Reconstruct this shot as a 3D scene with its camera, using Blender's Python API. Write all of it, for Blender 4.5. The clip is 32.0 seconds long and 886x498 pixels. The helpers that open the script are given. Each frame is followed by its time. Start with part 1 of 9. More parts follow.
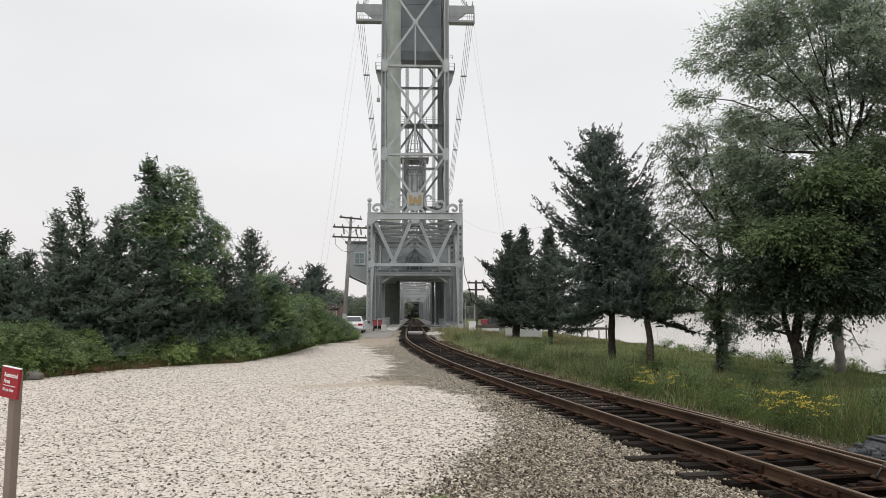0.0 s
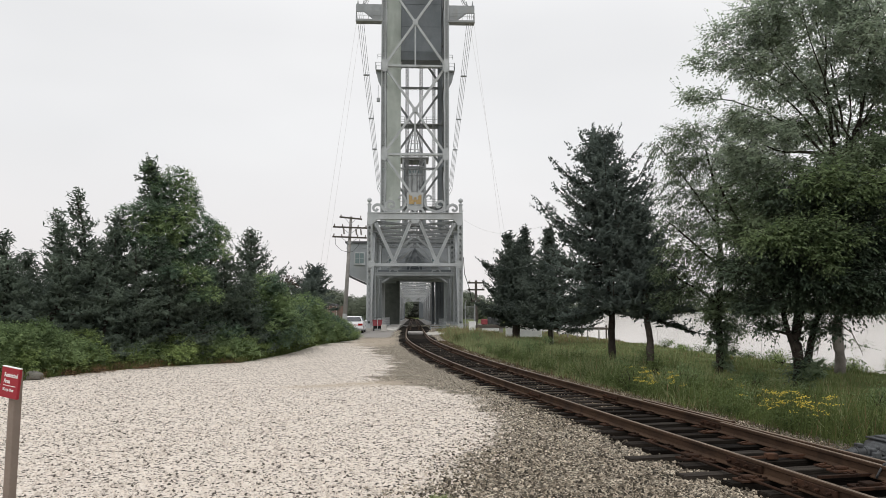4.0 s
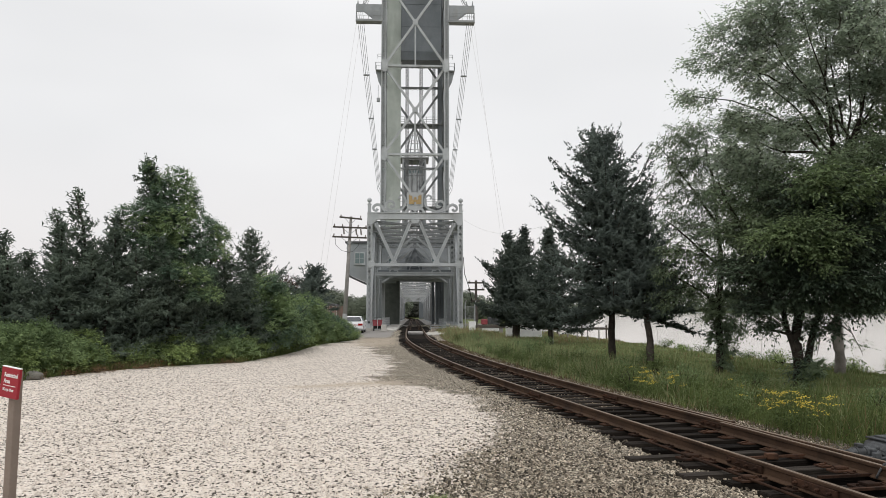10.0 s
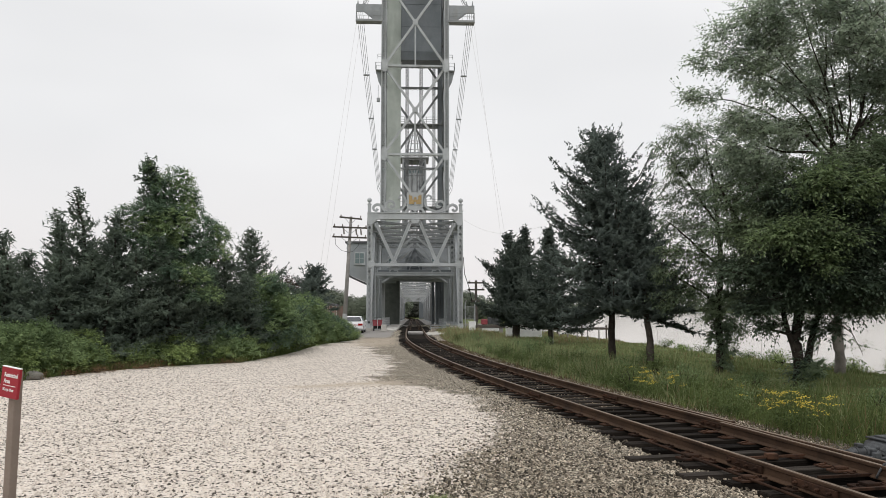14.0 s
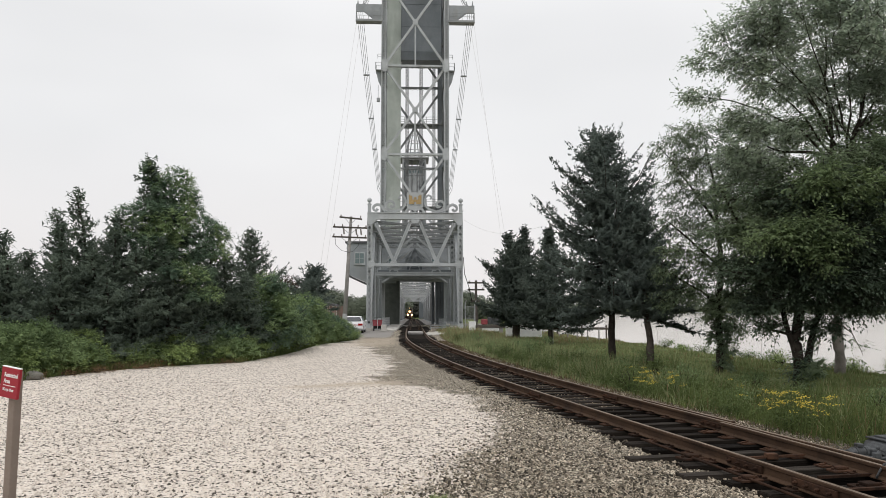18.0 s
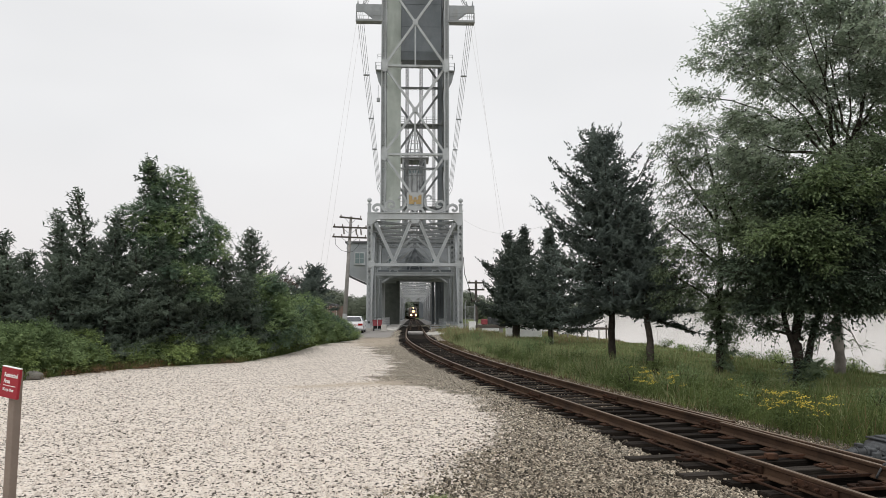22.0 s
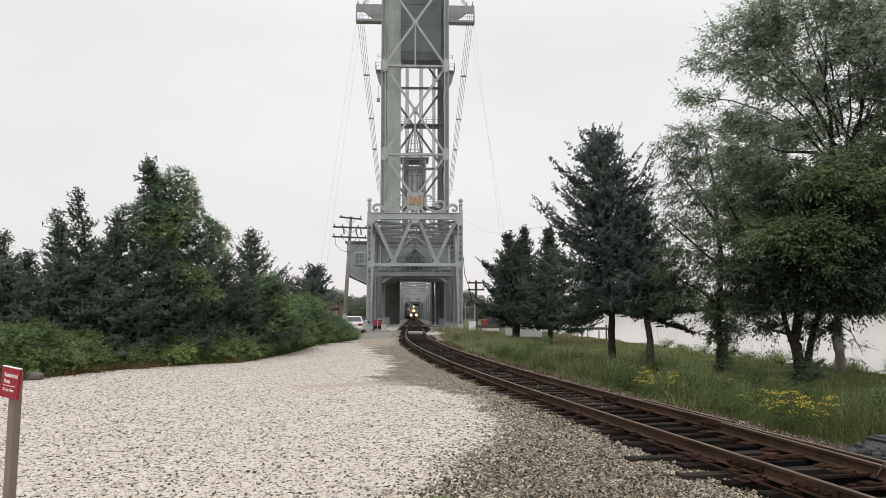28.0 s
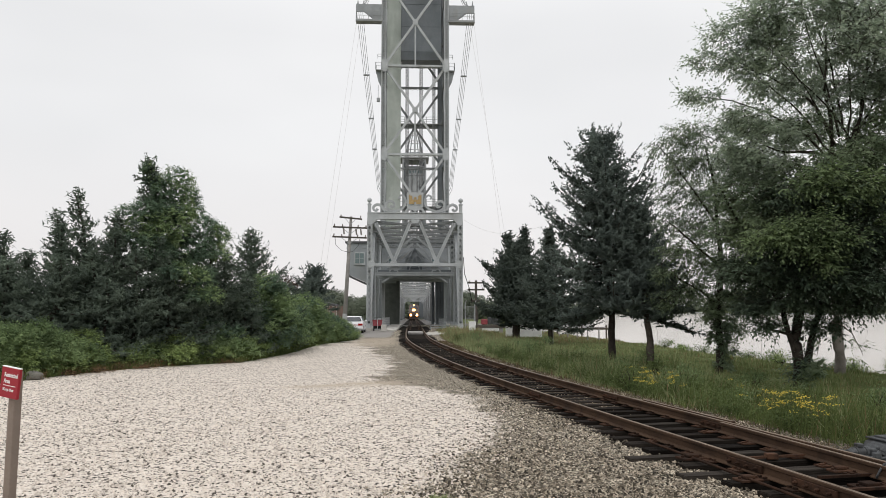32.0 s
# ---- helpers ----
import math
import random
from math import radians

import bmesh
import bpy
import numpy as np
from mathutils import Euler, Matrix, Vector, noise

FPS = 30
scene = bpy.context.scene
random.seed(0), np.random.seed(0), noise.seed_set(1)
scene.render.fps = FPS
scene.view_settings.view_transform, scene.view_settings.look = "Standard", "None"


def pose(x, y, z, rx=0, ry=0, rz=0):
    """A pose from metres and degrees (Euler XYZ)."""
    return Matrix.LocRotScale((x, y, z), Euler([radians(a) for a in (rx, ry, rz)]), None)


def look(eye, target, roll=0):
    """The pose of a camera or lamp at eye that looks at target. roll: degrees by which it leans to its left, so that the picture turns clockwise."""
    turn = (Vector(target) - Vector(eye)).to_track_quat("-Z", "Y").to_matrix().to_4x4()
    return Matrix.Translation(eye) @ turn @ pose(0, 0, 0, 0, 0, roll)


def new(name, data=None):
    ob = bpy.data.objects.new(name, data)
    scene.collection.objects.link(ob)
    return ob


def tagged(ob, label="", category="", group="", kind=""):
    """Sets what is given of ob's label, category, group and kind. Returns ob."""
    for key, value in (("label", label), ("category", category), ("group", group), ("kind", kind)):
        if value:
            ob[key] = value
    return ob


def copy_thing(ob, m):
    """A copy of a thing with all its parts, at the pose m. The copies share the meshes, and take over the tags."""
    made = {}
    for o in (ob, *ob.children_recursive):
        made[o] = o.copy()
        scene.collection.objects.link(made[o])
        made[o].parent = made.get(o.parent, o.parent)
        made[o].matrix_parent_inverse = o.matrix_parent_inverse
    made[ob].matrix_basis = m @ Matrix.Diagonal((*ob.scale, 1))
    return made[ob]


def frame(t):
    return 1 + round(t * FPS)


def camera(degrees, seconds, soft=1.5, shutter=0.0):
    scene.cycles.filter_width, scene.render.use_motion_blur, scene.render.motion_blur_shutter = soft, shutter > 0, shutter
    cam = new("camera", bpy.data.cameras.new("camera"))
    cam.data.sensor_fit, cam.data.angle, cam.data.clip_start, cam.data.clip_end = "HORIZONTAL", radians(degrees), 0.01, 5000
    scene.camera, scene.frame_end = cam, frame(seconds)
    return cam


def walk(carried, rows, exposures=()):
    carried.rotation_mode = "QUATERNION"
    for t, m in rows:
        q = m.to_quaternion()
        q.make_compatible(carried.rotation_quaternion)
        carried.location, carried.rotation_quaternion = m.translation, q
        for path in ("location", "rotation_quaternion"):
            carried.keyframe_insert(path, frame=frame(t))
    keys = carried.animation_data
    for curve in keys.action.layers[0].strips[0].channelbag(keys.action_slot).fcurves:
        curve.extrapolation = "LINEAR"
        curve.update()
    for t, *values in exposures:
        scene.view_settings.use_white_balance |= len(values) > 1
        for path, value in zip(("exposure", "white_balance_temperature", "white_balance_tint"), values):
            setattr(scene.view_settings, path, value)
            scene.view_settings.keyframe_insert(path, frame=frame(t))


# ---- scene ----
cam = camera(62.0, 32.0, soft=0.75)
CAM = pose(0, 0, 2.1, 94.73, 0, 0)
walk(cam, [(0.0, CAM), (32.0, CAM)], exposures=[(0.0, 0.0, 6500, 10), (32.0, 0.0, 6500, 10)])

# ---- overcast daylight ----
world = bpy.data.worlds.new("sky")
scene.world = world
world.use_nodes = True
wn, wl = world.node_tree.nodes, world.node_tree.links
wn.clear()
w_out = wn.new("ShaderNodeOutputWorld")
w_bg = wn.new("ShaderNodeBackground")
w_sky = wn.new("ShaderNodeTexSky")
w_sky.sky_type, w_sky.sun_disc = "NISHITA", False
w_sky.sun_elevation, w_sky.sun_rotation = radians(48), radians(200)
w_sky.air_density, w_sky.dust_density = 1.0, 4.0
w_co = wn.new("ShaderNodeTexCoord")
w_map = wn.new("ShaderNodeMapping")
w_map.inputs["Scale"].default_value = (1.0, 1.0, 2.6)
w_noise = wn.new("ShaderNodeTexNoise")
w_noise.inputs["Scale"].default_value, w_noise.inputs["Detail"].default_value = 1.6, 3.0
w_ramp = wn.new("ShaderNodeValToRGB")
w_ramp.color_ramp.elements[0].position, w_ramp.color_ramp.elements[0].color = 0.3, (0.80, 0.805, 0.815, 1)
w_ramp.color_ramp.elements[1].position, w_ramp.color_ramp.elements[1].color = 0.7, (0.93, 0.93, 0.935, 1)
w_sep = wn.new("ShaderNodeSeparateXYZ")
w_up = wn.new("ShaderNodeMapRange")
w_up.inputs["From Min"].default_value, w_up.inputs["From Max"].default_value = 0.35, 1.0
w_up.inputs["To Min"].default_value, w_up.inputs["To Max"].default_value = 1.0, 1.9
w_low = wn.new("ShaderNodeMapRange")
w_low.inputs["From Min"].default_value, w_low.inputs["From Max"].default_value = 0.0, 0.22
w_tint = wn.new("ShaderNodeMix")
w_tint.data_type = "RGBA"
w_tint.inputs["A"].default_value = (0.90, 0.865, 0.86, 1)
w_mul = wn.new("ShaderNodeMix")
w_mul.data_type, w_mul.blend_type = "RGBA", "MULTIPLY"
w_mul.inputs["Factor"].default_value = 1.0
w_scale = wn.new("ShaderNodeMix")
w_scale.data_type, w_scale.blend_type = "RGBA", "MULTIPLY"
w_scale.inputs["Factor"].default_value = 1.0
w_scale.inputs["B"].default_value = (0.09, 0.09, 0.09, 1)
w_mix = wn.new("ShaderNodeMix")
w_mix.data_type = "RGBA"
w_mix.inputs["Factor"].default_value = 0.94
wl.new(w_co.outputs["Generated"], w_map.inputs["Vector"])
wl.new(w_map.outputs["Vector"], w_noise.inputs["Vector"])
wl.new(w_noise.outputs["Fac"], w_ramp.inputs["Fac"])
wl.new(w_co.outputs["Generated"], w_sep.inputs["Vector"])
wl.new(w_sep.outputs["Z"], w_up.inputs["Value"])
wl.new(w_sep.outputs["Z"], w_low.inputs["Value"])
wl.new(w_low.outputs["Result"], w_tint.inputs["Factor"])
wl.new(w_ramp.outputs["Color"], w_tint.inputs["B"])
wl.new(w_tint.outputs["Result"], w_mul.inputs["A"])
wl.new(w_up.outputs["Result"], w_mul.inputs["B"])
wl.new(w_sky.outputs["Color"], w_scale.inputs["A"])
wl.new(w_scale.outputs["Result"], w_mix.inputs["A"])
wl.new(w_mul.outputs["Result"], w_mix.inputs["B"])
wl.new(w_mix.outputs["Result"], w_bg.inputs["Color"])
w_bg.inputs["Strength"].default_value = 1.0
wl.new(w_bg.outputs["Background"], w_out.inputs["Surface"])

sun = new("sun", bpy.data.lights.new("sun", "SUN"))
sun.data.energy, sun.data.angle, sun.data.color = 0.6, radians(35), (1.0, 0.97, 0.92)
sun.matrix_world = look((-20, -40, 60), (0, 0, 0))


# ---- materials ----
def surface(name, dark, light, scale=3.0, rough=0.8, bump=0.0, grain=40.0, metal=0.0, stain=None, stain_scale=0.6,
            stain_amount=0.5, per="", spread=0.25, spec=0.5, stretch=None):
    """Two scales of noise between two colours, an optional stain, relief, and a spread per object or per island."""
    m = bpy.data.materials.new(name)
    m.use_nodes = True
    n, l = m.node_tree.nodes, m.node_tree.links
    bs = n["Principled BSDF"]
    bs.inputs["Roughness"].default_value, bs.inputs["Metallic"].default_value = rough, metal
    bs.inputs["Specular IOR Level"].default_value = spec
    co = n.new("ShaderNodeTexCoord")
    a = n.new("ShaderNodeTexNoise")
    a.inputs["Scale"].default_value, a.inputs["Detail"].default_value = scale, 5.0
    b = n.new("ShaderNodeTexNoise")
    b.inputs["Scale"].default_value, b.inputs["Detail"].default_value = grain, 3.0
    where = co.outputs["Object"]
    if stretch:
        st = n.new("ShaderNodeMapping")
        st.inputs["Scale"].default_value = stretch
        l.new(where, st.inputs["Vector"])
        where = st.outputs["Vector"]
    for t in (a, b):
        l.new(where, t.inputs["Vector"])
    add = n.new("ShaderNodeMath")
    add.operation = "MULTIPLY_ADD"
    add.inputs[1].default_value = 0.4
    l.new(b.outputs["Fac"], add.inputs[0])
    l.new(a.outputs["Fac"], add.inputs[2])
    r = n.new("ShaderNodeMapRange")
    r.inputs["From Min"].default_value, r.inputs["From Max"].default_value = 0.45, 0.95
    l.new(add.outputs[0], r.inputs["Value"])
    mix = n.new("ShaderNodeMix")
    mix.data_type = "RGBA"
    mix.inputs["A"].default_value, mix.inputs["B"].default_value = (*dark, 1), (*light, 1)
    l.new(r.outputs["Result"], mix.inputs["Factor"])
    out = mix.outputs["Result"]
    if stain:
        s = n.new("ShaderNodeTexNoise")
        s.inputs["Scale"].default_value, s.inputs["Detail"].default_value = stain_scale, 6.0
        mp = n.new("ShaderNodeMapping")
        mp.inputs["Scale"].default_value = (1, 1, 0.35)
        l.new(co.outputs["Object"], mp.inputs["Vector"])
        l.new(mp.outputs["Vector"], s.inputs["Vector"])
        sr = n.new("ShaderNodeMapRange")
        sr.inputs["From Min"].default_value, sr.inputs["From Max"].default_value = 0.52, 0.72
        sr.inputs["To Max"].default_value = stain_amount
        l.new(s.outputs["Fac"], sr.inputs["Value"])
        sm = n.new("ShaderNodeMix")
        sm.data_type = "RGBA"
        sm.inputs["B"].default_value = (*stain, 1)
        l.new(sr.outputs["Result"], sm.inputs["Factor"])
        l.new(out, sm.inputs["A"])
        out = sm.outputs["Result"]
    if per:
        if per == "object":
            rnd = n.new("ShaderNodeObjectInfo").outputs["Random"]
        else:
            rnd = n.new("ShaderNodeNewGeometry").outputs["Random Per Island"]
        hv = n.new("ShaderNodeHueSaturation")
        vr = n.new("ShaderNodeMapRange")
        vr.inputs["To Min"].default_value, vr.inputs["To Max"].default_value = 1 - spread, 1 + spread
        l.new(rnd, vr.inputs["Value"])
        l.new(vr.outputs["Result"], hv.inputs["Value"])
        l.new(out, hv.inputs["Color"])
        out = hv.outputs["Color"]
    l.new(out, bs.inputs["Base Color"])
    if bump:
        bp = n.new("ShaderNodeBump")
        bp.inputs["Strength"].default_value, bp.inputs["Distance"].default_value = bump, 0.02
        l.new(add.outputs[0], bp.inputs["Height"])
        l.new(bp.outputs["Normal"], bs.inputs["Normal"])
    return m


def leafy(name, dark, light, spread=0.35, rough=0.6, letting=0.25, sheen=0.12):
    """Leaves: a colour per leaf between two greens, some light coming through."""
    m = bpy.data.materials.new(name)
    m.use_nodes = True
    n, l = m.node_tree.nodes, m.node_tree.links
    bs = n["Principled BSDF"]
    bs.inputs["Roughness"].default_value, bs.inputs["Specular IOR Level"].default_value = rough, sheen
    geo = n.new("ShaderNodeNewGeometry")
    co = n.new("ShaderNodeTexCoord")
    big = n.new("ShaderNodeTexNoise")
    big.inputs["Scale"].default_value, big.inputs["Detail"].default_value = 0.9, 3.0
    l.new(co.outputs["Object"], big.inputs["Vector"])
    ad = n.new("ShaderNodeMath")
    ad.operation = "MULTIPLY_ADD"
    ad.inputs[1].default_value = spread
    l.new(geo.outputs["Random Per Island"], ad.inputs[0])
    l.new(big.outputs["Fac"], ad.inputs[2])
    mr = n.new("ShaderNodeMapRange")
    mr.inputs["From Min"].default_value, mr.inputs["From Max"].default_value = 0.4, 0.65 + spread
    l.new(ad.outputs[0], mr.inputs["Value"])
    mix = n.new("ShaderNodeMix")
    mix.data_type = "RGBA"
    mix.inputs["A"].default_value, mix.inputs["B"].default_value = (*dark, 1), (*light, 1)
    l.new(mr.outputs["Result"], mix.inputs["Factor"])
    l.new(mix.outputs["Result"], bs.inputs["Base Color"])
    if letting:
        tr = n.new("ShaderNodeBsdfTranslucent")
        l.new(mix.outputs["Result"], tr.inputs["Color"])
        ms = n.new("ShaderNodeMixShader")
        ms.inputs["Fac"].default_value = letting
        l.new(bs.outputs["BSDF"], ms.inputs[1])
        l.new(tr.outputs["BSDF"], ms.inputs[2])
        l.new(ms.outputs["Shader"], n["Material Output"].inputs["Surface"])
    return m


def glow(name, colour, strength):
    m = bpy.data.materials.new(name)
    m.use_nodes = True
    bs = m.node_tree.nodes["Principled BSDF"]
    bs.inputs["Base Color"].default_value = (*colour, 1)
    bs.inputs["Emission Color"].default_value = (*colour, 1)
    bs.inputs["Emission Strength"].default_value = strength
    return m


# Bridge grey in two tones; members behind carry shade in this darker one.
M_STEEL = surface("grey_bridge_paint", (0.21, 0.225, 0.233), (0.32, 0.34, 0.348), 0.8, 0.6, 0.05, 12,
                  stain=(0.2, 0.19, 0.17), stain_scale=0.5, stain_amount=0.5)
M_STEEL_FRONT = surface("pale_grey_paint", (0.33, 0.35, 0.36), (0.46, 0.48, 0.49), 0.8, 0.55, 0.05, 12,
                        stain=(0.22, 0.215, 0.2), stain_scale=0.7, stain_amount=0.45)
M_PLATE = surface("weathered_green_grey_plate", (0.38, 0.42, 0.385), (0.50, 0.54, 0.50), 0.7, 0.6, 0.05, 9,
                  stain=(0.2, 0.23, 0.2), stain_scale=0.35, stain_amount=0.6)
M_WEIGHT = surface("dark_grey_plate", (0.09, 0.105, 0.115), (0.135, 0.15, 0.16), 0.5, 0.7, 0.05, 6,
                   stain=(0.07, 0.075, 0.08), stain_scale=0.3, stain_amount=0.6)
M_WEIGHT_BLUE = surface("blue_grey_plate", (0.125, 0.145, 0.16), (0.175, 0.195, 0.212), 0.5, 0.6, 0.05, 6,
                        stain=(0.1, 0.11, 0.115), stain_scale=0.3, stain_amount=0.5)
M_FAR_HOUSE = surface("pale_blue_grey_cladding", (0.3, 0.325, 0.335), (0.4, 0.425, 0.435), 0.6, 0.6, 0.05, 8, stain=(0.24, 0.25, 0.25), stain_scale=0.4, stain_amount=0.4)
M_HOUSE = surface("grey_house_cladding", (0.24, 0.26, 0.275), (0.31, 0.33, 0.345), 0.6, 0.7, 0.05, 8,
                  stain=(0.2, 0.2, 0.19), stain_scale=0.4, stain_amount=0.4)
M_ROOF = surface("dark_roofing", (0.05, 0.05, 0.055), (0.09, 0.09, 0.095), 2, 0.8, 0.1)
M_ROPE = surface("steel_rope", (0.10, 0.105, 0.11), (0.2, 0.205, 0.21), 3, 0.5, 0.0)
M_WIRE = surface("thin_wire", (0.6, 0.59, 0.58), (0.76, 0.75, 0.74), 3, 0.5)
# Darkened bridge grey: shade on the span and overhead bracing is painted in.
M_SPAN = surface("shaded_span_paint", (0.135, 0.145, 0.15), (0.225, 0.24, 0.245), 0.8, 0.65, 0.05, 12, stain=(0.09, 0.075, 0.06), stain_scale=1.2)
M_GOLD = surface("gilded_paint", (0.32, 0.22, 0.09), (0.44, 0.31, 0.14), 6, 0.5, 0.1, stain=(0.3, 0.22, 0.12))
M_RAIL = surface("rusty_rail_steel", (0.032, 0.02, 0.0135), (0.082, 0.049, 0.031), 4, 0.78, 0.15, 60, stain=(0.024, 0.016, 0.012), stain_scale=2.5, stain_amount=0.7, spec=0.12, stretch=(1, 0.3, 1))
M_RAILTOP = surface("worn_rail_head", (0.115, 0.086, 0.064), (0.23, 0.175, 0.132), 5, 0.5, 0.05, 60, metal=0.15, spec=0.3, stretch=(1, 0.2, 1))
M_RUST = surface("rusty_iron", (0.018, 0.0115, 0.009), (0.066, 0.034, 0.021), 8, 0.88, 0.2, 70, per="object", spread=0.55, spec=0.1)
M_TIE = surface("creosoted_timber", (0.004, 0.0036, 0.0033), (0.027, 0.022, 0.018), 6, 0.92, 0.9, 60, per="object", spread=0.55, spec=0.07, stretch=(0.12, 1.6, 1))
M_TIE_OLD = surface("grey_weathered_timber", (0.009, 0.0075, 0.006), (0.052, 0.044, 0.037), 7, 0.9, 0.9, 60, per="object", spread=0.4, spec=0.1, stretch=(0.1, 1.8, 1))
M_DECK = surface("weathered_deck_timber", (0.07, 0.065, 0.06), (0.13, 0.12, 0.11), 3, 0.85, 0.3)
M_CONCRETE = surface("pale_concrete", (0.42, 0.40, 0.37), (0.56, 0.54, 0.5), 2, 0.85, 0.2, 40, stain=(0.3, 0.28, 0.25))
M_POLE = surface("weathered_pole_timber", (0.19, 0.18, 0.17), (0.31, 0.295, 0.28), 2.5, 0.85, 0.3, 30)
M_POLE_DARK = surface("tarred_pole_timber", (0.05, 0.042, 0.036), (0.10, 0.085, 0.07), 2.5, 0.85, 0.3, 30)
M_INSUL = surface("brown_porcelain", (0.12, 0.1, 0.09), (0.2, 0.17, 0.15), 5, 0.3)
M_FENCE_WOOD = surface("brown_fence_boards", (0.15, 0.10, 0.08), (0.23, 0.16, 0.13), 3, 0.85, 0.2, per="object")
# For the sheet that darkens the plated column's foot.
M_DARK_SHEET = surface("dark_sheet_boards", (0.07, 0.078, 0.07), (0.135, 0.147, 0.13), 1.5, 0.85, 0.2, 12, stain=(0.05, 0.053, 0.048), stain_scale=0.8)
M_BARK = surface("grey_brown_bark", (0.02, 0.017, 0.0145), (0.066, 0.056, 0.047), 6, 0.95, 0.8, 25, spec=0.1)
M_BARK_MID = surface("brown_cedar_bark", (0.055, 0.046, 0.04), (0.13, 0.11, 0.095), 6, 0.95, 0.8, 25, spec=0.1)
M_BARK_PALE = surface("pale_bark", (0.14, 0.125, 0.11), (0.25, 0.225, 0.2), 5, 0.9, 0.6, 25)
M_CEDAR = leafy("cedar_foliage", (0.082, 0.104, 0.094), (0.165, 0.2, 0.172), 0.15, 0.85, 0.25)
# Darker cedar copy for the trees by the bridge, their shade put into it.
M_CEDAR_SHADED = leafy("shaded_cedar_foliage", (0.055, 0.07, 0.06), (0.112, 0.137, 0.112), 0.15, 0.85, 0.2)
M_CEDAR_L = leafy("cedar_foliage_dull", (0.084, 0.109, 0.09), (0.153, 0.19, 0.14), 0.15, 0.85, 0.3)
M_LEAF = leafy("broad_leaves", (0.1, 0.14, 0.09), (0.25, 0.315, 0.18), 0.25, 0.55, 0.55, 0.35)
# Lighter copy for the ivy tree's upper half; backlight is in the colour.
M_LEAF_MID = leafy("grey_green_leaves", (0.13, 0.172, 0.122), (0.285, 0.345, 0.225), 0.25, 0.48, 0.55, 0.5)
# Dark copy for the lower crown; shade under the canopy is in its colour.
M_LEAF_SHADED = leafy("shaded_lower_leaves", (0.05, 0.073, 0.053), (0.108, 0.147, 0.09), 0.25, 0.6, 0.25, 0.25)
# Pale copy for the top, with haze and backlight put into the colour.
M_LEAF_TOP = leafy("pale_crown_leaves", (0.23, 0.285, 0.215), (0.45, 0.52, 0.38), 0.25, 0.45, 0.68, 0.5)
# Bright copy for front clumps: the light on them is painted in.
M_LEAF_LIT = leafy("lit_clump_leaves", (0.095, 0.137, 0.068), (0.25, 0.325, 0.15), 0.3, 0.6, 0.45, 0.3)
M_VINE_BRIGHT = leafy("bright_vine_leaves", (0.095, 0.15, 0.07), (0.31, 0.405, 0.18), 0.3, 0.6, 0.38, 0.3)
M_VINE = leafy("vine_leaves", (0.078, 0.128, 0.09), (0.2, 0.28, 0.17), 0.3, 0.6, 0.45, 0.3)
M_BUSH = leafy("shrub_leaves", (0.085, 0.128, 0.055), (0.25, 0.33, 0.15), 0.25, 0.7, 0.3)
M_WEED = leafy("fresh_weed_leaves", (0.12, 0.175, 0.06), (0.36, 0.45, 0.175), 0.4, 0.7, 0.35)
M_DRYWEED = leafy("withered_weed_leaves", (0.13, 0.075, 0.045), (0.26, 0.17, 0.09), 0.4, 0.7, 0.2)
M_REDLEAF = leafy("bronze_leaves", (0.05, 0.035, 0.03), (0.10, 0.075, 0.05), 0.3, 0.5, 0.25)
M_GRASS = leafy("tall_grass_blades", (0.038, 0.056, 0.019), (0.155, 0.192, 0.064), 0.5, 0.85, 0.25)
M_LAWN = leafy("short_lawn_grass", (0.085, 0.112, 0.04), (0.245, 0.285, 0.122), 0.5, 0.85, 0.3)
M_GRASS_PALE = leafy("seeding_pale_grass", (0.13, 0.165, 0.075), (0.40, 0.43, 0.23), 0.5, 0.8, 0.35)
M_HERB = leafy("fine_herb_leaves", (0.048, 0.07, 0.026), (0.165, 0.21, 0.078), 0.4, 0.85, 0.3)
M_STRAW = leafy("dry_grass_blades", (0.17, 0.105, 0.06), (0.33, 0.235, 0.135), 0.4, 0.8, 0.2)
M_DRYVERGE = leafy("withered_verge_blades", (0.06, 0.045, 0.025), (0.19, 0.145, 0.085), 0.4, 0.85, 0.2)
M_FLOWER = surface("yellow_petals", (0.40, 0.31, 0.02), (0.6, 0.48, 0.045), 5, 0.7)
# Lightened beyond plain foliage: distance haze is put into the base colour.
M_FAR = leafy("far_woods", (0.125, 0.145, 0.108), (0.205, 0.235, 0.17), 0.3, 0.8, 0.2)
M_FAR_DARK = leafy("dark_far_woods", (0.05, 0.053, 0.045), (0.085, 0.088, 0.075), 0.3, 0.8, 0.0)
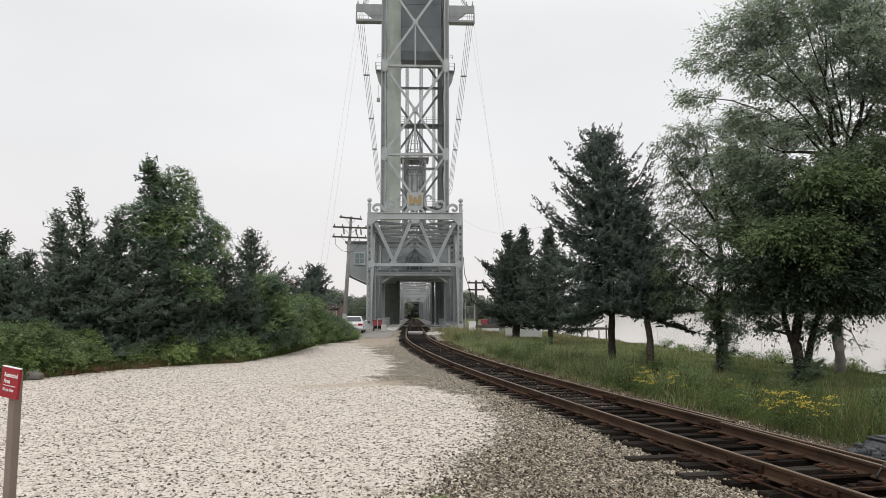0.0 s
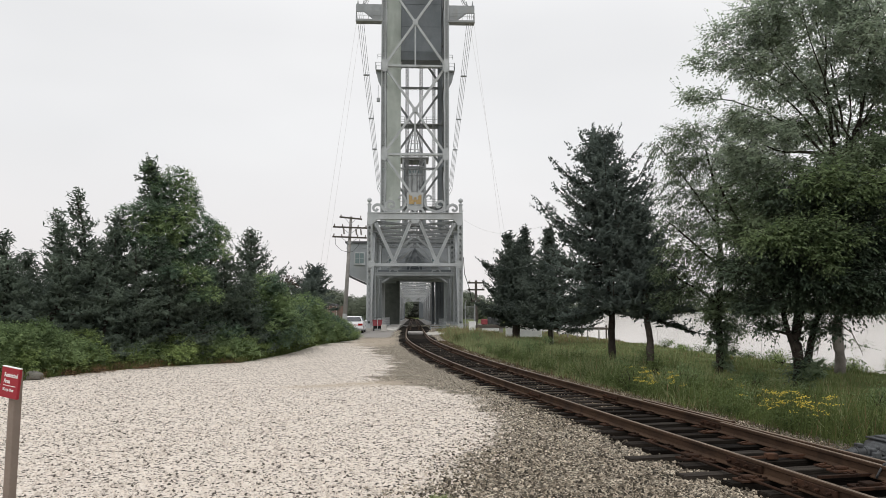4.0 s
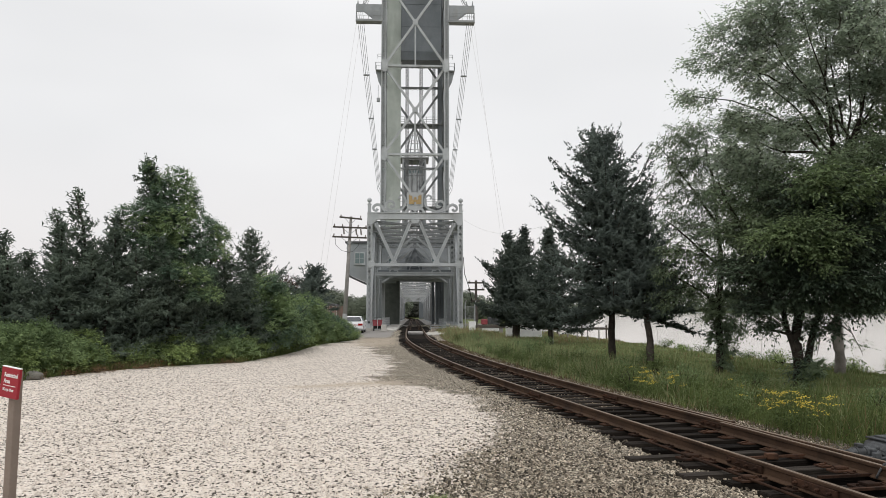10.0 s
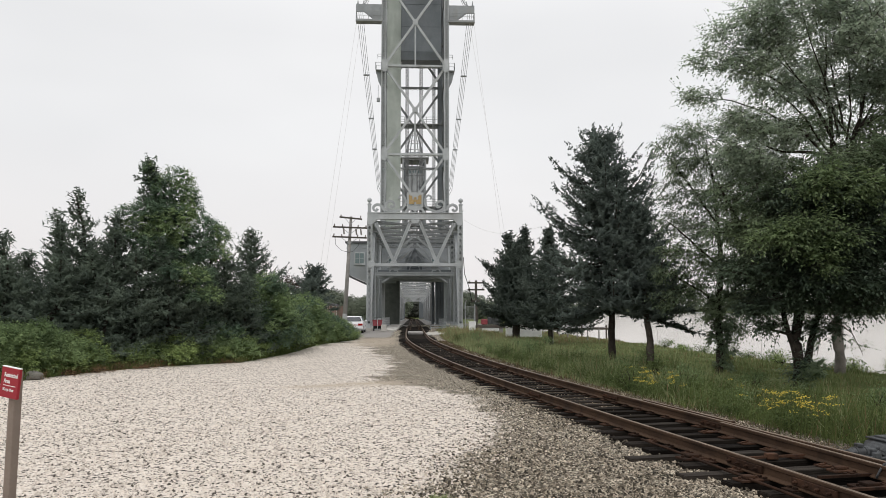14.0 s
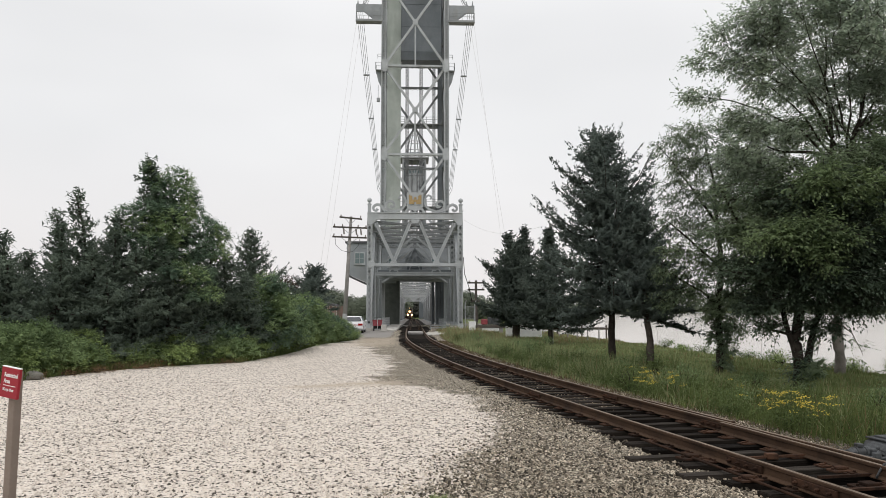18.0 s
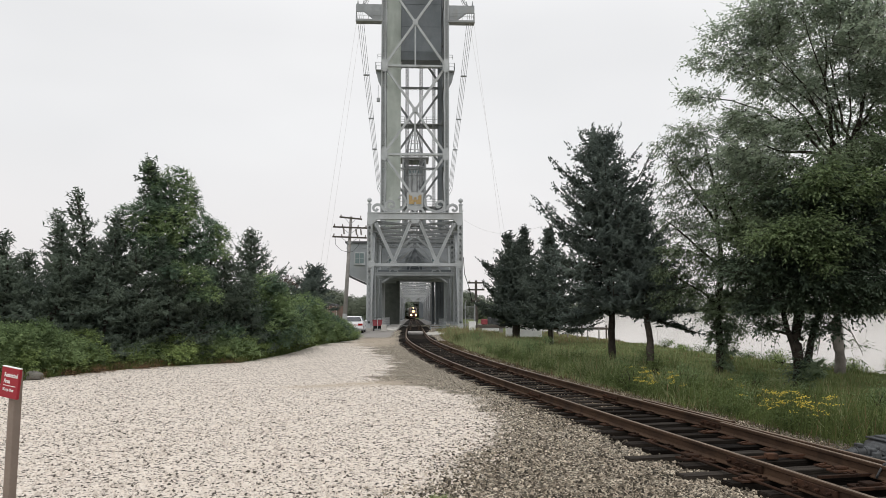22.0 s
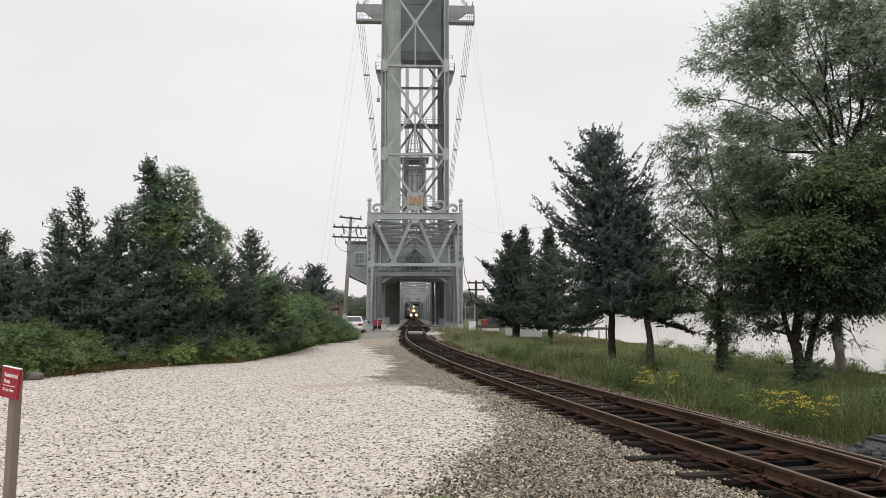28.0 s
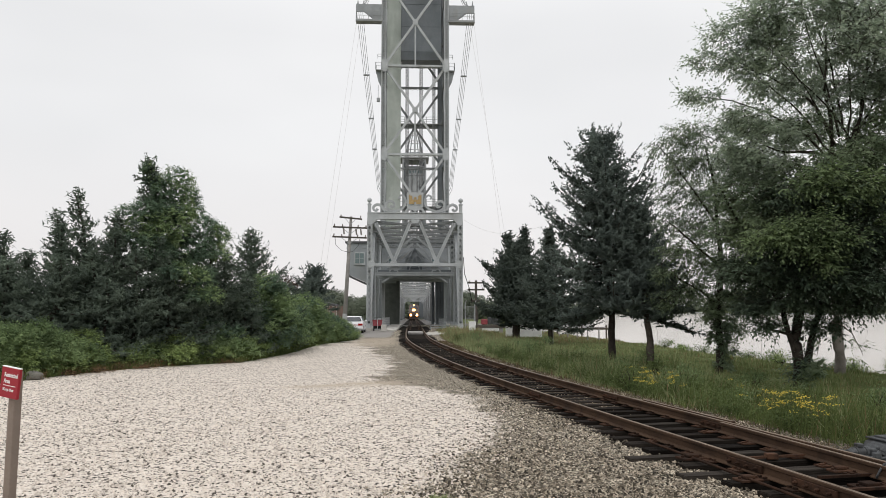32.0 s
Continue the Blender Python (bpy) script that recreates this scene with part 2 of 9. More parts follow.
def pebble(name, stops, rough=0.9):
    """Loose stones: each takes one of a few tones."""
    m = bpy.data.materials.new(name)
    m.use_nodes = True
    n, l = m.node_tree.nodes, m.node_tree.links
    bs = n["Principled BSDF"]
    bs.inputs["Roughness"].default_value, bs.inputs["Specular IOR Level"].default_value = rough, 0.2
    r = n.new("ShaderNodeValToRGB")
    e = r.color_ramp.elements
    e[0].position, e[0].color = stops[0][0], (*stops[0][1], 1)
    e[1].position, e[1].color = stops[-1][0], (*stops[-1][1], 1)
    for q, c in stops[1:-1]:
        e.new(q).color = (*c, 1)
    l.new(n.new("ShaderNodeNewGeometry").outputs["Random Per Island"], r.inputs["Fac"])
    t = n.new("ShaderNodeTexNoise")
    t.inputs["Scale"].default_value = 60.0
    l.new(n.new("ShaderNodeTexCoord").outputs["Object"], t.inputs["Vector"])
    v = n.new("ShaderNodeMapRange")
    v.inputs["To Min"].default_value, v.inputs["To Max"].default_value = 0.8, 1.2
    l.new(t.outputs["Fac"], v.inputs["Value"])
    h = n.new("ShaderNodeHueSaturation")
    l.new(v.outputs["Result"], h.inputs["Value"])
    l.new(r.outputs["Color"], h.inputs["Color"])
    l.new(h.outputs["Color"], bs.inputs["Base Color"])
    return m


M_STONE = pebble("pale_crushed_stone", [(0.0, (0.06, 0.052, 0.043)), (0.08, (0.14, 0.12, 0.1)), (0.14, (0.48, 0.425, 0.37)), (0.5, (0.65, 0.575, 0.505)), (1.0, (0.76, 0.68, 0.60))])
M_BALLAST = pebble("grey_ballast", [(0.0, (0.02, 0.017, 0.013)), (0.34, (0.084, 0.07, 0.052)), (0.62, (0.195, 0.164, 0.124)), (0.86, (0.36, 0.305, 0.235)), (1.0, (0.64, 0.555, 0.445))])
M_RUBBLE = pebble("dark_track_rubble", [(0.0, (0.016, 0.012, 0.009)), (0.4, (0.075, 0.058, 0.043)), (0.75, (0.17, 0.135, 0.1)), (1.0, (0.42, 0.355, 0.28))])
M_BOULDER = surface("grey_boulder", (0.085, 0.08, 0.07), (0.19, 0.178, 0.155), 6, 0.9, 0.5, 30, stain=(0.06, 0.065, 0.045), stain_scale=3)
M_RED = surface("red_sign_enamel", (0.27, 0.008, 0.02), (0.32, 0.014, 0.028), 2, 0.45)
M_WHITE = surface("white_paint", (0.72, 0.72, 0.71), (0.82, 0.82, 0.81), 3, 0.5)
M_POST = surface("brown_painted_post", (0.16, 0.125, 0.10), (0.22, 0.175, 0.145), 3, 0.75, 0.2, 40)
M_CAR = surface("white_car_paint", (0.74, 0.75, 0.76), (0.8, 0.81, 0.82), 1.5, 0.25)
# Teal base colour stands in for sky mirrored in the panes.
M_GLASS_PALE = surface("sky_toned_window_glass", (0.12, 0.17, 0.175), (0.17, 0.225, 0.23), 1, 0.12)
M_GLASS = surface("dark_window_glass", (0.02, 0.025, 0.03), (0.035, 0.04, 0.045), 1, 0.08)
M_TYRE = surface("black_rubber", (0.012, 0.012, 0.012), (0.025, 0.025, 0.025), 8, 0.85, spec=0.15)
M_CHROME = surface("bright_metal", (0.45, 0.45, 0.45), (0.6, 0.6, 0.6), 4, 0.3, metal=0.9)
M_LAMP_RED = surface("red_lamp_lens", (0.30, 0.01, 0.01), (0.36, 0.015, 0.015), 4, 0.2)
M_REDMACH = surface("faded_red_paint", (0.20, 0.03, 0.04), (0.29, 0.055, 0.065), 3, 0.6)
M_GALV = surface("galvanised_steel", (0.32, 0.33, 0.34), (0.45, 0.46, 0.47), 4, 0.45, metal=0.4)
M_MACHINE = surface("grey_machine_paint", (0.03, 0.032, 0.034), (0.105, 0.11, 0.115), 9, 0.6, 0.6, 50, stain=(0.02, 0.017, 0.015), stain_scale=6, stain_amount=0.95, spec=0.25)
M_LOCO = surface("dark_locomotive_paint", (0.05, 0.03, 0.028), (0.09, 0.055, 0.05), 2, 0.4)
M_LOCO_PALE = surface("faded_maroon_locomotive_paint", (0.085, 0.052, 0.042), (0.13, 0.082, 0.066), 2, 0.4)
M_COACH = surface("pale_coach_paint", (0.55, 0.55, 0.54), (0.65, 0.65, 0.64), 2, 0.4)
M_LIGHT = glow("headlamp_glow", (1.0, 0.66, 0.3), 9.0)
# Glow for the rings that imitate glare round the lamps.
M_HALO = glow("orange_glare_glow", (1.0, 0.45, 0.14), 1.5)
M_LIGHT_W = glow("warm_white_lamp_glow", (1.0, 0.66, 0.3), 3.2)
M_FEATHER = surface("dark_feathers", (0.05, 0.05, 0.055), (0.09, 0.09, 0.09), 8, 0.8)
M_FEATHER_PALE = surface("pale_feathers", (0.3, 0.3, 0.3), (0.45, 0.45, 0.45), 8, 0.8)
M_BOAT = surface("grey_hull_paint", (0.4, 0.4, 0.41), (0.52, 0.52, 0.53), 2, 0.6)


def ground_material():
    """Crushed stone, ballast, dust, asphalt and turf, told apart by what lies where."""
    m = bpy.data.materials.new("ground_cover")
    m.use_nodes = True
    n, l = m.node_tree.nodes, m.node_tree.links
    bs = n["Principled BSDF"]
    bs.inputs["Roughness"].default_value = 0.95
    bs.inputs["Specular IOR Level"].default_value = 0.2
    co = n.new("ShaderNodeTexCoord")

    def noise_of(scale, detail=4.0):
        t = n.new("ShaderNodeTexNoise")
        t.inputs["Scale"].default_value, t.inputs["Detail"].default_value = scale, detail
        l.new(co.outputs["Object"], t.inputs["Vector"])
        return t.outputs["Fac"]

    def pebbles(scale):
        t = n.new("ShaderNodeTexVoronoi")
        t.inputs["Scale"].default_value = scale
        l.new(co.outputs["Object"], t.inputs["Vector"])
        return t

    def ramp(value, lo, hi, a, b):
        r = n.new("ShaderNodeMapRange")
        r.inputs["From Min"].default_value, r.inputs["From Max"].default_value = lo, hi
        l.new(value, r.inputs["Value"])
        x = n.new("ShaderNodeMix")
        x.data_type = "RGBA"
        x.inputs["A"].default_value, x.inputs["B"].default_value = (*a, 1), (*b, 1)
        l.new(r.outputs["Result"], x.inputs["Factor"])
        return x.outputs["Result"]

    def layer(below, above, name, soft=0.12, wild=0.5, scale=3.0):
        at = n.new("ShaderNodeAttribute")
        at.attribute_name = name
        s = n.new("ShaderNodeMath")
        s.operation = "MULTIPLY_ADD"
        s.inputs[1].default_value = wild
        l.new(noise_of(scale, 6.0), s.inputs[0])
        l.new(at.outputs["Fac"], s.inputs[2])
        r = n.new("ShaderNodeMapRange")
        mid = 0.5 + wild * 0.5
        r.inputs["From Min"].default_value, r.inputs["From Max"].default_value = mid - soft, mid + soft
        l.new(s.outputs[0], r.inputs["Value"])
        x = n.new("ShaderNodeMix")
        x.data_type = "RGBA"
        l.new(r.outputs["Result"], x.inputs["Factor"])
        l.new(below, x.inputs["A"])
        l.new(above, x.inputs["B"])
        return x.outputs["Result"]

    def tone(t):
        s = n.new("ShaderNodeSeparateColor")
        l.new(t.outputs["Color"], s.inputs["Color"])
        return s.outputs["Red"]

    cell = pebbles(26.0)
    fine = noise_of(45.0, 3.0)
    def stepped(value, stops):
        r = n.new("ShaderNodeValToRGB")
        e = r.color_ramp.elements
        e[0].position, e[0].color = stops[0][0], (*stops[0][1], 1)
        e[1].position, e[1].color = stops[-1][0], (*stops[-1][1], 1)
        for q, c in stops[1:-1]:
            e.new(q).color = (*c, 1)
        l.new(value, r.inputs["Fac"])
        return r.outputs["Color"]

    grey = stepped(tone(pebbles(42.0)), [(0.08, (0.014, 0.012, 0.009)), (0.4, (0.1, 0.086, 0.066)), (0.7, (0.245, 0.213, 0.165)), (0.95, (0.6, 0.53, 0.42))])
    pale = stepped(tone(cell), [(0.16, (0.045, 0.037, 0.031)), (0.22, (0.26, 0.225, 0.19)), (0.3, (0.59, 0.53, 0.465)), (0.9, (0.73, 0.655, 0.58))])
    oily = stepped(tone(cell), [(0.1, (0.012, 0.010, 0.008)), (0.6, (0.056, 0.043, 0.032)), (0.95, (0.2, 0.158, 0.12))])
    dust = ramp(fine, 0.3, 0.7, (0.36, 0.295, 0.225), (0.5, 0.425, 0.34))
    road = ramp(fine, 0.3, 0.7, (0.20, 0.19, 0.18), (0.30, 0.285, 0.265))
    turf = ramp(noise_of(1.2, 6.0), 0.35, 0.7, (0.06, 0.08, 0.025), (0.13, 0.15, 0.05))
    c = layer(grey, pale, "pale", 0.14, 1.5, 1.1)
    c = layer(c, oily, "oil", 0.3, 0.5, 5.0)
    c = layer(c, road, "road", 0.25, 0.4, 1.0)
    c = layer(c, dust, "dust", 0.45, 0.8, 1.6)
    c = layer(c, turf, "turf", 0.12, 0.5, 4.0)
    l.new(c, bs.inputs["Base Color"])
    bp = n.new("ShaderNodeBump")
    bp.inputs["Strength"].default_value, bp.inputs["Distance"].default_value = 0.9, 0.025
    l.new(cell.outputs["Distance"], bp.inputs["Height"])
    bp.invert = True
    l.new(bp.outputs["Normal"], bs.inputs["Normal"])
    return m


def water_material():
    m = bpy.data.materials.new("still_water")
    m.use_nodes = True
    n, l = m.node_tree.nodes, m.node_tree.links
    bs = n["Principled BSDF"]
    bs.inputs["Base Color"].default_value = (0.33, 0.29, 0.235, 1)
    bs.inputs["Roughness"].default_value = 0.12
    bs.inputs["IOR"].default_value = 1.33
    co = n.new("ShaderNodeTexCoord")
    t = n.new("ShaderNodeTexNoise")
    t.inputs["Scale"].default_value, t.inputs["Detail"].default_value = 0.8, 4.0
    l.new(co.outputs["Object"], t.inputs["Vector"])
    bp = n.new("ShaderNodeBump")
    bp.inputs["Strength"].default_value, bp.inputs["Distance"].default_value = 0.04, 0.05
    l.new(t.outputs["Fac"], bp.inputs["Height"])
    l.new(bp.outputs["Normal"], bs.inputs["Normal"])
    return m


M_GROUND, M_WATER = ground_material(), water_material()


# ---- mesh tools ----
class Build:
    """Collects vertices and faces of one mesh."""

    def __init__(self):
        self.v, self.f = [], []

    def add(self, verts, faces):
        k = len(self.v)
        self.v.extend(tuple(p) for p in verts)
        self.f.extend(tuple(k + i for i in q) for q in faces)
        return self

    def box(self, x0, x1, y0, y1, z0, z1):
        vs = [(x, y, z) for z in (z0, z1) for y in (y0, y1) for x in (x0, x1)]
        return self.add(vs, [(0, 2, 3, 1), (4, 5, 7, 6), (0, 1, 5, 4), (2, 6, 7, 3), (0, 4, 6, 2), (1, 3, 7, 5)])

    def soft_box(self, x0, x1, y0, y1, z0, z1, r):
        """A box whose edges are chamfered by r."""
        bm = bmesh.new()
        bmesh.ops.create_cube(bm, size=1.0)
        bmesh.ops.scale(bm, vec=(x1 - x0, y1 - y0, z1 - z0), verts=bm.verts)
        bmesh.ops.translate(bm, vec=((x0 + x1) / 2, (y0 + y1) / 2, (z0 + z1) / 2), verts=bm.verts)
        bmesh.ops.bevel(bm, geom=list(bm.edges), offset=r, segments=2, profile=0.5, affect="EDGES")
        self.add([v.co[:] for v in bm.verts], [[v.index for v in f.verts] for f in bm.faces])
        bm.free()
        return self

    def beam(self, a, b, w, h=None, up=(0, 0, 1)):
        """A bar from a to b, w wide and h high."""
        h = w if h is None else h
        a, b = Vector(a), Vector(b)
        d = (b - a).normalized()
        s = d.cross(Vector(up))
        if s.length < 1e-4:
            s = d.cross(Vector((0, 1, 0)))
        s.normalize()
        u = s.cross(d)
        s, u = s * w / 2, u * h / 2
        vs = [p + q for p in (a, b) for q in (-s - u, s - u, s + u, -s + u)]
        return self.add(vs, [(3, 2, 1, 0), (4, 5, 6, 7), (0, 1, 5, 4), (1, 2, 6, 5), (2, 3, 7, 6), (3, 0, 4, 7)])

    def tube(self, pts, radii, n=6, cap=True):
        pts = [Vector(p) for p in pts]
        if not isinstance(radii, (list, tuple)):
            radii = [radii] * len(pts)
        k, rings = len(self.v), len(pts)
        for i, p in enumerate(pts):
            d = (pts[min(i + 1, rings - 1)] - pts[max(i - 1, 0)]).normalized()
            s = d.cross(Vector((0, 0, 1)))
            if s.length < 0.05:
                s = d.cross(Vector((0, 1, 0)))
            s.normalize()
            u = s.cross(d)
            for j in range(n):
                t = 2 * math.pi * j / n
                self.v.append(tuple(p + (s * math.cos(t) + u * math.sin(t)) * radii[i]))
        for i in range(rings - 1):
            for j in range(n):
                a, b = k + i * n + j, k + i * n + (j + 1) % n
                self.f.append((a, b, b + n, a + n))
        if cap:
            self.f.append(tuple(k + j for j in reversed(range(n))))
            self.f.append(tuple(k + (rings - 1) * n + j for j in range(n)))
        return self

    def lathe(self, profile, c=(0, 0, 0), n=16, axis="z"):
        """Turns (radius, height) pairs round an axis through c."""
        k = len(self.v)
        for r, h in profile:
            for j in range(n):
                t = 2 * math.pi * j / n
                p = (r * math.cos(t), r * math.sin(t), h)
                if axis == "y":
                    p = (p[0], h, p[1])
                elif axis == "x":
                    p = (h, p[0], p[1])
                self.v.append((c[0] + p[0], c[1] + p[1], c[2] + p[2]))
        for i in range(len(profile) - 1):
            for j in range(n):
                a, b = k + i * n + j, k + i * n + (j + 1) % n
                self.f.append((a, b, b + n, a + n))
        self.f.append(tuple(k + j for j in reversed(range(n))))
        self.f.append(tuple(k + (len(profile) - 1) * n + j for j in range(n)))
        return self

    def prism(self, poly, y0, y1):
        """A polygon of (x, z) pairs, drawn out from y0 to y1."""
        n = len(poly)
        vs = [(x, y0, z) for x, z in poly] + [(x, y1, z) for x, z in poly]
        fs = [tuple(range(n)), tuple(reversed(range(n, 2 * n)))]
        fs += [(i, n + i, n + (i + 1) % n, (i + 1) % n) for i in range(n)]
        return self.add(vs, fs)

    def mesh(self, name, mat, smooth=False):
        me = bpy.data.meshes.new(name)
        me.from_pydata(self.v, [], self.f)
        me.materials.append(mat)
        if smooth:
            me.polygons.foreach_set("use_smooth", [True] * len(me.polygons))
        me.update()
        return me


def part(name, b, mat, parent=None, label="", smooth=False):
    """One mesh object, under a thing or a part."""
    ob = new(name, b.mesh(name, mat, smooth) if isinstance(b, Build) else b)
    if parent:
        ob.parent = parent
    return tagged(ob, label) if label else ob


def thing(name, m=None, label="", category="", group="", kind=""):
    """An Empty that carries a thing's parts."""
    ob = new(name)
    ob.matrix_basis = m or Matrix()
    return tagged(ob, label, category, group, kind)


def from_arrays(name, verts, faces, mat, smooth=False):
    """A mesh from numpy arrays: verts (n, 3), faces (m, k)."""
    me = bpy.data.meshes.new(name)
    m, k = faces.shape
    me.vertices.add(len(verts))
    me.vertices.foreach_set("co", np.asarray(verts, dtype=np.float32).ravel())
    me.loops.add(m * k)
    me.loops.foreach_set("vertex_index", np.asarray(faces, dtype=np.int32).ravel())
    me.polygons.add(m)
    me.polygons.foreach_set("loop_start", np.arange(0, m * k, k, dtype=np.int32))
    if smooth:
        me.polygons.foreach_set("use_smooth", np.ones(m, dtype=bool))
    me.materials.append(mat)
    me.update(calc_edges=True)
    return me


def unit(a):
    return a / np.maximum(np.linalg.norm(a, axis=1, keepdims=True), 1e-9)


def leaves(name, at, way, length, width, mat, rng, fold=0.25, facing=None):
    """Pointed leaves at the places `at`, each along its `way`, folded a little along the midrib."""
    n = len(at)
    way = unit(way)
    side = unit(np.cross(way, unit(rng.normal(size=(n, 3))) if facing is None else facing))
    up = np.cross(side, way)
    length = np.broadcast_to(np.asarray(length), (n,)) * rng.uniform(0.7, 1.3, n)
    width = np.broadcast_to(np.asarray(width), (n,)) * rng.uniform(0.7, 1.3, n)
    l, w = length[:, None], width[:, None]
    base, tip = at, at + way * l
    mid = at + way * l * 0.45 + up * w * fold
    verts = np.stack([base, mid - side * w / 2, tip, mid + side * w / 2], axis=1).reshape(-1, 3)
    return from_arrays(name, verts, np.arange(4 * n).reshape(n, 4), mat)


def scales(name, at, facing, size, mat, rng, way=None, stretch=1.0):
    """Small three-cornered scales, each turned to its facing; drawn out along `way` where one is given."""
    n = len(at)
    f = unit(facing)
    a = unit(np.cross(f, unit(rng.normal(size=(n, 3))) if way is None else way))
    b = np.cross(f, a)
    size = (np.broadcast_to(np.asarray(size), (n,)) * rng.uniform(0.75, 1.25, n))[:, None]
    t = rng.uniform(0, 2 * np.pi, n)
    verts = np.stack([at + (a * np.cos(t + k)[:, None] + b * np.sin(t + k)[:, None] * stretch) * size for k in (0.0, 2.1, 4.2)], axis=1).reshape(-1, 3)
    return from_arrays(name, verts, np.arange(3 * n).reshape(n, 3), mat)


def blades(name, at, way, length, width, mat, rng):
    """Grass: one narrow pointed triangle a blade."""
    n = len(at)
    way = unit(way)
    side = unit(np.cross(way, unit(rng.normal(size=(n, 3))))) * (np.broadcast_to(np.asarray(width), (n,)) / 2)[:, None]
    tip = at + way * np.asarray(length)[:, None]
    verts = np.stack([at - side, at + side, tip], axis=1).reshape(-1, 3)
    return from_arrays(name, verts, np.arange(3 * n).reshape(n, 3), mat)


# ---- the lie of the land and of the track ----
BRIDGE_Y = 71.0
BRIDGE = pose(-2.70, BRIDGE_Y, 0, 0, 0, 2.29)
TRACK_Y = np.linspace(-30, 71, 405)
_slope = np.interp(TRACK_Y, [-30, 4, 12, 20, 28, 36, 44, 52, 71], [-0.17, -0.18, -0.233, -0.212, -0.161, -0.131, -0.0955, -0.051, -0.04])
TRACK_X = np.concatenate([[0], np.cumsum((_slope[1:] + _slope[:-1]) / 2 * np.diff(TRACK_Y))])
TRACK_X += -2.70 - TRACK_X[-1]


def track_x(y):
    return np.interp(y, TRACK_Y, TRACK_X)


def rail_z(y):
    """Height of the rail tops."""
    return np.interp(y, [-30, 12, 71, 300, 600], [0.235, 0.235, 0.35, -1.30, -1.45])


def deck_z(v):
    """Height of the rail tops on the bridge, v metres beyond the portal."""
    return 0.35 - 0.0072 * v


def smooth(a, b, x):
    t = np.clip((x - a) / (b - a), 0, 1)
    return t * t * (3 - 2 * t)


def bank_x(y):
    """Where the lawn ends towards the water."""
    return np.interp(y, [-60, 10, 25, 49, 75, 100], [26, 17.5, 15.0, 11.8, 9.5, 8.0])


def far_shore(x):
    return np.interp(x, [-900, -40, 30, 60, 200, 600], [260, 287, 292, 700, 1150, 1250])


def land(x, y):
    """Height of the ground; under the water it lies at -6."""
    x, y = np.asarray(x, dtype=float), np.asarray(y, dtype=float)
    off = x - track_x(y)
    base = rail_z(np.minimum(y, 90)) - 0.245
    base = base - 0.07 * smooth(1.15, 0.95, np.abs(off)) * smooth(17, 13.5, y) + 0.025 * smooth(0.95, 0.8, np.abs(off)) * smooth(13.5, 17, y) + 0.05 * smooth(0.95, 1.3, np.abs(off)) * smooth(2.3, 1.7, np.abs(off)) * smooth(11.5, 13.5, y)
    base = base - 0.10 * smooth(2.5, 5.0, off) + 0.06 * np.sin(x * 0.31 + 1.3) * np.sin(y * 0.23) * smooth(4, 9, np.abs(off))
    near = np.minimum(bank_x(y) - x, 106 - y)
    z = base - 6.0 * smooth(0.0, 7.0, -near)
    ashore = y - far_shore(x)
    z2 = -6.0 + 4.1 * smooth(-4, 6, ashore) + 10 * smooth(160, 700, ashore)
    return np.maximum(z, z2)


# ---- ground and water ----
def streak(x, y):
    """A worn streak of brown dust across the pale stone."""
    wide = 0.25 + 0.6 * smooth(-5.0, -1.6, x)
    return np.exp(-((y - 20.9 - 0.35 * (x + 2.9) - 0.15 * np.sin(x * 2.1)) / wide) ** 2) * smooth(-5.8, -3.4, x) * smooth(-0.2, -1.6, x)


def pale_edge(y):
    """Where the pale stone gives way to the ballast."""
    return np.interp(y, [5, 8.2, 9.9, 12.4, 14, 17.6, 20.4, 22.3, 25.9, 30, 41, 50],
                     [-1.2, -0.37, 0.12, 0.82, 1.08, 0.75, -0.6, -2.2, -1.87, -2.05, -4.2, -5.6])


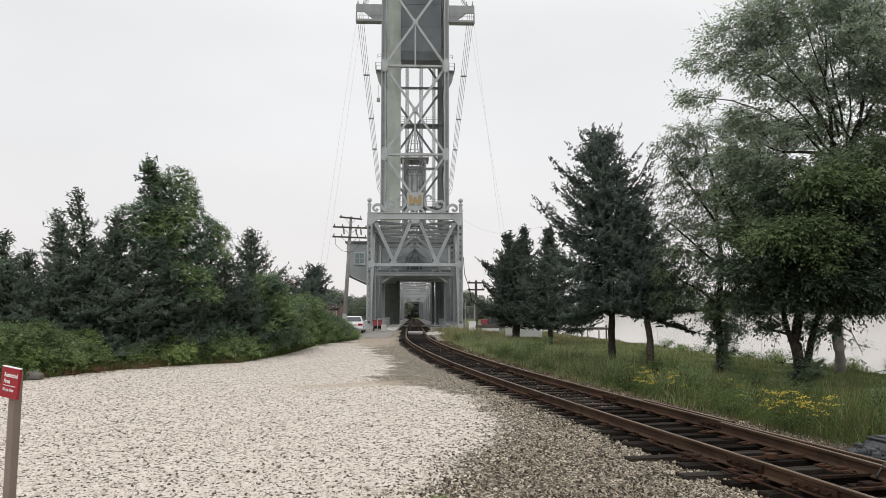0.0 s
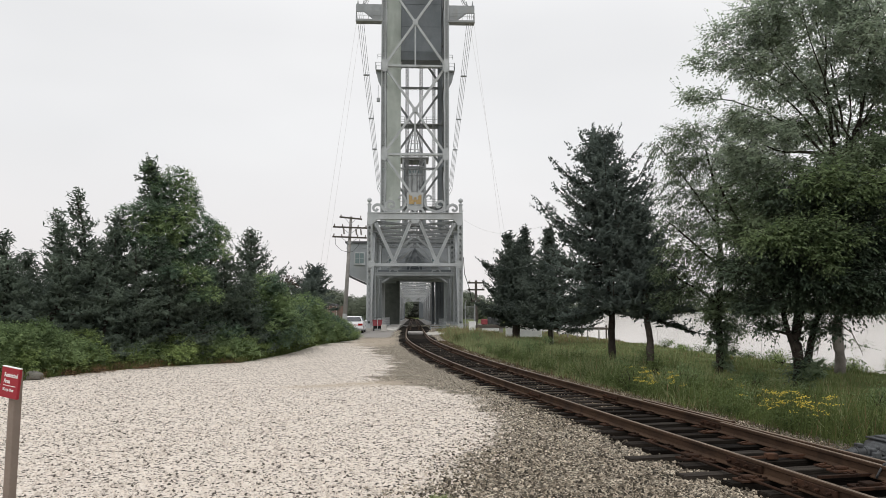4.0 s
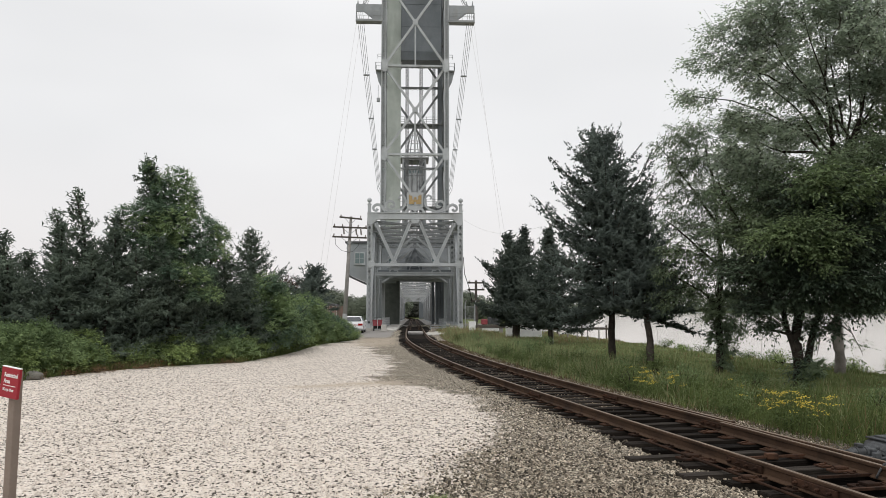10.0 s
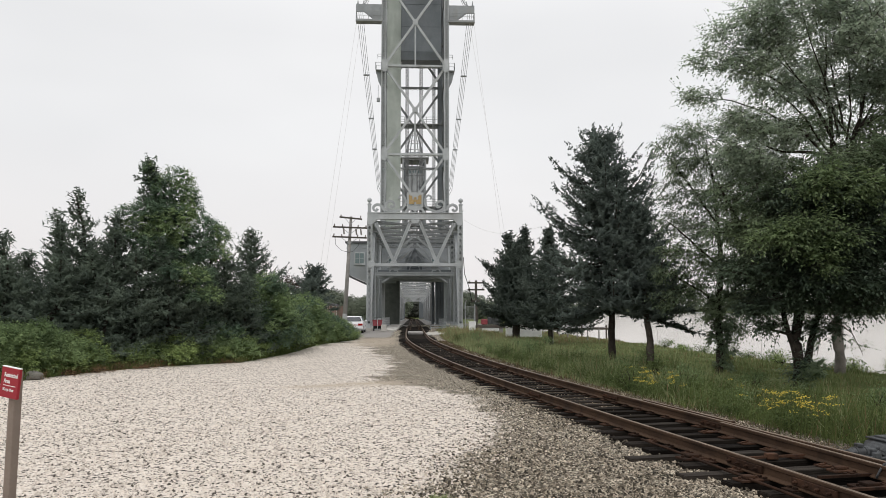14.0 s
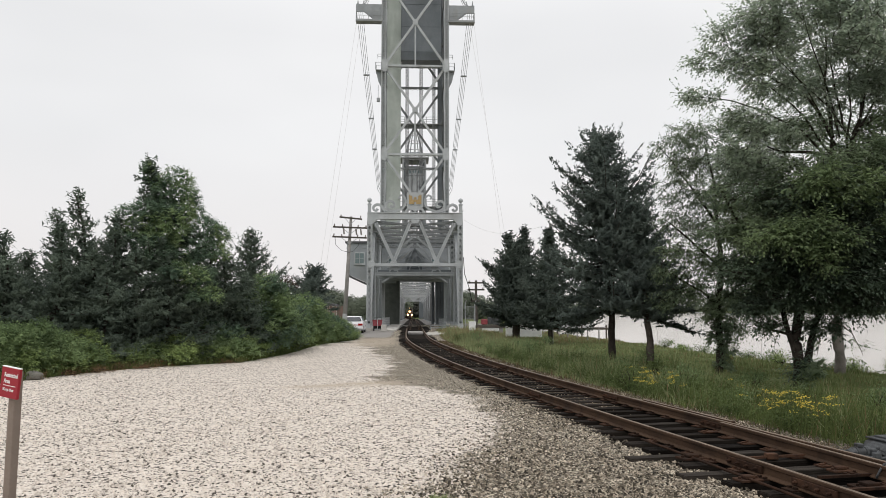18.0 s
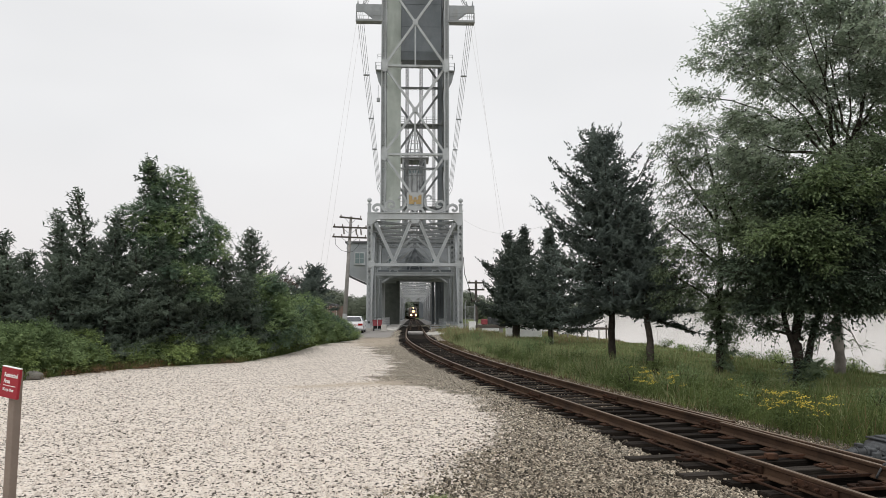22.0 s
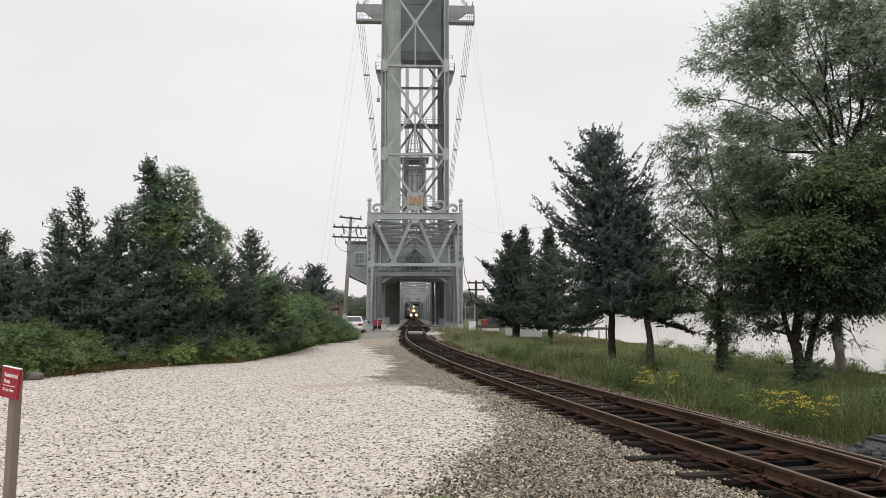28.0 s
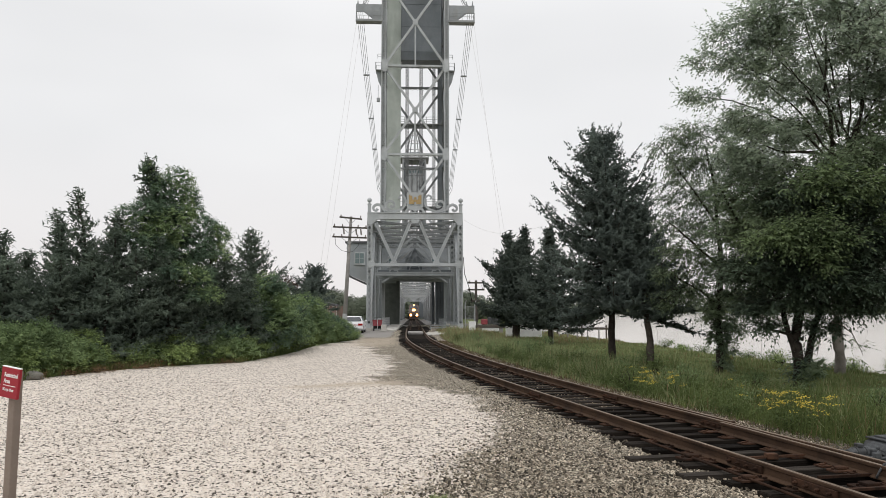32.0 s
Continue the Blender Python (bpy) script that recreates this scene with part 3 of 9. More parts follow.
def make_ground():
    xs = np.unique(np.concatenate([np.linspace(-2500, -60, 40), np.arange(-60, -16, 1.5), np.arange(-16, 22, 0.38),
                                   np.arange(22, 70, 1.5), np.linspace(70, 2500, 60)]))
    ys = np.unique(np.concatenate([np.linspace(-400, -10, 20), np.arange(-10, 5, 1.0), np.arange(5, 32, 0.38),
                                   np.arange(32, 62, 0.6), np.arange(62, 120, 1.5), np.linspace(120, 300, 30),
                                   np.linspace(305, 3000, 60)]))
    gx, gy = np.meshgrid(xs, ys)
    z = land(gx, gy)
    rough = np.sin(gx * 5.1 + 2 * np.sin(gy * 3.3)) * np.sin(gy * 4.3 + 1.7 * np.sin(gx * 2.9)) * 0.008
    z = z + np.where(gy < 62, rough, 0)
    verts = np.stack([gx, gy, z], axis=-1).reshape(-1, 3)
    r, c = gx.shape
    i = (np.arange(r - 1)[:, None] * c + np.arange(c - 1)[None, :]).ravel()
    faces = np.stack([i, i + 1, i + c + 1, i + c], axis=1)
    me = from_arrays("ground", verts, faces, M_GROUND, smooth=True)
    off = gx - track_x(gy)
    edge = pale_edge(gy)
    pale = np.clip(0.5 + (edge - gx) * np.interp(gy, [8, 20, 40], [0.9, 0.7, 0.4]), 0, 1) * (gy < 52) - 0.3 * streak(gx, gy)
    west = verge_x(gy)
    turf_l = np.clip(0.5 + (west - gx) * 1.2, 0, 1)
    turf_r = np.clip(0.5 + (off - np.interp(gy, [0, 12, 30, 60, 75], [2.6, 2.3, 1.9, 2.0, 2.2])) * 1.6, 0, 1)
    turf = np.maximum(turf_l, turf_r)
    road = smooth(53, 57, gy) * smooth(-1.6, -2.2, off) * (turf_l < 0.5)
    dust = 0.62 * smooth(38, 46, gy) * smooth(57, 50, gy) * smooth(-1.2, -1.8, off) * smooth(-5.5, -3.5, off)
    dust = np.maximum(dust, 0.8 * streak(gx, gy))
    oil = np.maximum(smooth(1.25, 0.85, np.abs(off)), 0.6 * smooth(1.5, 1.8, off) * smooth(3.4, 2.4, off)) * (gy < 75)
    for name, a in (("oil", oil), ("pale", pale), ("turf", turf), ("road", road), ("dust", dust)):
        at = me.attributes.new(name, "FLOAT", "POINT")
        at.data.foreach_set("value", np.asarray(a, dtype=np.float32).ravel())
    ob = new("ground", me)
    tagged(ob, "pale crushed stone yard, grey ballast and grassy banks", "ground", kind="structure")
    b = Build()
    b.add([(-3000, -500, -2.9), (3000, -500, -2.9), (3000, 3500, -2.9), (-3000, 3500, -2.9)], [(0, 1, 2, 3)])
    w = part("water", b, M_WATER)
    tagged(w, "calm pale canal water under an overcast sky", "water", kind="structure")


def verge_x(y):
    """The yard's edge on the bushes' side."""
    return np.interp(y, [5, 20.6, 23, 25.4, 27.7, 30, 36, 43.5, 50.7, 54, 70], [-14, -12.4, -12.1, -11.4, -10.3, -8.2, -7.5, -7.4, -6.1, -8.3, -9])


# ---- track ----
RAIL_SECTION = [(-0.07, 0.0), (0.07, 0.0), (0.07, 0.012), (0.012, 0.035), (0.01, 0.115), (0.034, 0.128), (0.036, 0.158),
                (0.028, 0.168), (-0.028, 0.168), (-0.036, 0.158), (-0.034, 0.128), (-0.01, 0.115), (-0.012, 0.035), (-0.07, 0.012)]


def sweep(section, pts, side):
    """A mesh of a section of (across, up) pairs drawn along pts; side: unit vectors across."""
    b = Build()
    n = len(section)
    for p, s in zip(pts, side):
        b.v.extend((p[0] + s[0] * a, p[1] + s[1] * a, p[2] + h) for a, h in section)
    for i in range(len(pts) - 1):
        for j in range(n):
            k = i * n + j
            q = i * n + (j + 1) % n
            b.f.append((k, q, q + n, k + n))
    b.f.append(tuple(reversed(range(n))))
    b.f.append(tuple((len(pts) - 1) * n + j for j in range(n)))
    return b


def track_frame(y):
    """Place of the track's middle and the way across it (to the right)."""
    x = float(track_x(y))
    s = (float(track_x(y + 0.2)) - float(track_x(y - 0.2))) / 0.4
    d = Vector((s, 1, 0)).normalized()
    return Vector((x, y, float(rail_z(y)))), Vector((d.y, -d.x, 0))


def rail_line(off, y0, y1, step):
    pts, sides = [], []
    for y in np.arange(y0, y1 + 0.01, step):
        p, s = track_frame(y)
        o = off(y) if callable(off) else off
        pts.append(p + s * o + Vector((0, 0, -0.168)))
        sides.append(s)
    return pts, sides


def rail_mesh(name, off, y0, y1, step=1.0):
    b = sweep(RAIL_SECTION, *rail_line(off, y0, y1, step))
    me = b.mesh(name, M_RAIL)
    me.materials.append(M_RAILTOP)
    n = len(RAIL_SECTION)
    for i, p in enumerate(me.polygons):
        if i % n in (7,) and i < (len(me.polygons) - 2):
            p.material_index = 1
    return me


def make_track():
    track = thing("railway_track", label="rusty curving railway track on dark timber sleepers in grey ballast", category="railway track", kind="structure")
    G = 0.7525
    for off in (-G, G):
        part("rail", rail_mesh("rail", off, -24, 71), M_RAIL, track)
    # the switch's spare rail lies inside the right-hand rail, its point ending against it
    part("switch_rail", rail_mesh("switch_rail", lambda y: G - 0.074 - 0.035 * max(0, 12.4 - y), 6.0, 12.4, 0.4), M_RAIL, track, "rusty switch rail lying inside the running rail").location.z = -0.006
    part("stock_rail", rail_mesh("stock_rail", lambda y: G + 0.15, 12.4, 15.8), M_RAIL, track, "short rusty guard rail")
    rng = random.Random(4)
    ties = []
    for k in range(4):
        b = Build()
        b.soft_box(-1.3, 1.3, -0.115, 0.115, -0.18, 0, 0.012)
        for i, v in enumerate(b.v):
            b.v[i] = (v[0] + rng.uniform(-0.012, 0.012), v[1] + rng.uniform(-0.006, 0.006), v[2] + rng.uniform(-0.006, 0.004))
        ties.append(b.mesh("sleeper", M_TIE))
    old = []
    for k in range(2):
        me = ties[k].copy()
        me.materials.clear()
        me.materials.append(M_TIE_OLD)
        old.append(me)
    plate = Build()
    plate.box(-0.17, 0.17, -0.095, 0.095, 0, 0.02)
    for sx in (-1, 1):
        plate.box(sx * 0.085 - 0.02, sx * 0.085 + 0.02, -0.07, -0.03, 0.02, 0.045)
        plate.box(sx * 0.085 - 0.02, sx * 0.085 + 0.02, 0.03, 0.07, 0.02, 0.045)
    plate = plate.mesh("tie_plate", M_RUST)
    slide = Build()
    slide.box(-0.40, 0.2, -0.08, 0.08, 0, 0.02).box(-0.37, -0.31, -0.035, 0.035, 0.02, 0.036)
    for sx in (-0.25, -0.12, 0.1):
        slide.lathe([(0.018, 0.02), (0.018, 0.042), (0.008, 0.046)], (sx, 0.045, 0.0), 6)
    slide = slide.mesh("slide_plate", M_RUST)
    y = -6.0
    while y < 70.6:
        p, s = track_frame(y)
        longer = 8.2 < y < 11.2 and rng.random() < 0.5
        yaw = math.degrees(math.atan2(s.y, s.x)) + rng.uniform(-1.6, 1.6)
        at = p + s * ((rng.uniform(-0.10, 0.10)) - (0.22 if longer else 0)) + Vector((0, 0, -0.188 + rng.uniform(-0.012, 0.0)))
        o = part("sleeper", old[rng.randrange(2)] if longer or (y > 13 and rng.random() < 0.16) else ties[rng.randrange(4)], M_TIE, track)
        o.matrix_basis = pose(*at, rng.uniform(-1.2, 1.2), 0, yaw) @ Matrix.Diagonal((1.15 if longer else rng.uniform(0.98, 1.03), rng.uniform(0.9, 1.1), 1, 1))
        if y < 46:
            for off in (-G, G):
                q = p + s * off + Vector((0, 0, -0.188))
                wide = 7 < y < 13 and off > 0
                o = part("slide_plate" if wide else "tie_plate", slide if wide else plate, M_RUST, track)
                o.matrix_basis = pose(*q, 0, 0, yaw)
        y += 0.535 + rng.uniform(-0.03, 0.03)
    # braces against the rails where the switch lies
    brace = Build().prism([(0.0, 0.0), (0.15, 0.0), (0.14, 0.025), (0.06, 0.055), (0.0, 0.07)], -0.04, 0.04)
    brace.lathe([(0.02, 0.03), (0.02, 0.06), (0.01, 0.065)], (0.115, 0.0, 0.0), 6)
    brace = brace.mesh("rail_brace", M_RUST)
    y = 7.2
    while y < 17:
        p, s = track_frame(y)
        yaw = math.degrees(math.atan2(s.y, s.x))
        o = part("rail_brace", brace, M_RUST, track)
        o.matrix_basis = pose(*(p + s * (G + 0.04) + Vector((0, 0, -0.168))), 0, 0, yaw + rng.uniform(-3, 3))
        y += 0.535 * (1 if y < 13 else 2)
    for off, y0, w in ((-G + 0.22, 9.0, 0.11), (-G + 0.2, 10.1, 0.09), (-G - 0.26, 10.6, 0.12), (-G - 0.3, 9.3, 0.1), (0.1, 8.7, 0.13), (0.3, 8.1, 0.1), (G - 0.35, 9.5, 0.09), (G - 0.4, 7.8, 0.1)):
        p, s = track_frame(y0)
        yaw = math.degrees(math.atan2(s.y, s.x))
        b = Build().soft_box(-w * 1.5, w * 1.5, -w, w, 0, 0.03, 0.008).soft_box(-w * 0.7, w * 0.7, -w * 0.6, w * 0.6, 0.03, 0.07, 0.012)
        for k in (-1, 1):
            b.lathe([(0.02, 0.03), (0.02, 0.055), (0.01, 0.06)], (k * w * 1.15, 0, 0), 6)
        o = part("switch_fitting", b, M_RUST, track, "rusty bolted switch fitting")
        o.matrix_basis = pose(*(p + s * off + Vector((0, 0, -0.186))), 0, 0, yaw + rng.uniform(-4, 4))
    # joint bars with their bolts
    for off, y0 in ((-G, 8.5), (-G, 9.75), (G, 12.7), (G, 16.6), (-G, 17.4), (G, 25.0), (-G, 26.6), (-G, 34), (G, 36)):
        p, s = track_frame(y0)
        yaw = math.degrees(math.atan2(s.y, s.x))
        b = Build()
        for sx in (-1, 1):
            b.soft_box(sx * 0.034 - 0.018, sx * 0.034 + 0.018, -0.36, 0.36, 0.03, 0.12, 0.008)
            for k in range(4):
                yy = -0.27 + 0.18 * k
                b.lathe([(0.022, 0), (0.022, sx * 0.03), (0.012, sx * 0.034), (0.012, sx * 0.06)], (sx * 0.05, yy, 0.075), 6, "x")
        o = part("joint_bar", b, M_RUST, track, "rusty bolted joint bar")
        o.matrix_basis = pose(*(p + s * off + Vector((0, 0, -0.168))), 0, 0, yaw)
    # throw rods across the switch and a bond cable
    for y0, x0, x1, w in ((8.55, -0.74, 1.65, 0.05), (9.15, -0.2, 1.5, 0.045), (10.35, -0.7, 0.6, 0.04)):
        p, s = track_frame(y0)
        b = Build().beam(p + s * x0 + Vector((0, 0, -0.15)), p + s * x1 + Vector((0, 0, -0.15)), w, 0.03)
        b.soft_box(-0.08, 0.08, -0.06, 0.06, -0.03, 0.05, 0.01)
        k = len(b.v)
        for i in range(8, k):
            v = Vector(b.v[i]) + p + s * (x1 - 0.55) + Vector((0, 0, -0.15))
            b.v[i] = tuple(v)
        part("throw_rod", b, M_RUST, track, "rusty switch throw rod")
    for off, y0 in ((G - 0.30, 8.9), (G - 0.34, 8.25)):
        p, s = track_frame(y0)
        q = p + s * off
        pts = [q + s * (0.26 * (1 - t) * 1.0) + Vector((0.0, 0.1 * t, -0.10 + 0.16 * math.sin(t * math.pi) - 0.06 * t)) for t in np.linspace(0, 1, 9)]
        part("bond_cable", Build().tube(pts, 0.014, 6), M_MACHINE, track, "looped grey bond cable", True)
    p0, s0 = track_frame(12.0)
    pts = []
    for y in np.arange(8.0, 12.1, 0.4):
        p, s = track_frame(y)
        pts.append(p + s * (-G - 0.26 - 0.02 * (12 - y)) + Vector((0, 0, -0.15)))
    part("pull_rod", Build().tube(pts, 0.018, 6), M_RUST, track, "thin rusty rod beside the rail", True)
    return track


# ---- loose stones ----
def stones(name, n, region, size, mat, seed, label):
    """Many angular stones lying on the ground where region(x, y) says so."""
    rng = np.random.default_rng(seed)
    x, y = region(rng, n)
    n = len(x)
    z = land(x, y)
    base = np.array([(1, 0, 0), (0, 1, 0), (-1, 0, 0), (0, -1, 0), (0.62, 0.2, 0.8), (-0.1, 0.7, 0.7), (-0.65, -0.15, 0.75), (0.15, -0.6, 0.85)])
    f = np.array([(0, 1, 5, 4), (1, 2, 6, 5), (2, 3, 7, 6), (3, 0, 4, 7), (4, 5, 6, 7)])
    s = rng.uniform(*size, n)[:, None, None] * rng.uniform(0.65, 1.25, (n, 1, 3))
    v = (base[None] + rng.normal(0, 0.24, (n, 8, 3))) * s
    t = rng.uniform(0, 2 * np.pi, n)
    c, si = np.cos(t)[:, None], np.sin(t)[:, None]
    tilt = rng.normal(0, 0.38, (n, 1))
    vx, vy = v[:, :, 0] * c - v[:, :, 1] * si, v[:, :, 0] * si + v[:, :, 1] * c
    v = np.stack([vx + x[:, None], vy + y[:, None], v[:, :, 2] + vx * tilt + z[:, None] - 0.003], axis=-1).reshape(-1, 3)
    faces = (f[None] + 8 * np.arange(n)[:, None, None]).reshape(-1, 4)
    ob = new(name, from_arrays(name, v, faces, mat))
    tagged(ob, label, "gravel", kind="stuff")


def pale_region(rng, n):
    y = 6.5 + 30 * rng.random(n) ** 2.0
    x = rng.uniform(-0.66, 0.12, n) * (y + 1.5)
    keep = (x < pale_edge(y) + rng.normal(0, 0.45, n)) & (x > verge_x(y) - 0.3)
    keep &= rng.random(n) < smooth(26, 13, y) + 0.12
    keep &= rng.random(n) > 0.85 * streak(x, y)
    return x[keep], y[keep]


def grey_region(rng, n):
    y = 6.5 + 44 * rng.random(n) ** 2.2
    x = rng.uniform(-0.1, 0.62, n) * (y + 1.5)
    off = x - track_x(y)
    keep = (x > pale_edge(y) + rng.normal(0, 0.45, n)) & (off < 2.5) & (np.abs(np.abs(off) - 0.75) > 0.1)
    keep &= (np.abs(off) > 1.3) | ((off > 1.0) & (y > 12.5)) | (rng.random(n) < np.where(off > -0.6, 0.03, 0.3))
    keep &= (off < 1.0) | (rng.random(n) < np.where(y < 12.5, 0.14, np.where(off < 1.8, 0.95, 0.3)))
    keep &= rng.random(n) < smooth(24, 13, y) + 0.12
    return x[keep], y[keep]


def track_region(rng, n):
    y = 7.0 + 38 * rng.random(n) ** 1.3
    x = track_x(y) + rng.uniform(-1.3, 1.25, n)
    off = x - track_x(y)
    keep = (np.abs(np.abs(off) - 0.75) > 0.08) & (rng.random(n) < 0.12 + 0.88 * smooth(12.5, 16, y))
    return x[keep], y[keep]


make_ground()
make_track()


# ---- the lift bridge ----
def lattice(b, x, y, z0, z1, w, d, pitch, chord=0.09, lace=0.055, boxed=False):
    """A built-up column: four corner angles, end plates and crossed lacing on all four sides."""
    for sx in (-1, 1):
        for sy in (-1, 1):
            cx, cy = x + sx * (w - chord) / 2, y + sy * (d - chord) / 2
            b.box(cx - chord / 2, cx + chord / 2, cy - chord / 2, cy + chord / 2, z0, z1)
    k = max(1, round((z1 - z0) / pitch))
    h = (z1 - z0) / k
    for i in range(k):
        a, c = z0 + i * h, z0 + (i + 1) * h
        for sy in (-1,) if boxed else (-1, 1):
            yy = y + sy * (d / 2 - 0.012)
            b.beam((x - w / 2 + 0.04, yy, a), (x + w / 2 - 0.04, yy, c), lace, 0.02, (0, 1, 0))
            b.beam((x + w / 2 - 0.04, yy + 0.022, a), (x - w / 2 + 0.04, yy + 0.022, c), lace, 0.02, (0, 1, 0))
        for sx in () if boxed else (-1, 1):
            xx = x + sx * (w / 2 - 0.012)
            b.beam((xx, y - d / 2 + 0.04, a), (xx, y + d / 2 - 0.04, c), lace, 0.02, (1, 0, 0))
            b.beam((xx + 0.022, y + d / 2 - 0.04, a), (xx + 0.022, y - d / 2 + 0.04, c), lace, 0.02, (1, 0, 0))
    if boxed:
        for sx in (-1, 1):
            xx = x + sx * (w / 2 - chord * 0.5)
            b.box(xx - 0.012, xx + 0.012, y - d / 2 + chord, y + d / 2 - chord, z0, z1)
        b.box(x - w / 2 + chord, x + w / 2 - chord, y + d / 2 - 0.04, y + d / 2 - 0.015, z0, z1)
    for z in (z0 + 0.15, z1 - 0.15):
        b.box(x - w / 2 - 0.01, x + w / 2 + 0.01, y - d / 2 - 0.01, y + d / 2 + 0.01, z - 0.15, z + 0.15)
    return b


def laced_bar(b, a, c, w, d):
    """A sloping member of two channels joined by battens."""
    a, c = Vector(a), Vector(c)
    along = (c - a).normalized()
    side = along.cross(Vector((0, 1, 0))).normalized()
    for s in (-1, 1):
        o = side * s * (w / 2 - 0.04)
        b.beam(a + o, c + o, 0.08, d, (0, 1, 0))
    k = max(2, int((c - a).length / 0.7))
    for i in range(k + 1):
        p = a + (c - a) * i / k
        b.beam(p - side * w / 2, p + side * w / 2, 0.12, 0.03, (0, 1, 0))
    b.beam(a, c, w * 0.86, 0.02, (0, 1, 0))
    return b


def gusset(b, x, y, z, w, h, t=0.06, cut=0.3):
    c = cut
    poly = [(x - w / 2 + c * w, z - h / 2), (x + w / 2 - c * w, z - h / 2), (x + w / 2, z - h / 2 + c * h), (x + w / 2, z + h / 2 - c * h),
            (x + w / 2 - c * w, z + h / 2), (x - w / 2 + c * w, z + h / 2), (x - w / 2, z + h / 2 - c * h), (x - w / 2, z - h / 2 + c * h)]
    b.prism(poly, y - t / 2, y + t / 2)
    for i in range(3):
        for j in range(3):
            b.lathe([(0.035, 0), (0.03, -0.02), (0.015, -0.032)], (x + (i - 1) * w * 0.28, y - t / 2, z + (j - 1) * h * 0.28), 6, "y")
    return b


def railing(b, pts, h=1.05, rails=3, every=1.6, r=0.025):
    """Pipe railing along a line of floor points."""
    for p, q in zip(pts, pts[1:]):
        p, q = Vector(p), Vector(q)
        n = max(1, round((q - p).length / every))
        for i in range(n + 1):
            s = p + (q - p) * i / n
            b.tube([s, s + Vector((0, 0, h))], r, 6)
        for k in range(rails):
            o = Vector((0, 0, h * (k + 1) / rails))
            b.tube([p + o, q + o], r, 6)
    return b


def curve_through(pts, k):
    """A smooth line through all the points, k steps between each two."""
    ext = [pts[0] * 2 - pts[1]] + list(pts) + [pts[-1] * 2 - pts[-2]]
    out = []
    for a, b, c, d in zip(ext, ext[1:], ext[2:], ext[3:]):
        for i in range(k):
            t = i / k
            out.append((b * 2 + (c - a) * t + (a * 2 - b * 5 + c * 4 - d) * t * t + (b * 3 - a - c * 3 + d) * t ** 3) * 0.5)
    return out + [pts[-1]]


HALF = 4.37
TRUSS_TOP = 11.0


def make_approach():
    """The short truss before the tower, with the decorated portal."""
    span = thing("approach_span", BRIDGE, "grey riveted steel truss span with a decorated portal", "bridge span")
    z0 = 0.35
    for i, v in enumerate((0.0, 7.6, 15.2, 22.2)):
        for s in (-1, 1):
            b = lattice(Build(), s * HALF, v, z0, TRUSS_TOP - 0.4, 0.5, 0.6, 0.62, 0.075, 0.095, True)
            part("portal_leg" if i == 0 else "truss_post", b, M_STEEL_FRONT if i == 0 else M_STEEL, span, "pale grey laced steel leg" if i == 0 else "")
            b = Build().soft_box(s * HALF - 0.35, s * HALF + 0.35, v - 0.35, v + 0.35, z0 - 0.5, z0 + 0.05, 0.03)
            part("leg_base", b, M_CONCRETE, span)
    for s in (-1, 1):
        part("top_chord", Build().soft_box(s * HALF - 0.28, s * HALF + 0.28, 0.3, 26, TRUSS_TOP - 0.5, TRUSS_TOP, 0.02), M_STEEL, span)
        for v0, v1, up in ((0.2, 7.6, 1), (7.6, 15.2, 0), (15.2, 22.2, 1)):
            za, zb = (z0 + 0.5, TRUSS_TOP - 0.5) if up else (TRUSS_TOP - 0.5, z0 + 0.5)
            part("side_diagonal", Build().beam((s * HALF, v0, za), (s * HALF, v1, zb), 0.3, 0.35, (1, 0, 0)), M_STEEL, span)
    # the portal's head
    part("portal_girder", Build().soft_box(-3.7, 3.7, -0.22, 0.22, 10.88, 11.42, 0.015).soft_box(-4.6, 4.6, -0.3, 0.3, 11.42, 11.5, 0.015)
         .soft_box(-3.7, 3.7, -0.26, 0.26, 10.84, 10.92, 0.01), M_STEEL_FRONT, span, "pale grey plate girder over the portal")
    for s in (-1, 1):
        b = Build().prism([(s * 4.6, 11.42), (s * 3.7, 11.42), (s * 3.7, 10.8), (s * 4.05, 10.42), (s * 4.6, 10.42)], -0.27, 0.27)
        part("corner_plate", b, M_STEEL_FRONT, span)
        b = Build().soft_box(s * 4.42 - 0.16, s * 4.42 + 0.16, -0.16, 0.16, 11.5, 12.25, 0.015).soft_box(s * 4.42 - 0.2, s * 4.42 + 0.2, -0.2, 0.2, 12.25, 12.33, 0.015)
        post = part("finial_post", b, M_STEEL_FRONT, span)
        prof = [(0.06, 0), (0.16, 0.02), (0.1, 0.1), (0.06, 0.16)] + [(0.23 * math.sin(t), 0.38 - 0.23 * math.cos(t)) for t in np.linspace(0.35, 2.95, 10)] + [(0.03, 0.62)]
        part("finial_ball", Build().lathe(prof, (s * 4.42, 0, 12.33), 18), M_STEEL_FRONT, post, "round ball finial", True)
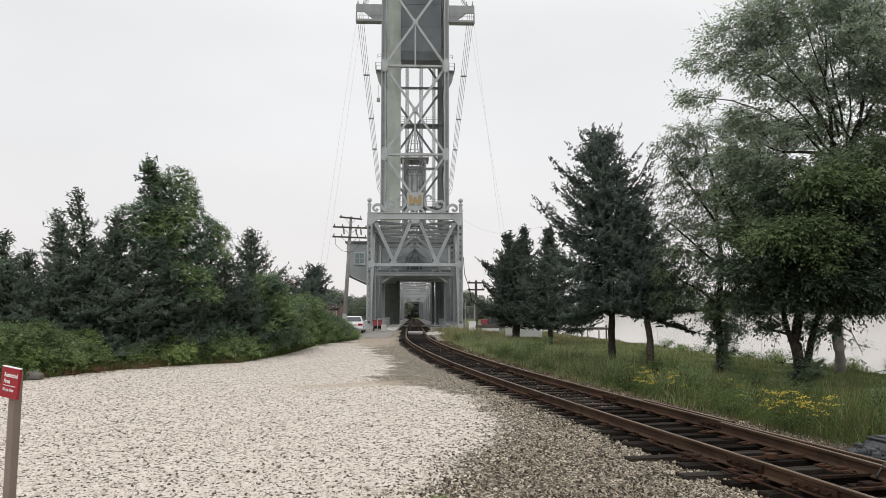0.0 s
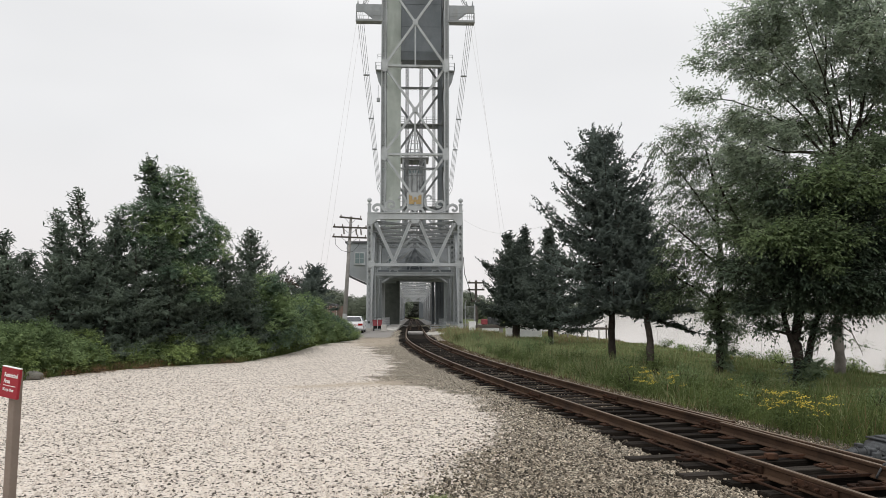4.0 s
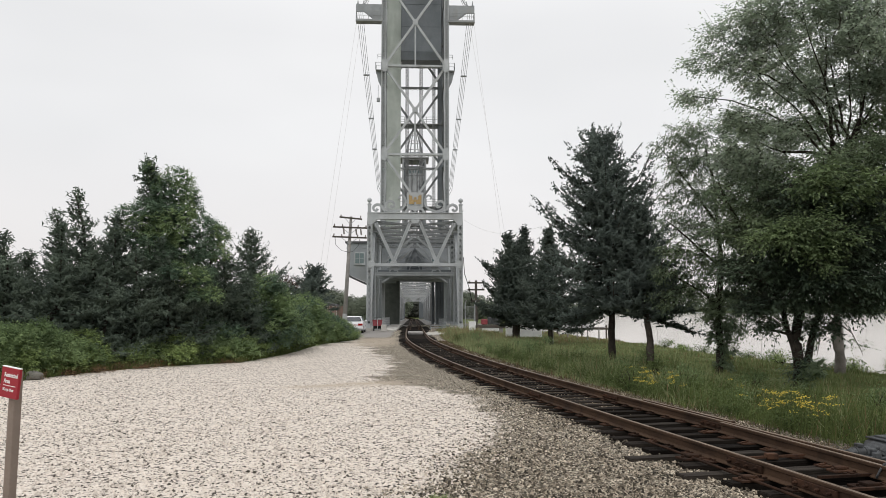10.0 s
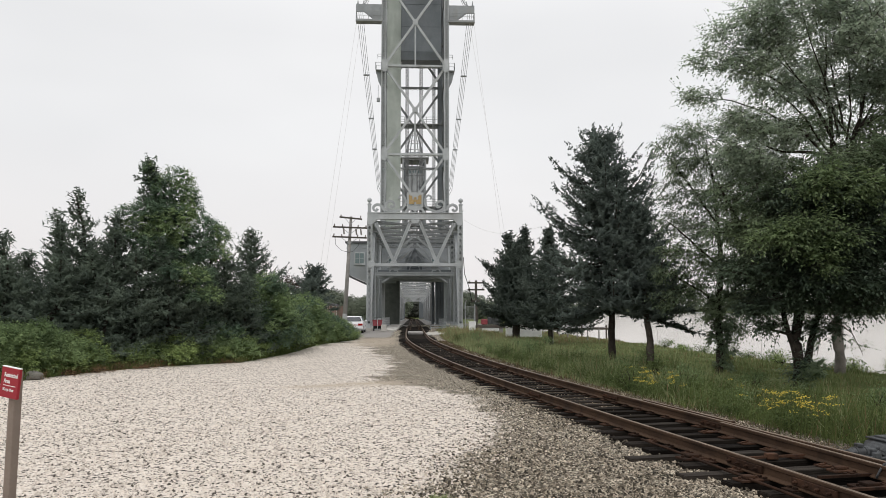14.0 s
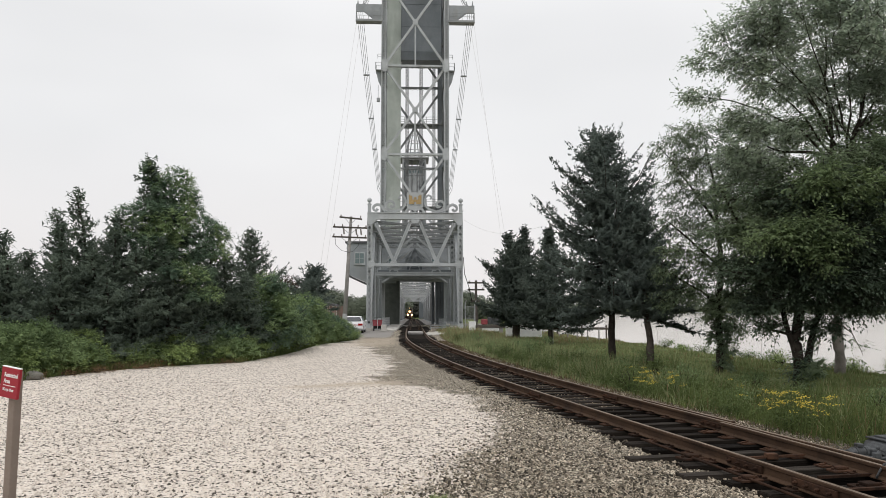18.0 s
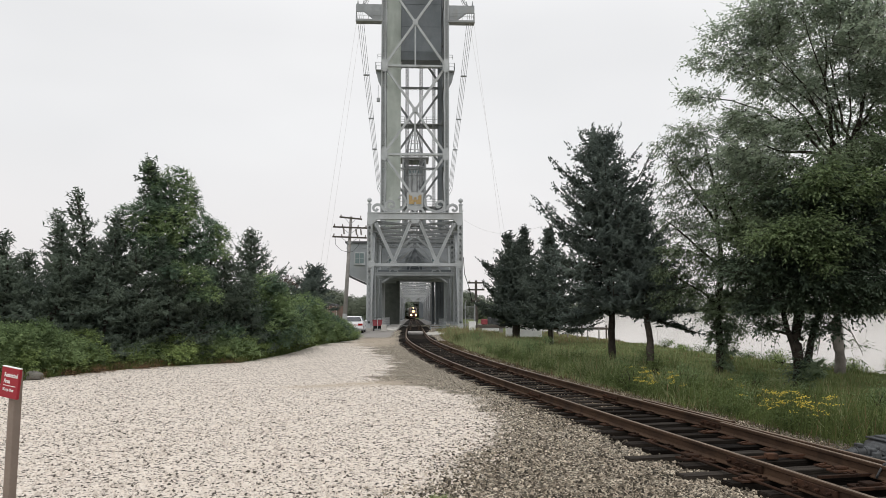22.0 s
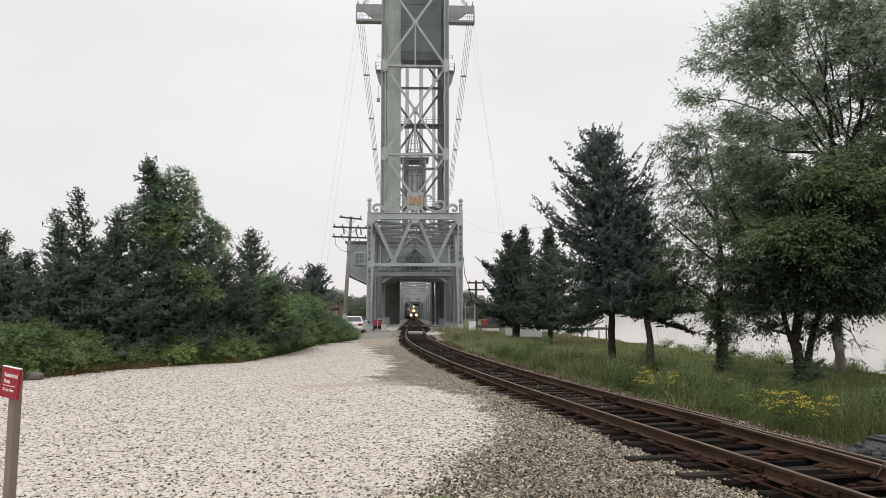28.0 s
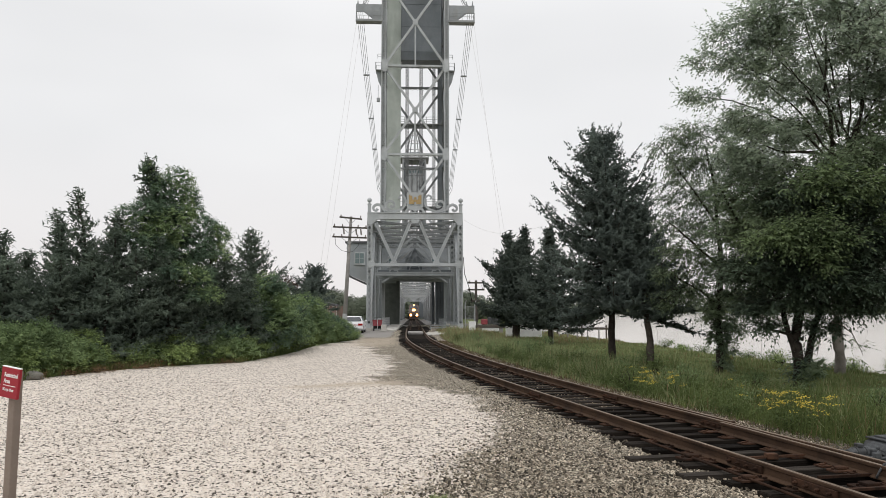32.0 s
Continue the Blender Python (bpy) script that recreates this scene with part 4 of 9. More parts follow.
        # scrollwork: from a hook beside the emblem down into a great scroll, and on in a wave to the corner
        for nm, pts, w0, w1, lab in (("scroll", ((1.62, 12.85), (1.5, 13.12), (1.22, 13.2), (0.98, 12.9), (0.95, 12.45), (1.2, 11.98), (1.7, 11.72), (2.3, 11.68), (2.75, 11.95), (2.82, 12.35), (2.5, 12.64), (2.12, 12.5), (2.02, 12.18), (2.25, 12.02), (2.45, 12.15)), 0.12, 0.15, "curled wrought scroll"),
                                     ("scroll", ((2.5, 11.68), (3.0, 11.82), (3.3, 12.15), (3.65, 12.3), (4.0, 12.1), (4.02, 11.8), (3.75, 11.66), (3.58, 11.84)), 0.17, 0.12, "")):
            line = curve_through([Vector((s * px, 0, pz)) for px, pz in pts], 5)
            b = Build()
            n = len(line) - 1
            for i, (p, q) in enumerate(zip(line, line[1:])):
                b.beam(p, q + (q - p) * 0.15, (w0 + (w1 - w0) * i / n) * (1.1 + 0.55 * math.sin(math.pi * i / n)), 0.22, (0, 1, 0))
            part(nm, b, M_STEEL_FRONT, span, lab)
        for px, pz in ((2.27, 12.14), (3.72, 11.82), (1.5, 12.9)):
            part("rosette", Build().lathe([(0.05, 0.13), (0.1, 0.12), (0.1, -0.12), (0.05, -0.13)], (s * px, 0, pz), 10, "y"), M_STEEL_FRONT, span)
    b = Build().prism([(-0.8, 13.45), (-0.78, 12.1), (-0.55, 11.78), (-0.2, 11.7), (0, 11.55), (0.2, 11.7), (0.55, 11.78), (0.78, 12.1), (0.8, 13.45)], -0.28, -0.16)
    b.prism([(-0.72, 13.36), (-0.7, 12.2), (0.7, 12.2), (0.72, 13.36)], -0.30, -0.28)
    plate = part("emblem_plate", b, M_STEEL_FRONT, span, "pale grey shield plate with a gilded emblem")
    b = Build()
    for x0, x1, a, c in ((-0.6, -0.28, 12.3, 13.1), (0.28, 0.6, 12.3, 13.1), (-0.28, -0.1, 12.3, 12.75), (0.1, 0.28, 12.3, 12.75), (-0.1, 0.1, 12.52, 12.75),
                         (-0.6, -0.5, 13.1, 13.22), (-0.44, -0.38, 13.1, 13.22), (0.38, 0.44, 13.1, 13.22), (0.5, 0.6, 13.1, 13.22), (-0.12, 0.12, 12.8, 12.98)):
        b.soft_box(x0, x1, -0.35, -0.302, a, c, 0.01)
    part("emblem", b, M_GOLD, plate, "gilded castle-shaped emblem")
    # zigzag bracing under the girder
    for s in (-1, 1):
        part("portal_brace", laced_bar(Build(), (s * 3.75, 0, 10.45), (s * 2.05, 0, 6.75), 0.3, 0.22), M_STEEL_FRONT, span)
        part("portal_brace", laced_bar(Build(), (s * 2.05, 0, 6.75), (s * 0.42, 0, 10.7), 0.3, 0.22), M_STEEL_FRONT, span)
        part("gusset_plate", gusset(Build(), s * 2.05, -0.16, 6.6, 0.62, 0.62), M_STEEL_FRONT, span)
        part("gusset_plate", gusset(Build(), s * 4.2, -0.28, 6.5, 0.7, 0.7), M_STEEL_FRONT, span)
        part("knee_brace", Build().beam((s * 3.15, 0.4, 4.75), (s * 2.1, 0.4, 5.5), 0.14, 0.2, (0, 1, 0)), M_STEEL, span)
        for q in (-0.42, 0.42):
            part("strut_brace", Build().beam((s * 2.05, 0.25, 6.4), (s * (2.05 - 0.0) + q, 0.25, 5.8), 0.12, 0.15, (0, 1, 0)), M_STEEL, span)
        part("gusset_plate", gusset(Build(), s * 1.85, 0.2, 6.12, 0.7, 0.5), M_STEEL, span)
    part("gusset_plate", gusset(Build(), 0, -0.2, 10.85, 0.9, 0.8), M_STEEL_FRONT, span)
    part("portal_strut", Build().soft_box(-4.2, 4.2, -0.17, 0.17, 6.3, 6.58, 0.015), M_STEEL_FRONT, span)
    part("portal_strut", Build().soft_box(-3.75, 3.75, 0.1, 0.55, 5.4, 5.72, 0.02).soft_box(-3.75, 3.75, 0.0, 0.65, 5.68, 5.75, 0.01), M_STEEL, span)
    # overhead bracing along the span: struts and crossed laced bars
    for v in (4.0, 7.6, 11.4, 15.2, 18.8, 22.2):
        b = Build()
        for z in (TRUSS_TOP - 0.15, TRUSS_TOP - 0.95):
            b.soft_box(-HALF, HALF, v - 0.12, v + 0.12, z - 0.08, z + 0.08, 0.01)
        k = 12
        for i in range(k):
            x0, x1 = -HALF + 2 * HALF * i / k, -HALF + 2 * HALF * (i + 1) / k
            b.beam((x0, v, TRUSS_TOP - 0.95), (x1, v, TRUSS_TOP - 0.15), 0.06, 0.09, (0, 1, 0))
            b.beam((x1, v + 0.06, TRUSS_TOP - 0.95), (x0, v + 0.06, TRUSS_TOP - 0.15), 0.06, 0.09, (0, 1, 0))
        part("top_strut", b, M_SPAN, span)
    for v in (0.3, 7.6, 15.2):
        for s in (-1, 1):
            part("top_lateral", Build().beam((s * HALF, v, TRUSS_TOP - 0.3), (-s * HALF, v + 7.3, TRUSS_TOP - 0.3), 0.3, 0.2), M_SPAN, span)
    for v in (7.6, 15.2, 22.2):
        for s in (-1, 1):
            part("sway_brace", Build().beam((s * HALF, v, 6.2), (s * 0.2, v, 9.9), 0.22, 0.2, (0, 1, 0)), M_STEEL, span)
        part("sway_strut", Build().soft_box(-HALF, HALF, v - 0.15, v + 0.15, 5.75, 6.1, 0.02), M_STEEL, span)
    # floor of the span
    for s in (-1, 1):
        part("bottom_chord", Build().soft_box(s * HALF - 0.25, s * HALF + 0.25, 0.5, 26, -0.4, 0.2, 0.02), M_STEEL, span)


def make_tower(m, name, label, top, weight, near):
    """A lift tower: four laced columns, crossed bracing, struts, counterweight, ropes and a latticed cap."""
    t = thing(name, m, label, "bridge tower")
    z0 = 0.2 if near else -1.2
    levels = [10.9, 23.0, 35.2, 47.4, 59.6]
    F, R = 0.0, 10.0
    # The rear frame's shade comes from its darker tone of the same grey.
    for v in (F, R):
        for s in (-1, 1):
            b = lattice(Build(), s * 4.27, v, z0, top, 0.66, 0.75, 0.5, 0.10, 0.085, True)
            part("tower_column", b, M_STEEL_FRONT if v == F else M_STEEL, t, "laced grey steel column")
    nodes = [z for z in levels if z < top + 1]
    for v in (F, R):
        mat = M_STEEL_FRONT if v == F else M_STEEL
        for z in nodes:
            b = Build().soft_box(-4.2, 4.2, v - 0.16, v + 0.16, z - 0.14, z + 0.14, 0.01)
            k = 10
            for i in range(k):
                x0, x1 = -4.0 + 8.0 * i / k, -4.0 + 8.0 * (i + 1) / k
                b.beam((x0, v + 0.1, z - 0.14), ((x0 + x1) / 2, v + 0.1, z - 0.3), 0.05, 0.06, (0, 1, 0))
                b.beam(((x0 + x1) / 2, v + 0.1, z - 0.3), (x1, v + 0.1, z - 0.14), 0.05, 0.06, (0, 1, 0))
            part("tower_strut", b, mat, t)
            for s in (-1, 1):
                part("gusset_plate", gusset(Build(), s * 4.15, v - 0.38, z, 0.86, 1.75, 0.05, 0.22), mat, t)
        for a, c in zip([0.0] + nodes, nodes):
            if a < 6:
                continue
            for s in (-1, 1):
                part("tower_brace", Build().beam((s * 3.85, v + 0.03 * s, a + 0.5), (-s * 3.85, v + 0.03 * s, c - 0.5), 0.29, 0.3, (0, 1, 0)), mat, t)
            part("gusset_plate", gusset(Build(), 0, v - 0.2, (a + c) / 2, 0.75, 0.8, 0.05), mat, t)
            if v == F:
                part("hanger", Build().beam((0, v, (a + c) / 2), (0, v, a), 0.2, 0.16), mat, t)
    for s in (-1, 1):
        for a, c in zip([0.5] + nodes, nodes):
            part("side_brace", Build().beam((s * 4.3, F, a), (s * 4.3, R, c), 0.28, 0.3, (1, 0, 0)), M_STEEL, t)
            part("side_strut", Build().soft_box(s * 4.3 - 0.15, s * 4.3 + 0.15, F, R, c - 0.2, c + 0.2, 0.02), M_STEEL, t)
    # walkways and mid struts on the inner face
    for z in (17.0, 29.3, 41.3):
        if z > top:
            continue
        part("mid_strut", Build().soft_box(-4.2, 4.2, R - 0.2, R + 0.2, z - 0.25, z + 0.25, 0.02), M_STEEL, t)
        b = Build()
        railing(b, [(0.9, R - 0.6, z + 0.25), (4.2, R - 0.6, z + 0.25)], 1.1, 3, 0.9, 0.03)
        railing(b, [(-2.3, R - 0.6, z + 0.25), (-0.8, R - 0.6, z + 0.25)], 1.1, 3, 0.9, 0.03)
        part("walkway_railing", b, M_STEEL, t)
        part("walkway", Build().soft_box(-4.2, 4.2, R - 1.2, R - 0.2, z + 0.12, z + 0.2, 0.01), M_STEEL, t)
    # the plated column at one side and the darker box column at the other
    b = Build().box(-3.98, -2.08, 5.0, 6.2, z0, top)
    k = int(top / 5.8)
    for i in range(k):
        b.box(-4.0, -2.06, 4.98, 6.22, 3.0 + 5.8 * i, 3.08 + 5.8 * i)
    b.box(-2.16, -2.04, 4.96, 6.24, z0, top).box(-4.02, -3.9, 4.96, 6.24, z0, top).box(-3.1, -3.03, 4.97, 5.0, z0, top)
    part("plated_column", b, M_PLATE if near else M_WEIGHT, t, "weathered green-grey plated column" if near else "dark plated column")
    b = Build().box(3.35, 4.0, R - 0.9, R - 0.2, z0, top)
    part("box_column", b, M_WEIGHT, t, "dark box column")
    # counterweight
    if not near:
        box = part("machine_box", Build().soft_box(-3.6, 3.6, 2.0, 8.0, 52.0, 57.5, 0.1).prism([(-3.6, 52.0), (3.6, 52.0), (2.4, 49.6), (-2.4, 49.6)], 2.2, 7.8), M_FAR_HOUSE, t, "pale grey machinery box")
        for i in range(6):
            part("window", Build().soft_box(-3.2 + 1.1 * i, -2.4 + 1.1 * i, 7.98, 8.06, 54.6, 56.2, 0.02), M_GLASS_PALE, box)
        for z in (53.6, 56.9):
            part("band", Build().soft_box(-3.75, 3.75, 1.85, 8.15, z, z + 0.22, 0.02), M_WEIGHT_BLUE, box)
    b = Build().soft_box(-2.02, 3.7, 4.6, 8.2, weight[0], weight[1], 0.06)
    w = part("counterweight", b, M_WEIGHT_BLUE if near else M_FAR_HOUSE, t, "blue-grey plated counterweight" if near else "pale grey plated counterweight")
    for z in (weight[0] + 1.25, weight[0] + 4.9, weight[0] + 8.2):
        if z < weight[1]:
            part("seam", Build().box(-2.0, 3.68, 4.57, 4.6, z, z + 0.05), M_WEIGHT, w)
    part("weight_skirt", Build().box(-2.0, 3.68, 4.5, 4.56, weight[0] + 0.02, weight[0] + 1.2), M_WEIGHT, w)
    for x in (-1.15, 0.9, 2.75):
        b = Build()
        for i in range(5):
            b.tube([(x - 0.22 + 0.11 * i, 8.6, 8.0), (x - 0.22 + 0.11 * i, 8.6, top)], 0.035, 6)
        part("hoist_ropes", b, M_ROPE, t, "bundle of vertical steel hoist ropes")
    # outriggers with platforms, and the rope bundles slanting back to the columns
    if near:
        for s in (-1, 1):
            o = part("outrigger", Build().prism([(s * 8.1, 43.75), (s * 4.6, 43.75), (s * 4.6, 41.5), (s * 5.5, 41.5), (s * 7.05, 42.7), (s * 8.1, 42.7)], -0.12, 0.12)
                     .soft_box(s * 8.1 if s < 0 else s * 4.5, s * 4.5 if s < 0 else s * 8.1, -0.6, 0.6, 41.2, 41.5, 0.02), M_STEEL, t, "plated outrigger with a small platform")
            b = Build()
            railing(b, [(s * 4.7, -0.55, 41.5), (s * 8.05, -0.55, 41.5), (s * 8.05, 0.55, 41.5)], 1.0, 2, 1.6, 0.03)
            part("platform_railing", b, M_STEEL, o)
            for i in (0, 1):
                part("spike", Build().lathe([(0.12, 0), (0.1, 0.2), (0.02, 0.75)], (s * (7.85 - 0.8 * i), 0, 43.7), 8), M_STEEL, o)
            b = Build()
            for i in range(4):
                x0, x1 = s * (8.02 - 0.27 * i), s * (4.98 - 0.09 * i)
                b.tube([(x0, 0.2 * (i % 2), 42.7), (x1, 0.2 * (i % 2), 18.2 + 0.5 * i), (s * 4.55, 0.2 * (i % 2), 17.4 + 0.5 * i)], 0.03, 6)
                pts = [(x0 + (s * 3.6 - x0) * q, 0.2 * (i % 2), 42.7 + 7 * q + 1.6 * math.sin(q * math.pi) * (0.6 + 0.1 * i) - 3.2 * math.sin(q * math.pi / 2) * (1 - q)) for q in np.linspace(0, 1, 12)]
                b.tube(pts, 0.03, 6)
            ropes = part("slanting_ropes", b, M_ROPE, t, "bundle of slanting steel ropes")
            for z in (33.9, 27.9, 23.7):
                q = (42.7 - z) / 24.0
                xa, xb = s * (8.07 - 3.0 * q), s * (7.13 - 2.4 * q)
                part("rope_spacer", Build().soft_box(min(xa, xb) - 0.05, max(xa, xb) + 0.05, -0.05, 0.28, z - 0.07, z + 0.07, 0.01), M_STEEL, ropes)
            # small service platforms on the columns' outer sides
            b = Build().soft_box(min(s * 4.6, s * 5.35), max(s * 4.6, s * 5.35), -0.5, 1.2, 34.4, 34.52, 0.02)
            b.prism([(s * 4.6, 34.4), (s * 5.3, 34.4), (s * 5.0, 33.0), (s * 4.6, 32.2)], 0.0, 0.12)
            railing(b, [(s * 4.6, -0.5, 34.5), (s * 5.35, -0.5, 34.5), (s * 5.35, 1.2, 34.5)], 1.0, 2, 0.8, 0.03)
            part("service_platform", b, M_STEEL, t)
            b = Build()
            railing(b, [(s * 4.6, 0, 36.2), (s * 5.1, 0, 36.2)], 0.6, 2, 0.5, 0.03)
            part("ladder_rest", b, M_STEEL, t)
        b = Build().soft_box(-5.2, -4.75, -0.2, 0.2, 30.2, 30.7, 0.04).beam((-5.0, 0, 30.7), (-5.0, 0, 32.5), 0.06)
        part("lamp_box", b, M_STEEL, t, "small lamp box on the column")
    # cap: platform, machinery box, latticed dome
    part("head_platform", Build().soft_box(-5.6, 5.6, -1.2, R + 1.2, top, top + 0.5, 0.05), M_STEEL, t)
    b = Build()
    railing(b, [(-5.5, -1.1, top + 0.5), (5.5, -1.1, top + 0.5), (5.5, R + 1.1, top + 0.5), (-5.5, R + 1.1, top + 0.5), (-5.5, -1.1, top + 0.5)], 1.3, 3, 1.6, 0.05)
    part("head_railing", b, M_STEEL, t)
    b = Build()
    c = (0, 5.0, top + 0.5)
    for i in range(12):
        a = 2 * math.pi * i / 12
        pts = [(c[0] + r * math.cos(a), c[1] + r * math.sin(a), c[2] + h) for r, h in ((3.4, 0), (3.0, 3.5), (2.3, 7.0), (1.4, 10.0), (0.15, 13.8))]
        b.tube(pts, 0.14, 5)
    for r, h in ((3.35, 0.4), (3.0, 3.5), (2.3, 7.0), (1.4, 10.0)):
        pts = [(c[0] + r * math.cos(2 * math.pi * i / 16), c[1] + r * math.sin(2 * math.pi * i / 16), c[2] + h) for i in range(17)]
        b.tube(pts, 0.14, 5)
    part("latticed_dome", b, M_STEEL, t, "pointed latticed steel dome")
    return t


def make_house():
    """Operator's and machinery house set across the tower behind the portal."""
    h = thing("operator_house", BRIDGE @ pose(0, 23.6, 0), "grey clad operator's house with a dark roof, jutting from the tower", "house")
    b = Build().prism([(-8.75, 10.7), (-8.75, 7.3), (-8.3, 6.55), (-6.2, 5.6), (-2.4, 5.6), (-2.4, 10.7)], 0.6, 2.6)
    b.prism([(2.0, 10.7), (2.0, 5.8), (4.6, 5.8), (4.6, 10.7)], 0.6, 2.6)
    b.prism([(-2.4, 10.7), (-2.4, 9.0), (2.0, 9.0), (2.0, 10.7)], 0.6, 2.6)
    part("wall", b, M_HOUSE, h)
    part("roof", Build().soft_box(-8.95, 4.8, 0.4, 2.8, 10.7, 10.95, 0.03), M_ROOF, h)
    part("band", Build().box(-8.79, -2.4, 0.56, 0.6, 10.0, 10.12), M_STEEL, h)
    part("soffit", Build().prism([(-8.78, 7.3), (-8.33, 6.52), (-6.2, 5.56), (-6.2, 5.3), (-8.4, 6.3), (-8.85, 7.2)], 0.5, 2.65), M_ROOF, h)
    for x, z, w, hh in ((-7.1, 8.75, 1.15, 1.35), (-2.95, 8.3, 0.85, 1.2), (2.65, 8.3, 0.85, 1.2)):
        win = part("window", Build().soft_box(x - w / 2 - 0.09, x + w / 2 + 0.09, 0.52, 0.6, z - hh / 2 - 0.09, z + hh / 2 + 0.09, 0.01), M_STEEL_FRONT, h)
        for i in range(2):
            for j in range(2):
                part("pane", Build().box(x - w / 2 + i * w / 2 + 0.03, x - w / 2 + (i + 1) * w / 2 - 0.03, 0.5, 0.52, z - hh / 2 + j * hh / 2 + 0.03, z - hh / 2 + (j + 1) * hh / 2 - 0.03), M_GLASS_PALE, win)
        part("sill", Build().soft_box(x - w / 2 - 0.15, x + w / 2 + 0.15, 0.45, 0.6, z - hh / 2 - 0.17, z - hh / 2 - 0.09, 0.01), M_STEEL_FRONT, win)
    # Added dark sheet, standing in for shade on the plated column's foot.
    s = part("screen", Build().box(-4.05, -2.05, 7.9, 8.0, 0.1, 6.3), M_DARK_SHEET, h, "dark sheet added before the plated column's foot")
    for i in range(8):
        part("board", Build().box(-4.05 + 0.25 * i, -3.83 + 0.25 * i, 7.84, 7.9, 0.1, 6.3), M_DARK_SHEET, s)
    # Dark plates added where the right side is a dark recess.
    s = part("screen", Build().box(2.95, 4.05, 7.9, 8.0, 0.1, 6.3).box(2.35, 2.72, 7.9, 8.0, 0.1, 6.3), M_WEIGHT, h, "dark plates filling the recess beside the track")
    for x in (2.35, 2.66, 2.95, 3.3, 3.65, 3.98):
        part("stiffener", Build().soft_box(x, x + 0.07, 7.78, 7.9, 0.1, 6.3, 0.01), M_WEIGHT, s)
    # wedge-braced frame between the two rooms
    for s in (-1, 1):
        part("frame_brace", laced_bar(Build(), (s * 2.2, 0.3, 6.0), (s * 0.15, 0.3, 10.3), 0.35, 0.3), M_STEEL, h)
        part("frame_brace", Build().beam((s * 1.1, 0.5, 6.0), (s * 0.1, 0.5, 9.0), 0.16, 0.2, (0, 1, 0)), M_STEEL, h)
    part("frame_beam", Build().soft_box(-4.4, 4.4, 0.0, 0.5, 5.9, 6.3, 0.03), M_STEEL, h)
    part("back_wall", Build().box(-2.4, 2.0, 0.72, 0.9, 6.3, 9.0), M_HOUSE, h)
    # Added slab, hidden by the portal strut; it keeps skylight off the track.
    part("machinery_floor", Build().soft_box(-4.1, 4.1, -12.0, 15.0, 6.3, 6.6, 0.03), M_WEIGHT, h, "dark plate floor added over the track to shade it")
    part("machinery_wall", Build().box(-4.1, 4.1, 14.4, 14.8, 6.6, 10.4), M_HOUSE, h)
    b = Build()
    b.box(-0.95, 0.95, 0.66, 0.71, 6.3, 8.0)
    for i in range(7):
        b.soft_box(-0.9, 0.9, 0.58, 0.66, 6.35 + 0.22 * i, 6.46 + 0.22 * i, 0.01)
    part("louvre", b, M_WEIGHT, h, "dark louvred opening")


def make_lift_span():
    """The long lowered span, seen end-on through the portal."""
    span = thing("lift_span", BRIDGE, "long grey steel through truss of the lowered lift span", "bridge span")
    v0, v1, k = 40.0, 203.0, 12
    H = 8.2
    hw = 3.75
    for i in range(k + 1):
        v = v0 + (v1 - v0) * i / k
        z = deck_z(v)
        for s in (-1, 1):
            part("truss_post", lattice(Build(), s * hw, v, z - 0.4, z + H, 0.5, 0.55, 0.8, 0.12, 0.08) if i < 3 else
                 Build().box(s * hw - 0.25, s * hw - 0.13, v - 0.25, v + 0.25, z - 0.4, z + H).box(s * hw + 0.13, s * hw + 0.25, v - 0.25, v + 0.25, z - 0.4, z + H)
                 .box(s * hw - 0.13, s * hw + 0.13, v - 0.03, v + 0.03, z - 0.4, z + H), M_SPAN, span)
        # overhead frame
        b = Build().soft_box(-hw, hw, v - 0.15, v + 0.15, z + H - 0.25, z + H, 0.02).soft_box(-hw, hw, v - 0.1, v + 0.1, z + 6.35, z + 6.5, 0.01)
        for s in (-1, 1):
            b.beam((s * hw, v, z + 5.4), (s * (hw - 1.3), v, z + 6.4), 0.14, 0.14, (0, 1, 0))
            b.beam((s * (hw - 0.3), v, z + 6.45), (s * hw * 0.5, v, z + H - 0.2), 0.12, 0.14, (0, 1, 0))
            b.beam((s * hw * 0.5, v, z + H - 0.2), (0, v, z + 6.45), 0.12, 0.14, (0, 1, 0))
        # Frames keep the palest tone to stand out from the darkened span.
        part("sway_frame", b, M_STEEL_FRONT, span)
        if i < k:
            w = v0 + (v1 - v0) * (i + 1) / k
            zw = deck_z(w)
            for s in (-1, 1):
                up = i % 2 == 0
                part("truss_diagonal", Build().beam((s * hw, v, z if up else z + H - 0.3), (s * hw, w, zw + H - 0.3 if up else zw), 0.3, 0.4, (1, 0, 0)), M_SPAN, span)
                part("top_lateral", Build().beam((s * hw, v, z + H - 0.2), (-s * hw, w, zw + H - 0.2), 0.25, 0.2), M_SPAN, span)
    for s in (-1, 1):
        for nm, dz0, dz1 in (("bottom_chord", -0.6, -0.1), ("top_chord", H - 0.5, H)):
            b = Build()
            za, zb = deck_z(v0), deck_z(v1)
            x0, x1 = s * hw - 0.3, s * hw + 0.3
            b.add([(x0, v0, za + dz0), (x1, v0, za + dz0), (x1, v0, za + dz1), (x0, v0, za + dz1), (x0, v1, zb + dz0), (x1, v1, zb + dz0), (x1, v1, zb + dz1), (x0, v1, zb + dz1)],
                  [(0, 1, 2, 3), (7, 6, 5, 4), (0, 4, 5, 1), (1, 5, 6, 2), (2, 6, 7, 3), (3, 7, 4, 0)])
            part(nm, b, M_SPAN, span)


